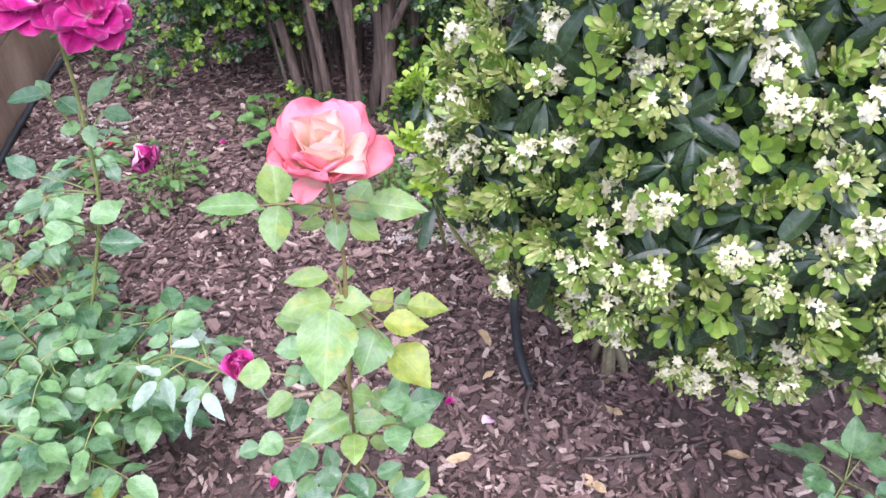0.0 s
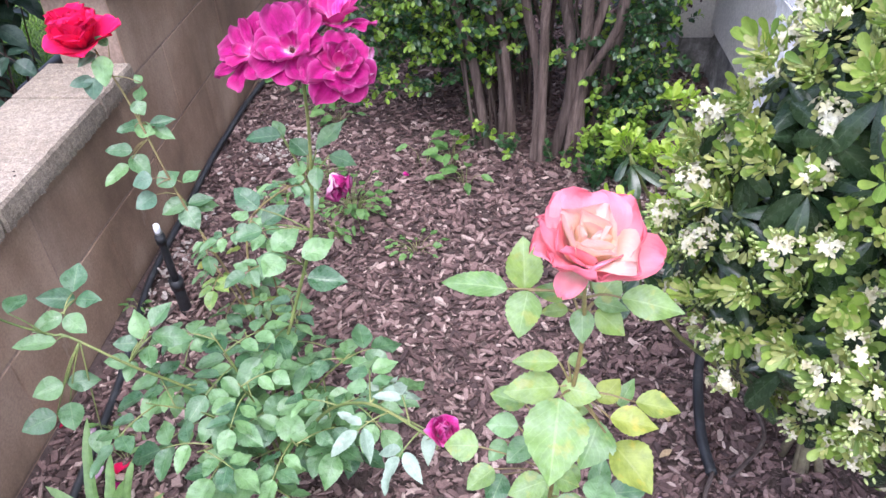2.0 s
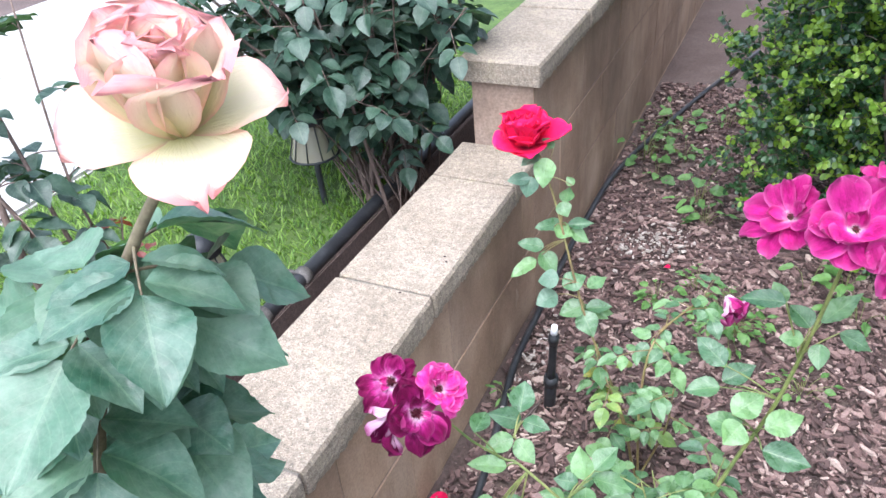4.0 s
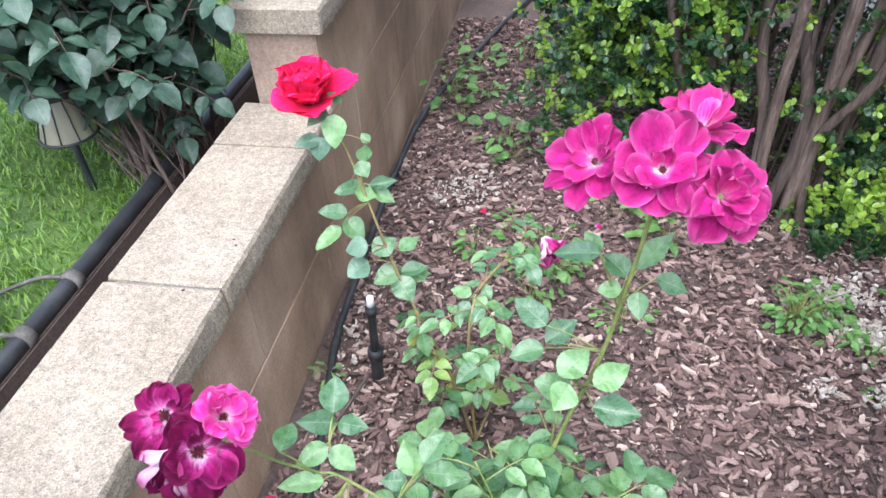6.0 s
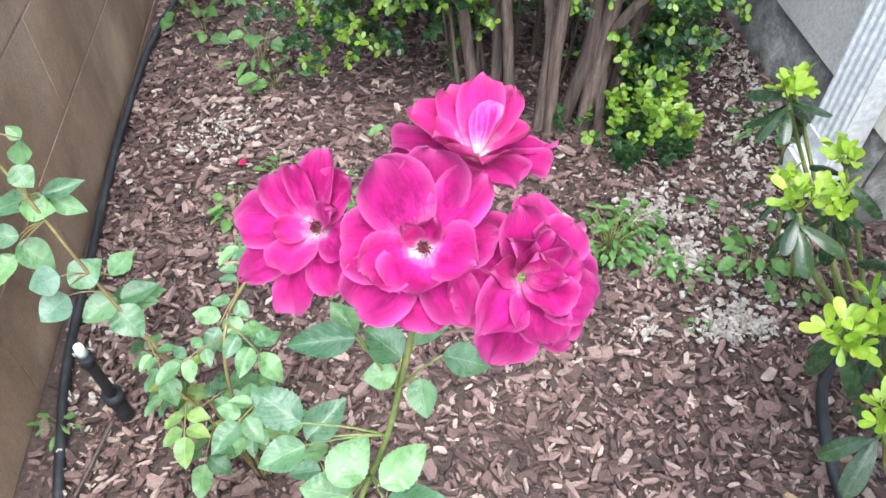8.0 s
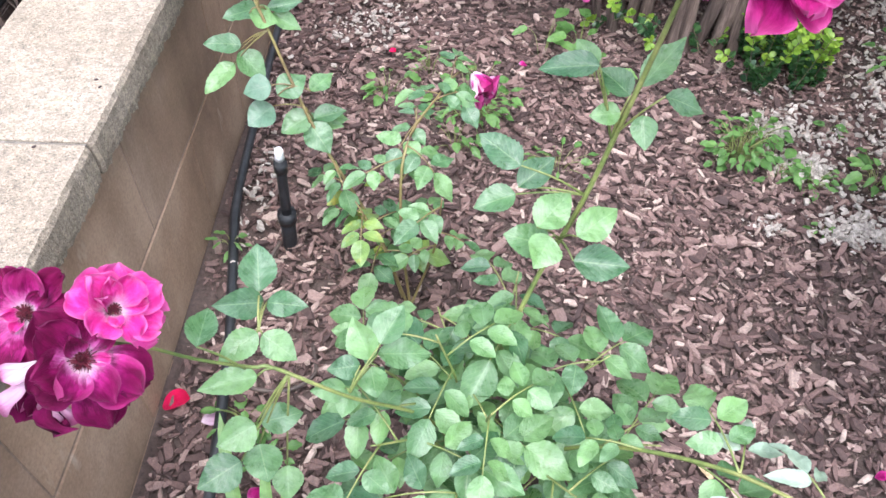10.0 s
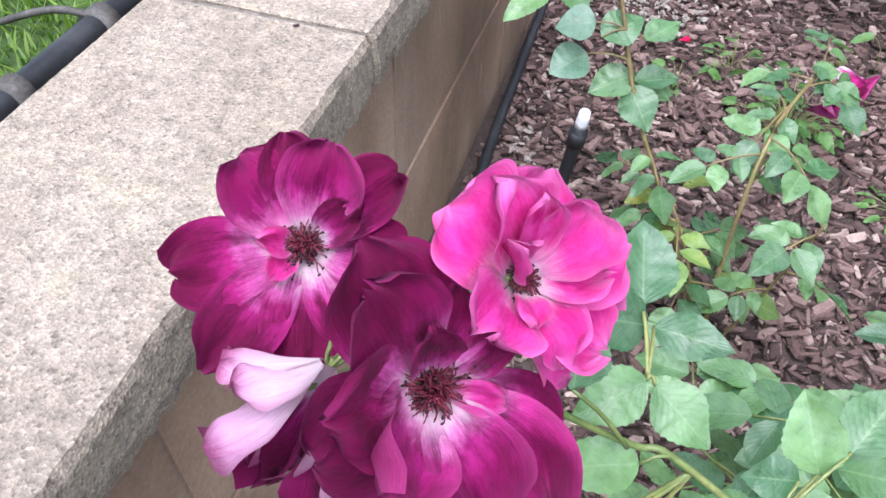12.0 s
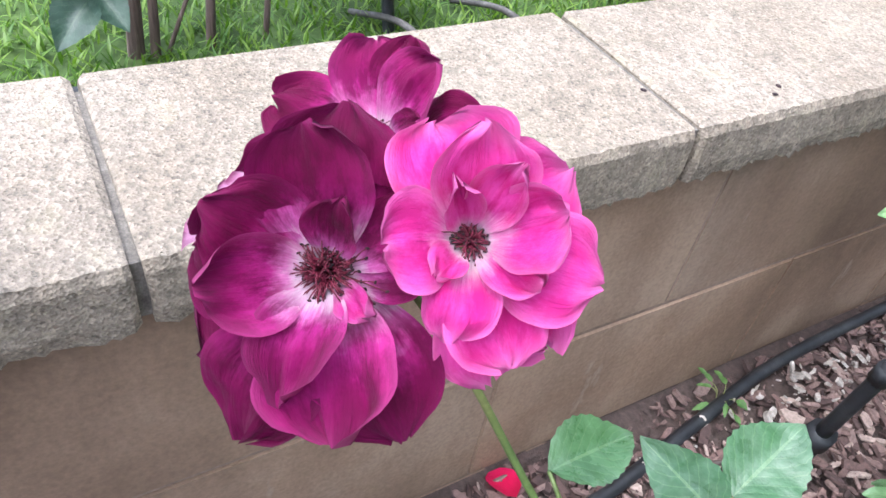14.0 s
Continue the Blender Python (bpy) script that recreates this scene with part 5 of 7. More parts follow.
def red_rose():
    rnd = random.Random(9)
    t = thing("rose_bush", (0.35, 0.515, 0.0), "thin rose bush with one red bloom and one withered", "rose bush", "roses in the bed")
    stems = bmesh.new()
    red = cane(stems, [(0.35, 0.515, -0.02), (0.30, 0.57, 0.12), (0.215, 0.63, 0.26), (0.175, 0.655, 0.36), (0.125, 0.69, 0.50), (0.085, 0.703, 0.60)], 0.003, 0.0018)
    wilt = cane(stems, [(0.353, 0.515, -0.02), (0.338, 0.545, 0.18), (0.345, 0.60, 0.29), (0.39, 0.73, 0.285), (0.42, 0.82, 0.262), (0.445, 0.868, 0.232)], 0.0026, 0.0014)
    side = cane(stems, [(0.35, 0.515, 0.0), (0.31, 0.53, 0.14), (0.27, 0.55, 0.22)], 0.0022, 0.0012)
    side2 = cane(stems, [(0.35, 0.515, 0.0), (0.39, 0.53, 0.14), (0.40, 0.50, 0.28)], 0.0022, 0.0012)
    prickles(stems, red, 12, rnd, 0.003)
    # leaflets along the red cane
    leaves_at(stems, t, ((0.105, 0.697, 0.55), (0.14, 0.68, 0.46)), (
        (MID, (0.099, 0.679, 0.602), (0.07, 0.655, 0.589), 0.97),
        (ROSE, (0.114, 0.674, 0.6), (0.114, 0.638, 0.56), 1.25),
        (MID, (0.082, 0.671, 0.554), (0.043, 0.654, 0.554), 1.06),
        (MID, (0.085, 0.672, 0.558), (0.081, 0.645, 0.531), 1.3),
        (ROSE, (0.122, 0.689, 0.614), (0.099, 0.692, 0.629), 1.09),
        (ROSE, (0.155, 0.703, 0.533), (0.141, 0.71, 0.547), 1.35),
        (ROSE, (0.142, 0.698, 0.497), (0.143, 0.719, 0.521), 1.5),
        (ROSE, (0.134, 0.694, 0.5), (0.153, 0.68, 0.478), 1.4),
        (ROSE, (0.137, 0.695, 0.45), (0.089, 0.674, 0.449), 1.0),
        (ROSE, (0.126, 0.679, 0.451), (0.164, 0.682, 0.437), 1.33),
        (ROSE, (0.146, 0.699, 0.446), (0.193, 0.722, 0.448), 0.73),
        (ROSE, (0.151, 0.701, 0.437), (0.191, 0.698, 0.416), 0.91)))
    leaves_at(stems, t, ((0.15, 0.672, 0.43), (0.15, 0.672, 0.43)), (
        (ROSE, (0.105, 0.681, 0.398), (0.055, 0.672, 0.41), 0.98),
        (ROSE, (0.1, 0.679, 0.388), (0.138, 0.66, 0.356), 1.18),
        (ROSE, (0.091, 0.675, 0.37), (0.051, 0.634, 0.349), 0.91)))
    leaves_at(stems, t, ((0.18, 0.652, 0.35), (0.19, 0.645, 0.32)), (
        (ROSE, (0.157, 0.637, 0.345), (0.195, 0.668, 0.36), 1.2),
        (ROSE, (0.202, 0.655, 0.34), (0.231, 0.684, 0.356), 1.2),
        (MID, (0.148, 0.644, 0.357), (0.11, 0.63, 0.357), 1.3),
        (MID, (0.145, 0.643, 0.32), (0.111, 0.614, 0.307), 1.36),
        (ROSE, (0.197, 0.653, 0.297), (0.155, 0.624, 0.286), 1.27),
        (ROSE, (0.2, 0.654, 0.289), (0.248, 0.676, 0.292), 0.97),
        (ROSE, (0.196, 0.641, 0.292), (0.229, 0.611, 0.26), 1.25)))
    leafy(stems, red, ROSE, t, rnd, 0.18, 0.5, 4, 0.06, 0.042, 0.2, 5, 20)
    leafy(stems, wilt, ROSE, t, rnd, 0.3, 0.75, 9, 0.06, 0.044, 0.1, 5, 60)
    leafy(stems, side, PALE, t, rnd, 0.4, 1.0, 3, 0.055, 0.042, 0.3, 5, 10)
    leafy(stems, side, ROSE, t, rnd, 0.3, 1.0, 4, 0.055, 0.044, 0.2, 5, 110)
    leafy(stems, side2, ROSE, t, rnd, 0.5, 1.0, 4, 0.05, 0.04, 0.4, 5, 200)
    for p in ((0.25, 0.585, 0.20), (0.29, 0.56, 0.10), (0.27, 0.60, 0.15), (0.31, 0.60, 0.22)):
        leaflet(YELLOW, Vector(p), (rnd.uniform(-1, 1), rnd.uniform(-1, 0.3), -0.2), (0, 0, 1), 0.034, t, rnd)
    part("stem", stems, M_STEM_RED, t, "thin reddish green canes")
    open_rose(t, (0.070, 0.700, 0.606), (-0.05, -0.3, 0.94), 0.122, M_RED, 71,
              [(5, 0.98, 1.1, 52, 74, 0.22, 0.16, 0.12), (6, 1.12, 1.15, 36, 42, 0.28, 0.18, 0.12), (6, 1.2, 1.1, 24, 26, 0.34, 0.18, 0.12), (5, 1.22, 0.95, 15, 15, 0.42, 0.14, 0.12), (5, 1.18, 0.75, 8, 8, 0.5, 0.1, 0.1), (3, 1.12, 0.5, 3, 3, 0.5, 0.05, 0.1)], 20, 0.0, "large full red rose", 1, 0.45)
    petal(t.children[-1], Vector((0.070, 0.700, 0.612)), facing((-0.05, -0.35, 0.92), (1, 0, 0)), 12, 0.078, 0.05, 58, 84, 1.0, 0.2, -0.1, 0.2, 0.004, -0.1, M_RED, 719, 10, 11)
    open_rose(t, (0.446, 0.872, 0.226), (0.45, -0.35, -0.6), 0.12, [M_FADED, M_MAGENTA, M_PURPLE], 77, [(6, 0.9, 0.6, 22, 48, 0.4, -0.1, 0.5), (5, 0.8, 0.5, 10, 30, 0.4, -0.1, 0.5)], 0, 0.0, "withered pink and white rose, hanging", 1)
    tagged(t, "thin rose bush with a red bloom and a withered one")
    return t


def coral_rose():
    rnd = random.Random(12)
    t = thing("rose_bush", (0.89, -0.02, 0.0), "rose bush with pale green leaves and one coral pink bloom", "rose bush", "roses in the bed")
    stems = bmesh.new()
    main = cane(stems, [(0.89, -0.02, -0.02), (0.885, -0.05, 0.25), (0.89, -0.08, 0.5), (0.90, -0.088, 0.66), (0.894, -0.100, 0.759)], 0.0030, 0.0017)
    prickles(stems, main, 8, rnd)
    # leaves from the bloom down
    leaves_at(stems, t, ((0.897, -0.09, 0.72), (0.897, -0.088, 0.69)), (
        (PALE, (0.834, -0.09, 0.729), (0.778, -0.08, 0.732), 0.67),
        (PALE, (0.849, -0.082, 0.721), (0.847, -0.05, 0.754), 1.03),
        (PALE, (0.851, -0.093, 0.73), (0.842, -0.122, 0.705), 1.14),
        (PALE, (0.886, -0.077, 0.71), (0.856, -0.07, 0.714), 0.93),
        (PALE, (0.887, -0.078, 0.696), (0.863, -0.078, 0.692), 0.83),
        (PALE, (0.913, -0.071, 0.703), (0.93, -0.056, 0.721), 1.4),
        (PALE, (0.927, -0.093, 0.724), (0.978, -0.104, 0.721), 0.81),
        (PALE, (0.908, -0.075, 0.703), (0.938, -0.081, 0.702), 0.85),
        (PALE, (0.91, -0.081, 0.698), (0.935, -0.097, 0.687), 1.25),
        (PALE, (0.897, -0.089, 0.708), (0.896, -0.112, 0.69), 1.16),
        (PALE, (0.89, -0.068, 0.705), (0.904, -0.062, 0.713), 1.42)))
    leaves_at(stems, t, ((0.896, -0.085, 0.6), (0.89, -0.075, 0.5)), (
        (PALE, (0.891, -0.078, 0.632), (0.909, -0.077, 0.634), 1.19),
        (PALE, (0.883, -0.077, 0.63), (0.84, -0.075, 0.627), 0.79),
        (PALE, (0.884, -0.087, 0.607), (0.832, -0.088, 0.602), 0.93),
        (PALE, (0.855, -0.063, 0.553), (0.82, -0.053, 0.557), 1.14),
        (PALE, (0.885, -0.087, 0.607), (0.922, -0.095, 0.606), 1.15),
        (YELLOW, (0.923, -0.083, 0.582), (0.944, -0.065, 0.596), 1.2),
        (PALE, (0.947, -0.066, 0.556), (0.962, -0.043, 0.574), 0.72),
        (YELLOW, (0.956, -0.087, 0.588), (0.998, -0.094, 0.588), 0.9),
        (YELLOW, (0.931, -0.104, 0.585), (0.975, -0.111, 0.584), 1.04),
        (YELLOW, (0.937, -0.105, 0.549), (0.973, -0.145, 0.535), 1.18),
        (PALE, (0.882, -0.112, 0.62), (0.872, -0.182, 0.594), 1.08),
        (PALE, (0.924, -0.093, 0.567), (0.906, -0.134, 0.548), 1.37)))
    leaves_at(stems, t, ((0.889, -0.07, 0.45), (0.887, -0.065, 0.4)), (
        (PALE, (0.899, -0.069, 0.558), (0.921, -0.07, 0.56), 1.4),
        (ROSE, (0.849, -0.072, 0.529), (0.816, -0.07, 0.528), 1.25),
        (PALE, (0.809, -0.077, 0.501), (0.772, -0.074, 0.5), 1.5),
        (ROSE, (0.837, -0.051, 0.477), (0.819, -0.07, 0.468), 1.13),
        (ROSE, (0.863, -0.064, 0.496), (0.837, -0.083, 0.487), 1.28),
        (PALE, (0.825, -0.069, 0.452), (0.796, -0.09, 0.445), 1.18),
        (ROSE, (0.835, -0.07, 0.444), (0.82, -0.106, 0.436), 1.14),
        (PALE, (0.879, -0.087, 0.46), (0.84, -0.101, 0.454), 1.08),
        (ROSE, (0.942, -0.085, 0.41), (0.944, -0.055, 0.423), 1.44),
        (PALE, (0.891, -0.078, 0.454), (0.915, -0.086, 0.452), 1.5)))
    leaves_at(stems, t, ((0.887, -0.06, 0.35), (0.887, -0.055, 0.28)), (
        (PALE, (0.885, -0.097, 0.437), (0.832, -0.118, 0.432), 0.92),
        (ROSE, (0.803, -0.065, 0.368), (0.772, -0.075, 0.365), 1.42),
        (ROSE, (0.77, -0.049, 0.337), (0.743, -0.055, 0.336), 1.35),
        (PALE, (0.889, -0.088, 0.414), (0.927, -0.09, 0.415), 1.16),
        (ROSE, (0.933, -0.085, 0.42), (0.941, -0.057, 0.433), 1.4),
        (ROSE, (0.945, -0.087, 0.4), (0.984, -0.072, 0.407), 1.16),
        (PALE, (0.954, -0.098, 0.385), (0.993, -0.098, 0.387), 1.15),
        (ROSE, (0.934, -0.105, 0.422), (0.938, -0.141, 0.419), 1.22),
        (PALE, (0.888, -0.098, 0.406), (0.886, -0.135, 0.404), 1.21),
        (ROSE, (0.83, -0.079, 0.363), (0.815, -0.118, 0.364), 1.07)))
    up = (0, -0.45, 0.9)
    for p, d, L, s, n, kind in (((0.886, -0.06, 0.32), (-0.35, -0.75, 0.1), 0.085, 0.05, 5, ROSE), ((0.886, -0.055, 0.30), (0.4, -0.7, 0.1), 0.09, 0.05, 5, ROSE), ((0.887, -0.065, 0.38), (0.65, 0.1, 0.2), 0.07, 0.046, 3, ROSE),
                                ((0.886, -0.05, 0.24), (-0.8, 0.2, 0.2), 0.08, 0.048, 5, ROSE), ((0.887, -0.045, 0.2), (0.75, -0.3, 0.2), 0.09, 0.046, 5, PALE), ((0.887, -0.04, 0.16), (0.0, -0.8, 0.2), 0.09, 0.046, 5, ROSE), ((0.887, -0.05, 0.27), (0.3, 0.75, 0.25), 0.08, 0.046, 5, PALE)):
        compound(stems, p, d, L, s, kind, t, rnd, n, 0.12, up)
    part("stem", stems, M_STEM_RED, t, "thin reddish prickly cane")
    bloom(t, (0.893, -0.102, 0.764), (0.04, -0.16, 0.98), (0.997, 0.063, -0.034), [
        (236, 84, 38, 24, 18, 0.25, 0.05, 0.2, M_CORAL), (347, 70, 58, 46, 12, 0.16, -0.1, 0.16, M_CORAL), (186, 62, 48, 40, 14, 0.2, 0.0, 0.2, M_CORAL), (318, 56, 46, 46, 12, 0.16, 0.06, 0.18, M_CORAL),
        (278, 50, 38, 46, 14, 0.16, 0.04, 0.18, M_CORAL), (215, 50, 42, 40, 12, 0.18, 0.04, 0.18, M_CORAL)]
        + [(118, 40, 58, 50, 6, 0.18, 0.1, 0.2, M_CORAL), (80, 38, 60, 62, 6, 0.16, 0.1, 0.2, M_CORAL), (44, 44, 58, 56, 8, 0.16, 0.1, 0.2, M_CORAL), (160, 44, 50, 46, 8, 0.2, 0.06, 0.2, M_CORAL), (15, 52, 52, 48, 8, 0.18, 0.06, 0.2, M_CORAL),
           (325, 44, 48, 48, 16, 0.24, 0.25, 0.14, M_CORAL_IN), (262, 40, 40, 46, 6, 0.3, 0.1, 0.14, M_CORAL), (210, 36, 42, 44, 4, 0.34, 0.05, 0.14, M_CORAL)]
        + [(60, 24, 46, 46, 2, 0.4, 0.1, 0.12, M_CORAL_IN), (150, 24, 47, 44, 2, 0.42, 0.1, 0.12, M_CORAL_IN), (300, 26, 42, 44, 4, 0.42, 0.14, 0.12, M_CORAL_IN), (230, 20, 43, 38, 2, 0.46, 0.1, 0.1, M_CORAL_IN), (20, 16, 42, 36, 2, 0.5, 0.1, 0.1, M_CORAL_IN),
           (110, 12, 42, 32, 2, 0.5, 0.1, 0.1, M_CORAL_IN), (250, 10, 40, 28, 2, 0.55, 0.06, 0.1, M_CORAL_IN), (0, 6, 39, 24, 1, 0.6, 0.04, 0.08, M_CORAL_IN)],
          27, "large coral pink rose with a cream heart", 0.0, 1, 1.3)
    return t


def cream_rose():
    rnd = random.Random(15)
    base = (0.07, -0.36, 0.0)
    t = thing("rose_bush", base, "dark-leaved rose bush with a cream rose edged pink", "rose bush", "roses in the bed")
    stems = bmesh.new()
    main = cane(stems, [(0.07, -0.36, -0.03), (0.06, -0.34, 0.35), (0.09, -0.31, 0.72), (0.12, -0.26, 0.92), (0.16, -0.24, 1.0), (0.196, -0.217, 1.058)], 0.006, 0.0032)
    arms = []
    for end in ((0.08, -0.20, 0.86), (0.07, -0.26, 0.78), (0.04, -0.20, 0.74), (0.10, -0.27, 0.88), (0.02, -0.30, 0.82),
                (0.0, -0.26, 0.74), (0.11, -0.33, 0.80), (0.03, -0.33, 0.68), (0.07, -0.22, 0.91)):
        e = Vector(end)
        foot = Vector((0.07 + rnd.uniform(-0.03, 0.03), -0.36 + rnd.uniform(-0.03, 0.03), -0.03))
        arms.append(cane(stems, [tuple(foot), tuple(foot.lerp(e, 0.55) + Vector((0, -0.02, 0.05))), end], 0.005, 0.002))
    leafy(stems, main, MID, t, rnd, 0.52, 0.84, 12, 0.05, 0.068, 0.0, 5, 40)
    for k, a in enumerate(arms):
        leafy(stems, a, MID, t, rnd, 0.62, 1.0, 6, 0.055, 0.07, 0.2, 5, 55 * k)
    part("stem", stems, M_CANE, t, "brown woody canes")
    c, turn = Vector((0.198, -0.216, 1.067)), axis_turn((0.2, -0.2, 0.93))
    core = flower_core(t, c, turn, 0.10, 1.4, "large cream rose edged with pink")
    k = 0
    for count, L, W, a0, a1, cup, roll, wave in ((4, 0.058, 0.062, 60, 96, 0.14, 0.2, 0.2), (4, 0.066, 0.070, 24, 30, 0.26, 0.2, 0.16), (4, 0.068, 0.066, 14, 16, 0.36, 0.22, 0.14), (4, 0.064, 0.054, 9, 7, 0.44, 0.16, 0.12), (4, 0.057, 0.040, 5, 3, 0.5, 0.08, 0.1), (3, 0.052, 0.026, 2, 2, 0.55, 0.0, 0.08)):
        for j in range(count):
            petal(core, c, turn, 360 * j / count + k * 41 + rnd.uniform(-10, 10), L * rnd.uniform(0.94, 1.06), W, a0 + rnd.uniform(-6, 6), a1 + rnd.uniform(-10, 10), 1.0, cup, roll * rnd.uniform(0.6, 1.4), wave, 0.005, 0.02, M_CREAM, 500 + k * 9 + j, 9, 10)
        k += 1
    return t


def bare_rose():
    rnd = random.Random(17)
    t = thing("rose_bush", (-0.51, 0.17, LAWN), "old rose bush with dark woody canes and few leaves", "rose bush", "roses behind the wall")
    stems = bmesh.new()
    for k, (x, y, r) in enumerate(((-0.505, 0.085, 0.010), (-0.50, 0.105, 0.006), (-0.505, 0.168, 0.006), (-0.51, 0.235, 0.004))):
        line = cane(stems, [(x, y, LAWN - 0.04), (x - 0.006, y + 0.008, 0.42), (x - 0.05, y + rnd.uniform(-0.02, 0.03), 0.66), (x - 0.16 + rnd.uniform(-0.05, 0.05), y + rnd.uniform(-0.08, 0.1), 0.95)], r, r * 0.4)
        prickles(stems, line, 10, rnd)
        leafy(stems, line, DARK, t, rnd, 0.5, 1.0, 6, 0.07, 0.06, 0.2, 5, 60 * k)
    shoot = cane(stems, [(-0.50, 0.12, LAWN), (-0.50, 0.19, 0.45), (-0.52, 0.26, 0.60)], 0.0026, 0.0015)
    leafy(stems, shoot, REDLEAF, t, rnd, 0.55, 1.0, 5, 0.055, 0.05, 0.2, 5, 0)
    compound(stems, (-0.50, 0.085, 0.38), (0.6, -0.7, 0.0), 0.05, 0.055, DARK, t, rnd, 3, 0.2)
    compound(stems, (-0.50, 0.085, 0.40), (0.2, -0.8, 0.2), 0.06, 0.05, DARK, t, rnd, 3, 0.2)
    part("stem", stems, M_BARK, t, "dark woody canes")
    return t


def hedge_rose():
    rnd = random.Random(19)
    base = (-0.40, 1.02, LAWN)
    t = thing("rose_bush", base, "dense dark green rose bush without blooms", "rose bush", "roses behind the wall")
    stems = bmesh.new()
    count = 0
    for k in range(100):
        w, q = rnd.uniform(0, 2 * math.pi), rnd.uniform(0.10, 0.50)
        e = Vector((base[0] - 0.15 + math.cos(w) * q * 0.95, base[1] + 0.02 + math.sin(w) * q * 0.8, rnd.uniform(0.54, 1.10)))
        e.x = min(e.x, -0.17) if e.y < 1.0 else min(e.x, -0.25)
        foot = Vector((base[0] + rnd.uniform(-0.1, 0.06), base[1] + rnd.uniform(-0.14, 0.14), LAWN - 0.04))
        line = cane(stems, [tuple(foot), tuple(foot.lerp(e, 0.5) + Vector((0, 0, 0.07))), tuple(e)], rnd.uniform(0.005, 0.008) if k % 6 == 0 else 0.0022, 0.0015)
        leafy(stems, line, DARK, t, rnd, 0.3 if k % 3 == 0 else 0.5, 1.0, 6, 0.08, 0.058, 0.1, 5, 50 * k)
    part("stem", stems, M_BARK, t, "dark woody canes")
    return t


purple_rose()
red_rose()
coral_rose()
cream_rose()
bare_rose()
hedge_rose()


def spare_leaves():
    """The leaflets past the first 300 of a plant, joined."""
    datas = [leaf_data(0.05, 0.05 * 0.74, 8, 1, 0.3, 0.2, 0.04, 0.44, 0.95, 0.02, s) for s in range(3)]
    slim = [leaf_data(0.05, 0.05 * 0.64, 10, 2, 0.3, 0.15, 0.04, 0.44, 0.95, 0.02, s) for s in range(3)]
    for (plant, dark), poses in SPARE.items():
        place_under(tagged(merged("foliage", datas if dark else slim, poses, M_LEAF_DARK_ALL if dark else M_LEAF_ALL), "", "", "", "stuff"), plant)


M_LEAF_DARK_ALL = leaf_mat("rose_leaves_dark", (0.012, 0.036, 0.024), (0.034, 0.078, 0.046), (0.10, 0.16, 0.09), 0.42, 0.2, 0.5, bloom=0.12, island=True)
spare_leaves()

# ---- flowering bush by the house ----
PIT_LEAVES = [leaf_data(L, 0.34 * L, 7, 2, -0.32, dr, 0, 0.66, 0.55, 0.01, s, 1.5) for s, (L, dr) in enumerate(((0.056, 0.36), (0.065, 0.28), (0.048, 0.46)))]
PIT_NEW = [leaf_data(L, W, 6, 1, 0.3, -0.1, 0, 0.7, 0.55, 0.0, s + 7, 1.5) for s, (L, W) in enumerate(((0.0150, 0.0058), (0.0195, 0.0088), (0.030, 0.0135)))]


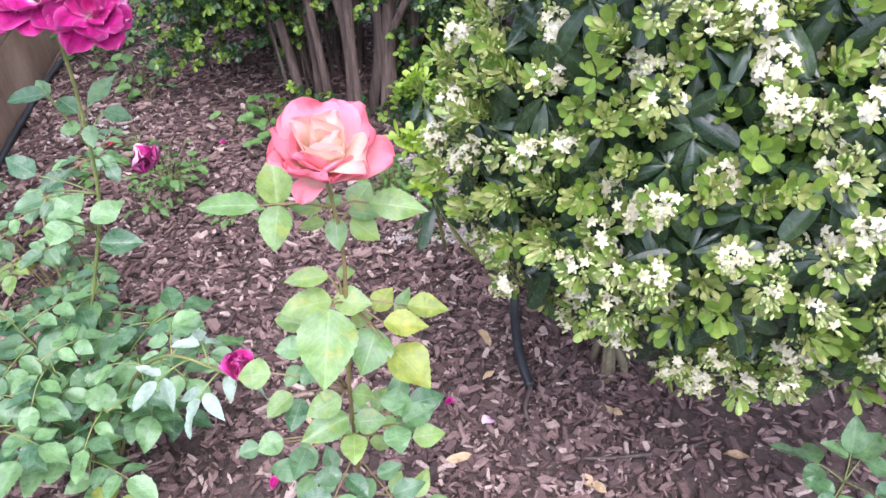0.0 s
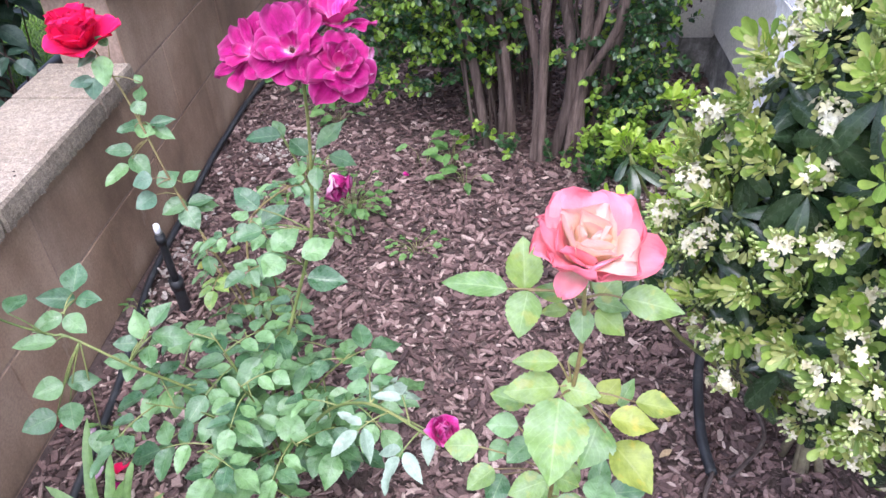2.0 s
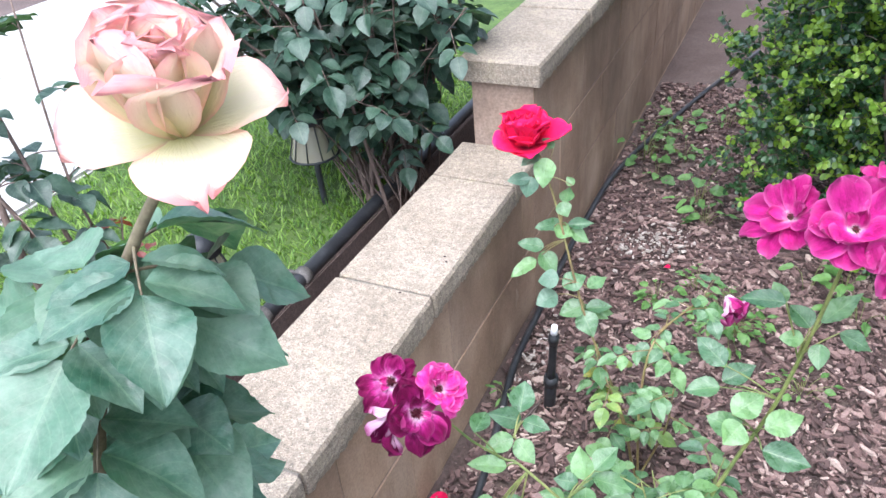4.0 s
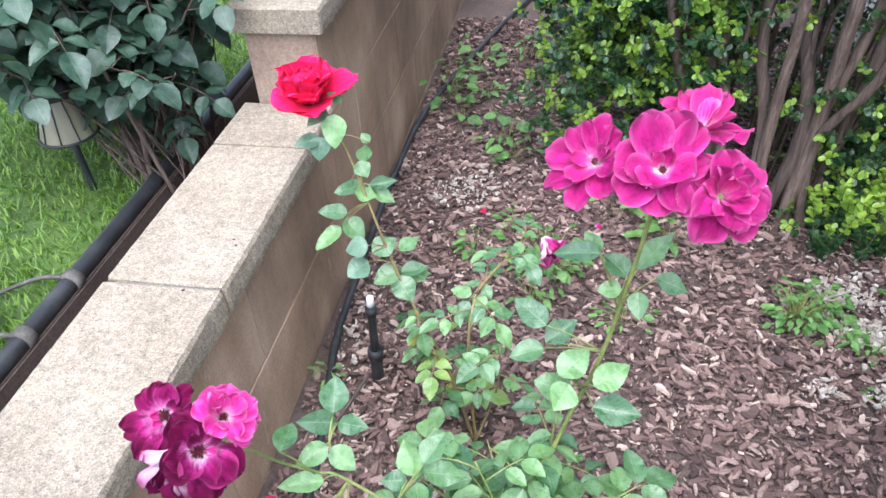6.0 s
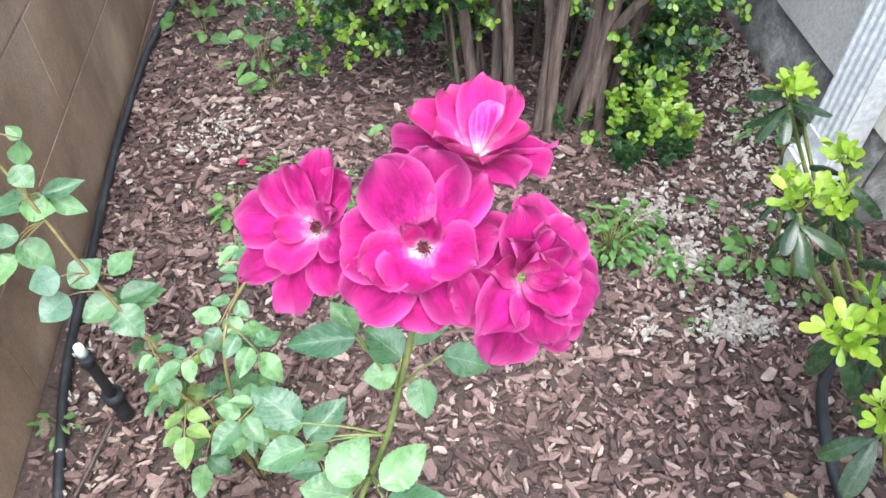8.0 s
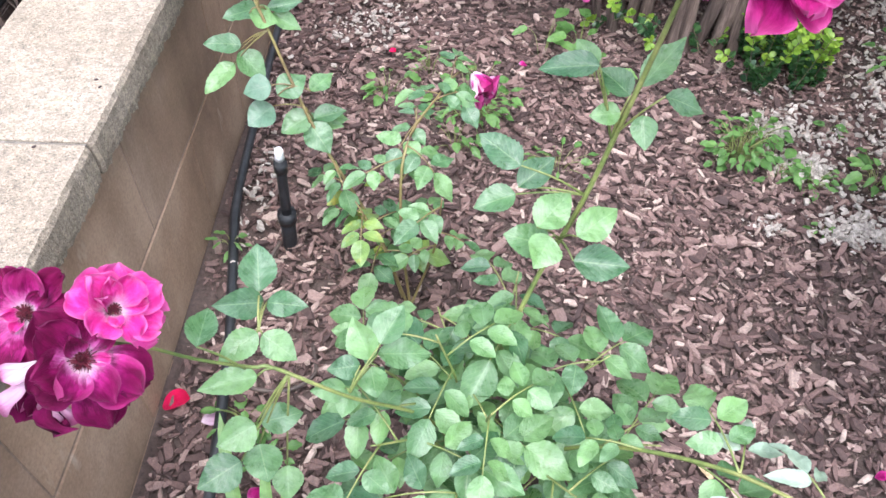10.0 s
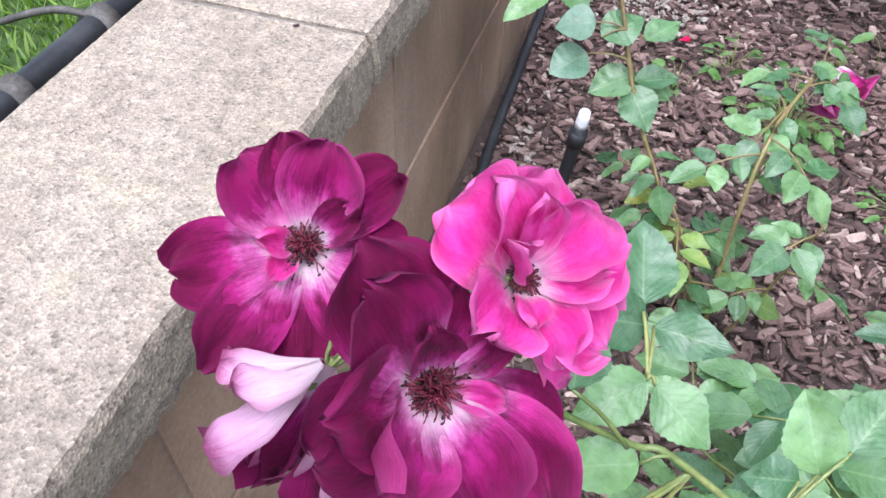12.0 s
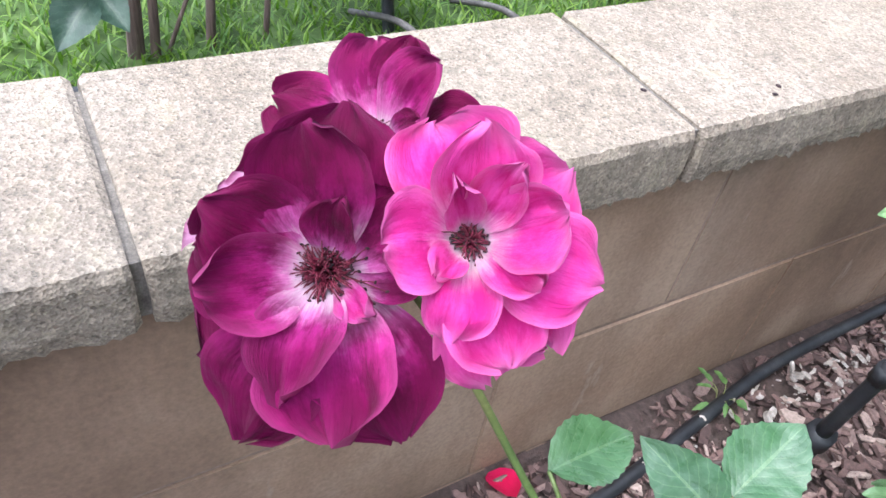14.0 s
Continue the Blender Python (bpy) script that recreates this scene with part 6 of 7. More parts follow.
def pittosporum():
    rnd = random.Random(23)
    centre, radii = Vector((1.60, 0.36, 0.52)), Vector((0.60, 0.52, 0.62))
    t = thing("mock_orange_bush", (1.40, 0.33, 0.0), "dense glossy mock orange bush with white flower clusters", "bush")
    for k in range(9):
        w = rnd.uniform(0, 2 * math.pi)
        e = centre + Vector((math.cos(w) * 0.28 - 0.1, math.sin(w) * 0.3, rnd.uniform(-0.1, 0.2)))
        e.x = min(e.x, 1.4)
        woody = bmesh.new()
        tube(woody, [(1.38 + rnd.uniform(-0.05, 0.04), 0.33 + rnd.uniform(-0.08, 0.08), -0.05), (1.36, 0.33, 0.2), tuple(e)], 0.009, 0.004, 8, 8, 0.1)
        part("branch", woody, M_CANE, t)
    near, rest, new_near, new_rest, shoots = [], [], [], [], []
    mats = {"old": [mesh_of("leaf", d, M_PIT) for d in PIT_LEAVES], "new": [mesh_of("leaf", d, M_PIT_NEW) for d in PIT_NEW]}
    twig = bmesh.new()
    flowers, budding, whorls, taken = [], [], [], {}
    tries = 0
    while len(whorls) < 2500 and tries < 140000:
        tries += 1
        d = Vector((rnd.gauss(0, 1), rnd.gauss(0, 1), rnd.gauss(0, 1))).normalized()
        if d.x > 0.75:
            continue
        lump = 1 + 0.13 * noise.noise(d * 2.9 + Vector((3, 1, 7)))
        depth = rnd.choice((1.04, 1.0, 1.0, 0.96, 0.9, 0.8))
        p = centre + Vector((d.x * radii.x, d.y * radii.y, d.z * radii.z)) * lump * depth
        floor_z = max(0.27, 0.34 - 0.75 * p.y) + max(0.0, 1.33 - p.x) * (0.8 if p.y < 0.3 else 0.5)
        roof_z = 2.0 if p.y < 0.40 else 0.66 - (p.y - 0.45) * 0.9 + (p.x - 1.1) * 0.3
        if p.z > roof_z:
            p.z = roof_z - rnd.uniform(0.0, 0.06)
        if p.z < floor_z or p.y > 0.93 or (p.y > 0.40 and (rnd.random() < 0.93 or p.x < 1.24)):
            continue
        if p.x < 0.98 + 0.42 * max(0.0, p.z - 0.6) + 0.16 * max(0.0, p.y) + 0.9 * max(0.0, p.y - 0.18):
            continue
        cell = tuple(int(math.floor(v / 0.038)) for v in p)
        if any((cell[0] + i, cell[1] + j, cell[2] + k) in taken and (p - taken[cell[0] + i, cell[1] + j, cell[2] + k]).length < 0.038 for i in (-1, 0, 1) for j in (-1, 0, 1) for k in (-1, 0, 1)):
            continue
        taken[cell] = p
        nrm = Vector((d.x / radii.x, d.y / radii.y, d.z / radii.z)).normalized()
        whorls.append((p, (nrm + Vector((0, 0, 0.4)) + Vector((rnd.uniform(-0.35, 0.35), rnd.uniform(-0.35, 0.35), rnd.uniform(-0.2, 0.3)))).normalized(), depth))
    # loose leafy shoots at the far end
    ends = ((1.05, 0.565, 0.465), (1.185, 0.85, 0.40), (1.02, 0.385, 0.46), (1.035, 0.30, 0.43), (1.15, 0.62, 0.40), (1.17, 0.50, 0.44), (1.22, 0.72, 0.38), (1.11, 0.43, 0.41),
            (1.10, 0.33, 0.47), (1.24, 0.92, 0.36), (1.13, 0.70, 0.36), (1.26, 0.60, 0.45))
    for end in ends:
        p = Vector(end)
        tube(twig, [(1.38, 0.2 + 0.6 * p.y, 0.02), tuple(p + Vector((0.08, 0.0, -0.14))), tuple(p)], 0.005, 0.0028, 6, 8)
        whorls.append((p, Vector((-0.3 + rnd.uniform(-0.2, 0.2), rnd.uniform(-0.3, 0.2), 1)).normalized(), 1.0))
    for number, (p, ax, depth) in enumerate(whorls):
        loose = number >= len(whorls) - len(ends)
        turn = axis_turn(ax, rnd.uniform(0, 360))
        tube(twig, [tuple(p - ax * 0.12), tuple(p - ax * 0.05), tuple(p)], 0.003, 0.002, 5, 4)
        front = p.x < 1.28 and p.y < 0.5 and p.z > 0.3
        for k in range(6 if loose else rnd.randint(7, 10) if p.y < 0.34 else 6):
            w = 2 * math.pi * (k * 0.381)
            way = turn @ Vector((math.cos(w), math.sin(w), rnd.uniform(-0.75, 0.05)))
            m = Matrix.Translation(p - ax * rnd.uniform(0.0, 0.03)) @ frame_from(way, ax).to_4x4() @ Matrix.Scale(rnd.uniform(0.75, 1.2), 4)
            (near if front else rest).append((rnd.randrange(3), m))
        if loose:
            for j in range(5):
                lean = turn @ Vector((math.cos(j * 1.26) * 0.55, math.sin(j * 1.26) * 0.55, 1.0)).normalized() if j else ax
                top = p + lean * rnd.uniform(0.026, 0.048)
                tube(twig, [tuple(p), tuple(top)], 0.0018, 0.0013, 5, 3)
                for k in range(rnd.randint(6, 8)):
                    w = 2 * math.pi * (k * 0.381 + 0.1 * j)
                    way = axis_turn(lean) @ Vector((math.cos(w), math.sin(w), rnd.uniform(0.3, 1.2)))
                    shoots.append((rnd.choice((0, 0, 1)), Matrix.Translation(top - lean * rnd.uniform(0.0, 0.014)) @ frame_from(way, lean).to_4x4() @ Matrix.Scale(rnd.uniform(0.75, 1.1), 4)))
            continue
        kindw = rnd.random()
        bloom = (0.36 if p.x < 1.5 and p.y < 0.3 else 0.12 if p.y < 0.3 else 0.0) * (1.0 if 0.36 < p.z < 0.95 else 0.4)
        fresh = bloom + (0.38 if p.z > 0.48 else 0.2) + 1.1 * max(0.0, p.x - 1.28) + 1.0 * max(0.0, p.z - 0.70) + (0.6 if p.y > 0.3 else 0)
        if depth < 0.85:
            continue
        if bloom < kindw < fresh:
            # leafy shoot
            fine = p.y < 0.40 and rnd.random() < (0.75 if p.x < 1.4 and p.z > 0.42 else 0.3)
            if fine and p.x < 1.45:
                budding.append((p + ax * 0.02, ax))
            for k in range(rnd.randint(34, 48) if fine else rnd.randint(12, 17)):
                w = 2 * math.pi * (k * 0.381 + 0.1)
                up = rnd.uniform(0.3, 2.0)
                way = turn @ Vector((math.cos(w), math.sin(w), up))
                m = Matrix.Translation(p + ax * rnd.uniform(0.010, 0.046) + way * rnd.uniform(0.0, 0.010)) @ frame_from(way, ax).to_4x4() @ Matrix.Scale(rnd.uniform(0.65, 1.15), 4)
                (new_near if front else new_rest).append((rnd.choice((0, 0, 1)) if fine else rnd.choice((1, 1, 2)), m))
        elif kindw <= bloom and p.z > 0.3:
            flowers.append((p + ax * 0.014, ax))
            for k in range(rnd.randint(22, 30)):
                w = 2 * math.pi * (k * 0.381 + 0.1)
                way = turn @ Vector((math.cos(w), math.sin(w), rnd.uniform(0.0, 1.0)))
                m = Matrix.Translation(p + ax * rnd.uniform(0.004, 0.02) + way * 0.008) @ frame_from(way, ax).to_4x4() @ Matrix.Scale(rnd.uniform(0.8, 1.15), 4)
                (new_near if front else new_rest).append((rnd.choice((0, 0, 1)), m))
    rnd.shuffle(near)
    rnd.shuffle(new_near)
    for k, m in near[:300]:
        shared("leaf", mats["old"][k], m, t)
    for k, m in new_near[:120]:
        shared("leaf", mats["new"][k], m, t, "")
    ob = merged("foliage", PIT_LEAVES, near[300:] + rest, M_PIT_ALL)
    place_under(tagged(ob, "dark glossy leaves", "", "", "stuff"), t)
    lime = [q for q in new_near[120:] + new_rest if q[0] == 0]
    place_under(tagged(merged("fine_foliage", PIT_NEW, lime, M_PIT_LIME), "pale lime leaflets round the buds", "", "", "stuff"), t)
    ob = merged("young_foliage", PIT_NEW, [q for q in new_near[120:] + new_rest if q[0]], M_PIT_NEW_ALL)
    place_under(tagged(ob, "bright green young leaves", "", "", "stuff"), t)
    tagged(part("twig", twig, M_STEM, t), "", "", "", "stuff")
    place_under(tagged(merged("shoot_foliage", PIT_NEW[1:], shoots, M_PIT_SHOOT), "bright lime green young leaves", "", "", "stuff"), t)
    # five-petalled florets in domed clusters
    pet = leaf_data(0.0066, 0.0040, 3, 1, 0.2, 0.35, 0, 0.6, 0.6, 0.0, 3)
    bud_vs = [(0.0017 * math.cos(a) * q, 0.0017 * math.sin(a) * q, z) for q, z in ((0.4, 0.0), (1.0, 0.003), (0.5, 0.0062)) for a in [2 * math.pi * i / 5 for i in range(5)]]
    bud_fs = [(r * 5 + i, r * 5 + (i + 1) % 5, (r + 1) * 5 + (i + 1) % 5, (r + 1) * 5 + i) for r in range(2) for i in range(5)] + [(10, 11, 12, 13, 14)]
    all_buds = []
    for i, (p, ax) in enumerate(flowers + budding):
        turn = axis_turn(ax)
        open_share = rnd.choice((0.12, 0.25, 0.4, 0.6)) if i < len(flowers) else rnd.choice((0.0, 0.0, 0.0, 0.08))
        poses, bposes = [], []
        for k in range(rnd.randint(24, 38) if i < len(flowers) else rnd.randint(14, 22)):
            d = turn @ Vector((rnd.gauss(0, 0.6), rnd.gauss(0, 0.6), 1)).normalized()
            c = p + d * (rnd.uniform(0.014, 0.032) if i < len(flowers) else rnd.uniform(0.008, 0.022))
            ft = axis_turn(d + Vector((rnd.uniform(-0.4, 0.4), rnd.uniform(-0.4, 0.4), 0)), rnd.uniform(0, 72))
            if rnd.random() < open_share:
                for j in range(5):
                    w = 2 * math.pi * j / 5
                    poses.append((0, Matrix.Translation(c) @ frame_from(ft @ Vector((math.cos(w), math.sin(w), 0.35)), ft @ Vector((0, 0, 1))).to_4x4() @ Matrix.Scale(rnd.uniform(0.9, 1.2), 4)))
            else:
                bposes.append((0, Matrix.Translation(c) @ ft.to_4x4() @ Matrix.Scale(rnd.uniform(0.9, 1.4), 4)))
        if poses:
            ob = merged("flower_head", [pet], poses, M_CREAMFL)
            place_under(tagged(ob, "white and cream flower cluster"), t)
        all_buds.extend(bposes)
    place_under(tagged(merged("bud", [(bud_vs, bud_fs, None)], all_buds, M_FLBUD), "pale green flower buds", "", "", "stuff"), t)
    return t


pittosporum()

# ---- tall shrub with many stems ----
BOX_LEAVES = [leaf_data(0.0165, 0.0105, 5, 1, 0.2, 0.1, 0, 0.62, 0.55, 0.0, s, 1.5) for s in range(3)]


def shrub():
    rnd = random.Random(29)
    t = thing("privet_shrub", (0.95, 1.42, 0.0), "tall many-stemmed shrub with small bright green leaves", "shrub")
    for k in range(44):
        bx, by = 0.95 + rnd.uniform(-0.19, 0.15), 1.45 + rnd.uniform(-0.1, 0.25)
        if k < 10:
            bx, by = (0.80, 0.845, 0.875, 0.93, 0.955, 0.985, 1.02, 1.045, 1.07, 1.09)[k], (1.36, 1.40, 1.37, 1.31, 1.29, 1.33, 1.29, 1.32, 1.28, 1.33)[k]
        h = rnd.uniform(1.2, 1.7)
        ex = bx + (bx - 0.96) * 1.3 + rnd.uniform(-0.1, 0.1)
        ey = by + (by - 1.45) * 0.5 + rnd.uniform(-0.1, 0.1)
        bm = bmesh.new()
        r = rnd.uniform(0.0125, 0.019) if k < 10 else rnd.uniform(0.003, 0.009)
        tube(bm, [(bx, by, -0.04), (bx + (ex - bx) * 0.15 + rnd.uniform(-0.03, 0.03), by + rnd.uniform(-0.02, 0.02), h * 0.16), (bx + (ex - bx) * 0.3 + rnd.uniform(-0.045, 0.045), by + (ey - by) * 0.3 + rnd.uniform(-0.035, 0.035), h * 0.33), (bx + (ex - bx) * 0.65, by + (ey - by) * 0.65, h * 0.66), (ex, ey, h)], r, r * 0.6, 8, 22, 0.3)
        part("trunk", bm, M_BARK, t)
    # a dark leaning limb towards the house
    bm = bmesh.new()
    limb = tube(bm, [(1.06, 1.34, 0.0), (1.13, 1.38, 0.17), (1.28, 1.46, 0.34), (1.42, 1.5, 0.47), (1.62, 1.5, 0.56)], 0.012, 0.003, 7, 16, 0.2)
    part("limb", bm, M_BARK, t, "thin leaning grey limb")
    seeds = bmesh.new()
    for i in range(7, 17):
        for k in range(9):
            c = limb[i].lerp(limb[min(i + 1, 16)], rnd.random()) + Vector((rnd.uniform(-0.03, 0.03), rnd.uniform(-0.03, 0.03), rnd.uniform(-0.035, 0.02)))
            tube(seeds, [tuple(limb[i]), tuple(c)], 0.0006, 0.0005, 4, 2)
            blob(seeds, c, (0.0035, 0.0035, 0.006))
    tagged(part("seed_head", seeds, M_ANTHER, t, "dark dry seed heads"), "", "", "", "stuff")
    old, young, twig = [], [], bmesh.new()

    def sprig(p, d, length, fresh):
        d = Vector(d).normalized()
        tube(twig, [tuple(p), tuple(p + d * length * 0.5 + Vector((0, 0, 0.004))), tuple(p + d * length)], 0.0014, 0.0007, 4, 3)
        n = max(6, int(length / 0.0062))
        for i in range(n):
            s = (i + 1) / n
            for sg in (-1, 1):
                w = rnd.uniform(0, 2 * math.pi)
                side = d.cross(Vector((math.cos(w), math.sin(w), 0.4))).normalized() * sg
                way = d * rnd.uniform(0.2, 0.8) + side
                upv = Vector((rnd.uniform(-0.5, 0.5), rnd.uniform(-0.7, 0.2), 1))
                m = Matrix.Translation(p + d * length * s) @ frame_from(way, upv).to_4x4() @ Matrix.Scale(rnd.uniform(0.75, 1.3), 4)
                (young if s > 1 - fresh else old).append((rnd.randrange(3), m))

    def clump(c, spread, count, fresh):
        for k in range(count):
            p = Vector(c) + Vector((rnd.gauss(0, spread), rnd.gauss(0, spread), rnd.gauss(0, spread)))
            if p.x < 0.02:
                continue
            d = Vector((rnd.uniform(-1, 1), rnd.uniform(-1, 0.6), rnd.uniform(-0.2, 1)))
            sprig(p, d, rnd.uniform(0.04, 0.09), fresh if rnd.random() < 0.72 else 0.0)

    # hanging mass on the wall side, thin veil before the stems, crown above
    for k in range(150):
        clump((rnd.uniform(0.42, 0.80), rnd.uniform(1.42, 1.85), 0.14 + rnd.uniform(0.05, 1.0)), 0.055, 11, 0.45)
    for k in range(30):
        clump((rnd.uniform(0.56, 0.82), rnd.uniform(1.28, 1.42), rnd.uniform(0.34, 1.1)), 0.045, 8, 0.5)
    for k in range(40):
        clump((rnd.uniform(0.70, 1.25), rnd.uniform(1.25, 1.45), rnd.uniform(0.50, 1.15)), 0.05, 9, 0.5)
    for k in range(90):
        clump((rnd.uniform(0.6, 1.35), rnd.uniform(1.55, 1.95), rnd.uniform(0.1, 1.5)), 0.07, 11, 0.25)
    for k in range(26):
        clump((rnd.uniform(1.12, 1.25), rnd.uniform(1.28, 1.5), rnd.uniform(0.05, 0.42)), 0.035, 9, 0.18)
    # low shoots that stand up by the foot of the stems
    for k in range(26):
        p = Vector((rnd.uniform(1.06, 1.24), rnd.uniform(1.14, 1.3), bed_height(1.15, 1.2) + 0.01))
        sprig(p, (rnd.uniform(-0.25, 0.25), rnd.uniform(-0.3, 0.1), 1), rnd.uniform(0.08, 0.20), 0.4)
    for c in ((0.79, 1.33, 0.06), (0.86, 1.3, 0.05), (1.0, 1.26, 0.04), (1.08, 1.22, 0.05), (1.15, 1.25, 0.08), (0.94, 1.30, 0.3), (1.03, 1.27, 0.33), (0.84, 1.32, 0.42)):
        clump(c, 0.02, 3, 0.5)
    # unseen crown added over the bed to shade the mulch by the stems
    for k in range(150):
        clump((rnd.uniform(0.3, 1.36), rnd.uniform(1.0, 1.9), rnd.uniform(1.0, 1.6)), 0.07, 14, 0.25)
    for i in range(2, 15):
        clump(tuple(limb[i]), 0.02, 1, 0.3)
    ob = merged("foliage", BOX_LEAVES, old, M_BOX)
    place_under(tagged(ob, "small dark green leaves", "", "", "stuff"), t)
    ob = merged("young_foliage", BOX_LEAVES, young, M_BOX_NEW)
    place_under(tagged(ob, "small yellow-green young leaves", "", "", "stuff"), t)
    tagged(part("twig", twig, M_CANE, t), "", "", "", "stuff")
    return t


shrub()

# ---- weeds, strap leaves, fallen leaves ----
ROUND_LEAF = [leaf_data(0.034, 0.03 * w, 8, 2, 0.25, 0.25, 0.1, 0.42, 0.95, 0.05, s) for s, w in enumerate((0.8, 0.55, 0.4))]


def weed(at, radius, height, count, size, label, seed):
    rnd = random.Random(seed)
    x, y = at
    z = bed_height(x, y)
    t = thing("weed", (x, y, z), label, "weed", "weeds in the bed")
    bm = bmesh.new()
    poses = []
    for k in range(count):
        w, q = rnd.uniform(0, 2 * math.pi), math.sqrt(rnd.random()) * radius
        e = Vector((x + math.cos(w) * q, y + math.sin(w) * q, z + height * rnd.uniform(0.25, 1.0)))
        tube(bm, [(x + math.cos(w) * q * 0.2, y + math.sin(w) * q * 0.2, z - 0.005), tuple(Vector((x, y, z)).lerp(e, 0.5) + Vector((0, 0, height * 0.15))), tuple(e)], 0.0009, 0.0006, 4, 4)
        m = Matrix.Translation(e) @ frame_from((math.cos(w), math.sin(w), rnd.uniform(-0.3, 0.3)), (rnd.uniform(-0.3, 0.3), rnd.uniform(-0.5, 0.1), 1)).to_4x4() @ Matrix.Scale(size / 0.03 * rnd.uniform(0.6, 1.2), 4)
        poses.append((rnd.randrange(3), m))
    place_under(tagged(merged("foliage", ROUND_LEAF, poses, M_WEED), "", "", "", "stuff"), t)
    tagged(part("stalk", bm, M_STEM, t), "", "", "", "stuff")


for i, (wx, wy, wr, wh, wc, ws) in enumerate((
        (0.62, 1.26, 0.05, 0.10, 5, 0.055), (0.74, 1.17, 0.07, 0.06, 9, 0.05), (0.70, 1.25, 0.05, 0.12, 6, 0.04), (0.63, 0.88, 0.06, 0.03, 16, 0.022), (0.45, 1.02, 0.09, 0.09, 60, 0.024),
        (0.42, 0.92, 0.05, 0.06, 14, 0.022), (0.07, 1.88, 0.09, 0.12, 18, 0.04), (0.14, 1.74, 0.05, 0.05, 5, 0.04), (0.29, 1.60, 0.07, 0.12, 13, 0.045), (0.33, 1.50, 0.05, 0.06, 8, 0.04),
        (0.20, 1.90, 0.07, 0.06, 18, 0.025), (0.12, 2.1, 0.12, 0.1, 16, 0.04), (0.36, 1.17, 0.05, 0.06, 12, 0.025), (0.27, 1.10, 0.05, 0.05, 12, 0.025), (1.0, 0.93, 0.07, 0.07, 70, 0.022), (1.05, 0.99, 0.06, 0.05, 40, 0.02),
        (1.07, 0.88, 0.04, 0.05, 9, 0.036), (1.13, 0.86, 0.05, 0.04, 36, 0.018), (1.12, 0.735, 0.025, 0.02, 10, 0.014), (1.22, 1.03, 0.02, 0.03, 3, 0.032), (1.27, 0.87, 0.07, 0.06, 20, 0.03), (1.34, 0.82, 0.07, 0.06, 18, 0.03),
        (0.03, 0.63, 0.03, 0.05, 7, 0.024), (0.12, 0.30, 0.05, 0.04, 12, 0.022), (0.16, 0.235, 0.04, 0.04, 9, 0.022), (0.30, 2.2, 0.1, 0.1, 12, 0.04), (1.42, 1.2, 0.08, 0.06, 14, 0.025))):
    weed((wx, wy), wr, wh, wc, ws, "small green broad-leaved weed growing in mulch", 100 + i)


def sapling():
    rnd = random.Random(36)
    t = thing("rose_sapling", (1.60, -0.08, 0.0), "low rose shoot with a few green leaves", "rose shoot")
    stems = bmesh.new()
    line = cane(stems, [(1.60, -0.08, -0.02), (1.60, -0.09, 0.06), (1.59, -0.09, 0.13)], 0.003, 0.0015)
    for d in ((-0.6, 0.4, 0.5), (0.6, 0.4, 0.4), (0.3, -0.6, 0.4), (-0.5, -0.4, 0.4), (0.1, 0.3, 0.9)):
        compound(stems, line[-1], d, 0.06, 0.055, ROSE, t, rnd, 3, 0.2)
    part("stem", stems, M_STEM, t)


sapling()


def strap_plant():
    rnd = random.Random(33)
    t = thing("lily_clump", (0.16, 0.12, 0.0), "clump of pale green strap-shaped lily leaves", "lily")
    for k in range(7):
        w = rnd.uniform(-0.3, 3.4)
        L = rnd.uniform(0.12, 0.2)
        lean = rnd.uniform(0.25, 0.75)
        p = Vector((0.19 + rnd.uniform(-0.07, 0.05), 0.10 + rnd.uniform(-0.05, 0.05), -0.01))
        d = Vector((math.cos(w) * lean, math.sin(w) * lean * 0.6, 1)).normalized()
        me = mesh_of("leaf", leaf_data(L, 0.02, 10, 1, 0.35, rnd.uniform(0.15, 0.5), 0, 0.35, 0.45, 0.0, k), M_STRAP)
        shared("leaf", me, Matrix.Translation(p) @ frame_from(d, (-d.x, -d.y - 0.3, 0.4)).to_4x4(), t)


strap_plant()


def litter(name, at, size, material, label, category, seed, ratio=0.35, curl=0.1):
    rnd = random.Random(seed)
    x, y = at
    me = mesh_of(name, leaf_data(size, size * ratio, 8, 1, 0.4, curl, 0, 0.5, 0.9, 0.05, seed), material)
    ob = new(name, me)
    ob.matrix_basis = Matrix.Translation((x, y, bed_height(x, y) + 0.017)) @ pose(0, 0, 0, rnd.uniform(-6, 6), rnd.uniform(-14, 14), rnd.uniform(0, 360))
    return tagged(ob, label, category)


M_DRY = rough_mat("dry_leaf", (0.26, 0.17, 0.09), (0.42, 0.30, 0.17), (0.55, 0.42, 0.26), 40.0, 6.0, 0.8, 0.4, 0.0008)
for i, (lx, ly, ls) in enumerate(((1.15, 0.36, 0.055), (1.02, 0.17, 0.045), (1.07, 0.12, 0.05), (1.36, 0.17, 0.05), (1.12, 0.28, 0.035), (0.80, 0.22, 0.03), (0.24, 0.17, 0.045), (0.30, 0.06, 0.04), (1.5, 0.06, 0.05), (1.28, 0.02, 0.06), (1.62, 0.05, 0.05), (1.42, -0.08, 0.05))):
    litter("dry_leaf", (lx, ly), ls, M_DRY, "curled dry tan leaf lying on mulch", "fallen leaf", 40 + i)
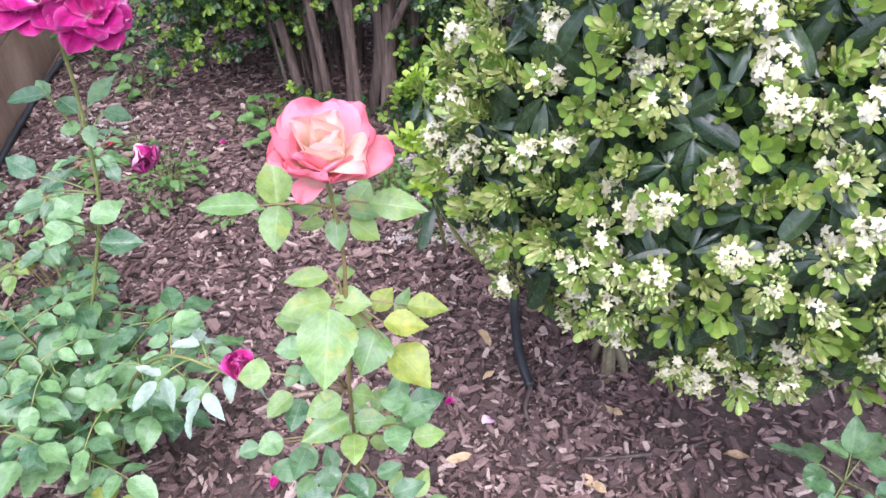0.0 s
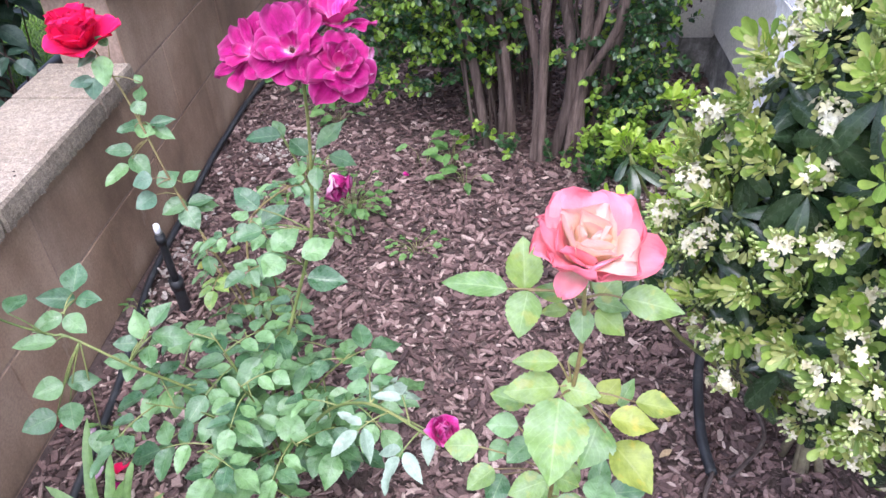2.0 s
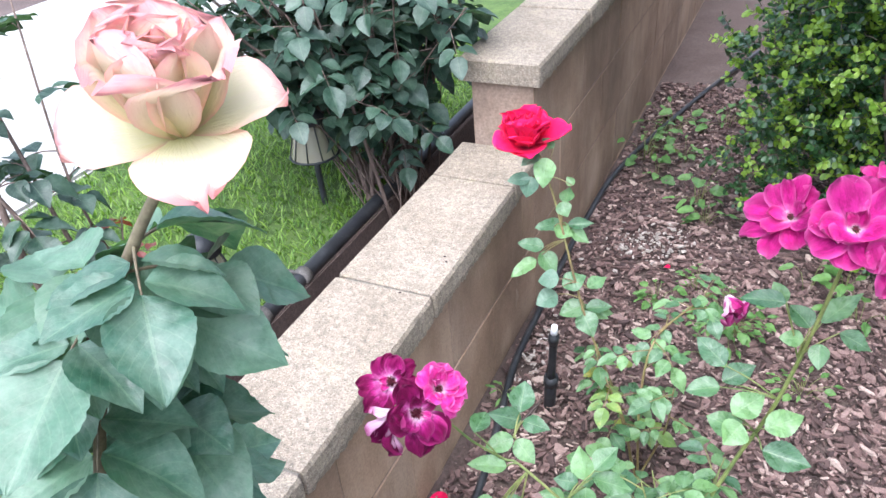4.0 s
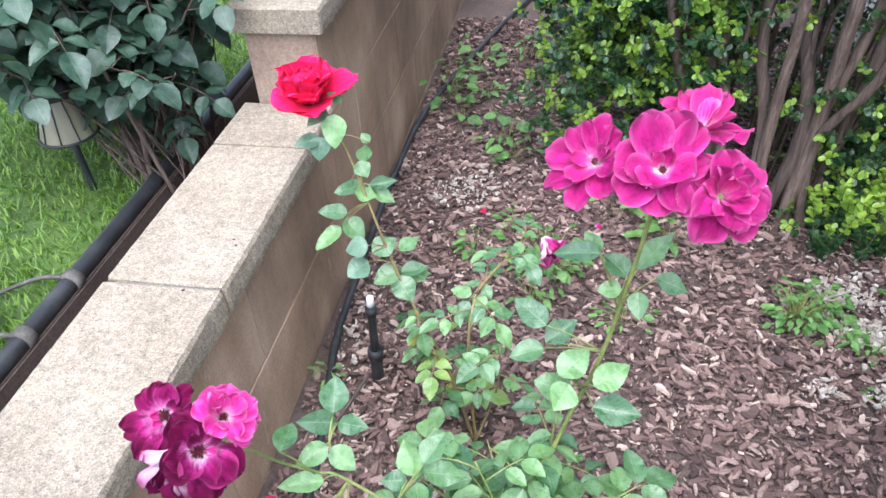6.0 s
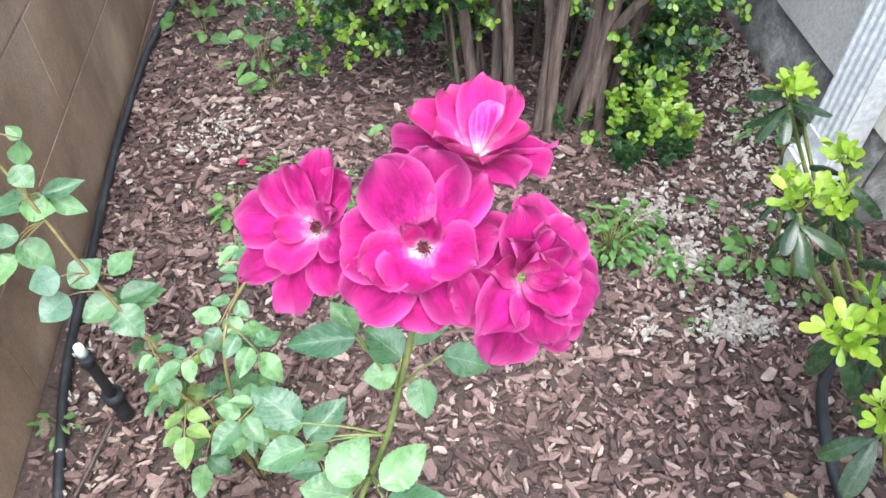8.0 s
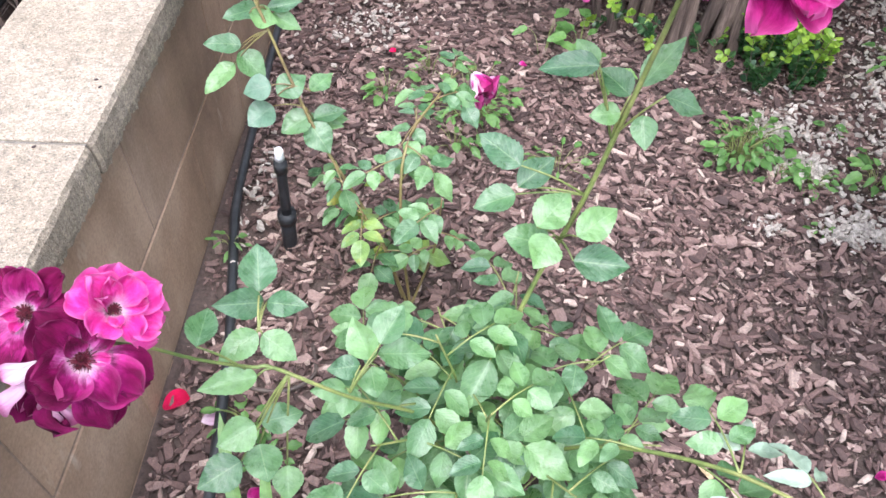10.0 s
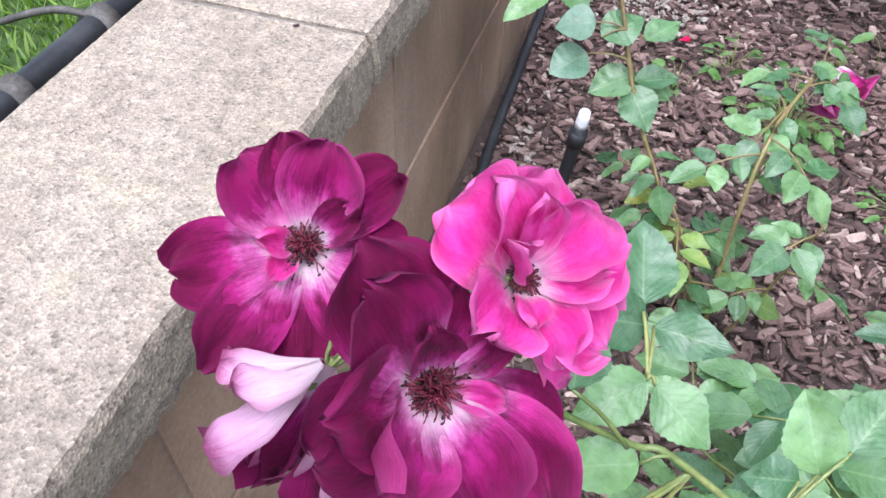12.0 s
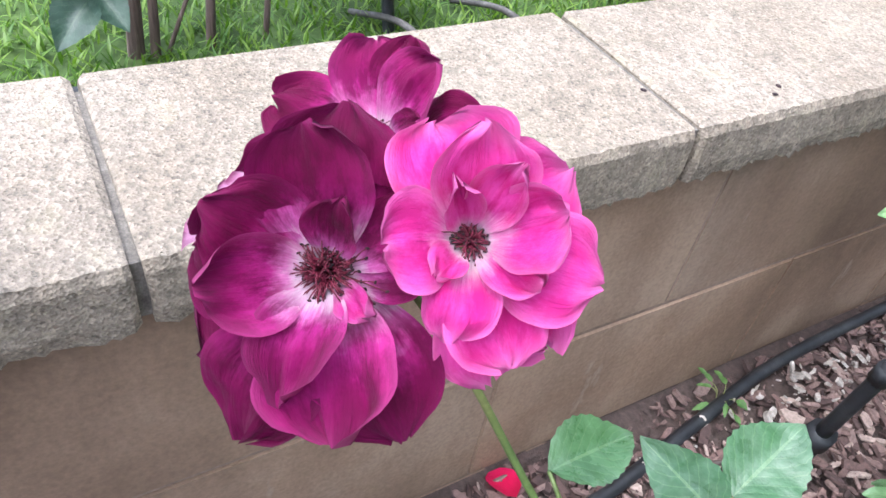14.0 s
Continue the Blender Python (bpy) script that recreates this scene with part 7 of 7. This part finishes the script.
for i, (lx, ly, ls, lm) in enumerate(((0.030, 0.322, 0.046, M_RED), (0.055, 0.285, 0.03, M_FADED), (0.155, 0.20, 0.035, M_RED), (0.15, 0.165, 0.03, M_MAGENTA), (0.74, 0.13, 0.022, M_MAGENTA), (1.10, 0.18, 0.03, M_FADED), (1.06, 0.24, 0.02, M_MAGENTA), (0.2, 0.10, 0.03, M_RED), (0.56, 1.2, 0.02, M_MAGENTA), (0.28, 1.22, 0.02, M_RED), (0.12, 0.22, 0.03, M_FADED))):
    litter("rose_petal", (lx, ly), ls, lm, "fallen rose petal lying on mulch", "petal", 60 + i, 0.8, 0.35)

def seed_husk(x, y, z, size, turn):
    bm = bmesh.new()
    blob(bm, (0, 0, 0), (size, size * 0.6, size * 0.35), None, 2)
    ob = solid("seed_husk", bm, M_ANTHER, "dark dry seed husk lying on the coping", "seed", "", "husks on the coping")
    ob.matrix_basis = Matrix.Translation((x, y, z + size * 0.3)) @ pose(0, 0, 0, 0, 0, turn)


for hx, hy, hs, ht in ((-0.082, -0.067, 0.0038, 20), (-0.07, -0.071, 0.0045, 70), (-0.06, -0.062, 0.004, 130), (-0.076, -0.058, 0.003, 0), (-0.062, 0.395, 0.003, 40), (-0.033, 0.521, 0.003, 10), (-0.024, 0.507, 0.0028, 60)):
    seed_husk(hx, hy, 0.45, hs, ht)

# ---- grass ----


def grass():
    rnd = random.Random(41)
    blade = [leaf_data(0.024, 0.0030, 3, 1, 0.3, c, 0, 0.3, 0.5, 0.0, 1) for c in (0.1, 0.35, 0.6)]
    poses = []
    for k in range(30000):
        x, y = rnd.uniform(-1.32, -0.41), rnd.uniform(-0.4, 2.2)
        w = rnd.uniform(0, 2 * math.pi)
        lean = rnd.uniform(0.1, 0.9)
        d = Vector((math.cos(w) * lean, math.sin(w) * lean, 1))
        poses.append((rnd.randrange(3), Matrix.Translation((x, y, LAWN - 0.004)) @ frame_from(d, (-d.x, -d.y, 0.5)).to_4x4() @ Matrix.Scale(rnd.uniform(0.6, 1.5), 4)))
    tagged(merged("grass", blade, poses, M_GRASS), "short bright green lawn grass", "grass", "", "stuff")


grass()

# ---- bark mulch ----


def chip_data(seed):
    rnd = random.Random(seed)
    L, W, H = 1.0, rnd.uniform(0.16, 0.52), rnd.uniform(0.08, 0.16)
    n = rnd.choice((5, 6, 6, 7))
    out = []
    for i in range(n):
        a = 2 * math.pi * (i + rnd.uniform(-0.25, 0.25)) / n
        c, s = math.cos(a), math.sin(a)
        out.append((math.copysign(abs(c) ** 0.6, c) * L / 2 * rnd.uniform(0.8, 1.05), math.copysign(abs(s) ** 0.7, s) * W / 2 * rnd.uniform(0.8, 1.1)))
    bow = rnd.uniform(-0.12, 0.12)
    vs = [(x, y, -H / 2 + bow * x * x) for x, y in out] + [(x * 0.93, y * 0.9, H / 2 + bow * x * x + rnd.uniform(-0.03, 0.03)) for x, y in out]
    fs = [tuple(range(n, 2 * n))] + [(i, (i + 1) % n, n + (i + 1) % n, n + i) for i in range(n)]
    return vs, fs, None


CHIPS = [chip_data(s) for s in range(14)]


def mulch():
    rnd = random.Random(47)
    poses, single = [], []

    def add(x, y, size, lift):
        m = Matrix.Translation((x, y, bed_height(x, y) + lift)) @ pose(0, 0, 0, rnd.gauss(0, 14), rnd.gauss(0, 14), rnd.uniform(0, 360)) @ Matrix.Diagonal((size, size * rnd.uniform(0.7, 1.3), size * rnd.uniform(0.7, 1.2), 1))
        k = rnd.randrange(len(CHIPS))
        if len(single) < 300 and 0.5 < x < 1.1 and 0.2 < y < 0.75 and lift > 0.006 and size > 0.018:
            single.append((k, m))
        else:
            poses.append((k, m))

    for k in range(88000):
        x, y = rnd.uniform(0.0, 2.1), -0.35 + 2.9 * rnd.random() ** 1.15
        if x > 1.49 and y > 0.95:
            continue
        bare = noise.noise(Vector((x * 2.3, y * 2.3, 8.5)))
        if bare > 0.36 and rnd.random() < 0.6:
            continue
        size = rnd.choice((0.006, 0.008, 0.011, 0.014, 0.018, 0.022, 0.027, 0.036)) * rnd.uniform(0.75, 1.25)
        add(x, y, size, rnd.uniform(0.0, 0.014))
    ob = merged("bark_mulch", CHIPS, poses, M_CHIP, False)
    tagged(ob, "reddish brown shredded bark mulch", "mulch", "", "stuff")
    meshes = []
    for d in CHIPS:
        me = bpy.data.meshes.new("bark_chip")
        me.from_pydata(d[0], [], d[1])
        me.materials.append(M_CHIP1)
        meshes.append(me)
    for k, m in single:
        shared("bark_chip", meshes[k], m, ground)


mulch()


def rubble():
    """Pale crumbs of plaster and dust in a few bare patches."""
    rnd = random.Random(53)
    poses = []
    for cx, cy, rx, ry, count in ((1.178, 0.725, 0.06, 0.035, 700), (1.138, 0.896, 0.05, 0.035, 600), (1.10, 1.02, 0.05, 0.04, 500), (1.01, 0.728, 0.03, 0.03, 70), (1.24, 0.80, 0.10, 0.07, 180), (1.18, 1.05, 0.12, 0.10, 220), (1.30, 0.98, 0.12, 0.14, 240), (1.38, 1.16, 0.07, 0.14, 240), (1.35, 1.12, 0.045, 0.2, 280), (1.44, 1.4, 0.03, 0.25, 450), (0.22, 1.33, 0.10, 0.08, 300), (1.4, 1.35, 0.08, 0.2, 280), (0.06, 0.75, 0.03, 0.2, 120)):
        for k in range(count * 2 // 3):
            x, y = rnd.gauss(cx, rx * 0.6), rnd.gauss(cy, ry * 0.6)
            size = rnd.choice((0.003, 0.005, 0.008, 0.012, 0.018))
            if x > 1.47 and y > 0.94:
                continue
            poses.append((rnd.randrange(len(CHIPS)), Matrix.Translation((x, y, bed_height(x, y) + rnd.uniform(0.012, 0.024))) @ pose(0, 0, 0, rnd.gauss(0, 20), rnd.gauss(0, 20), rnd.uniform(0, 360)) @ Matrix.Diagonal((size, size * 1.3, size * 2, 1))))
    tagged(merged("rubble", CHIPS, poses, M_RUBBLE, False), "pale crumbled plaster and dust on the mulch", "rubble", "", "stuff")


M_RUBBLE = rough_mat("pale_rubble", (0.27, 0.235, 0.205), (0.39, 0.345, 0.305), (0.54, 0.49, 0.445), 60.0, 6.0, 0.95)
rubble()
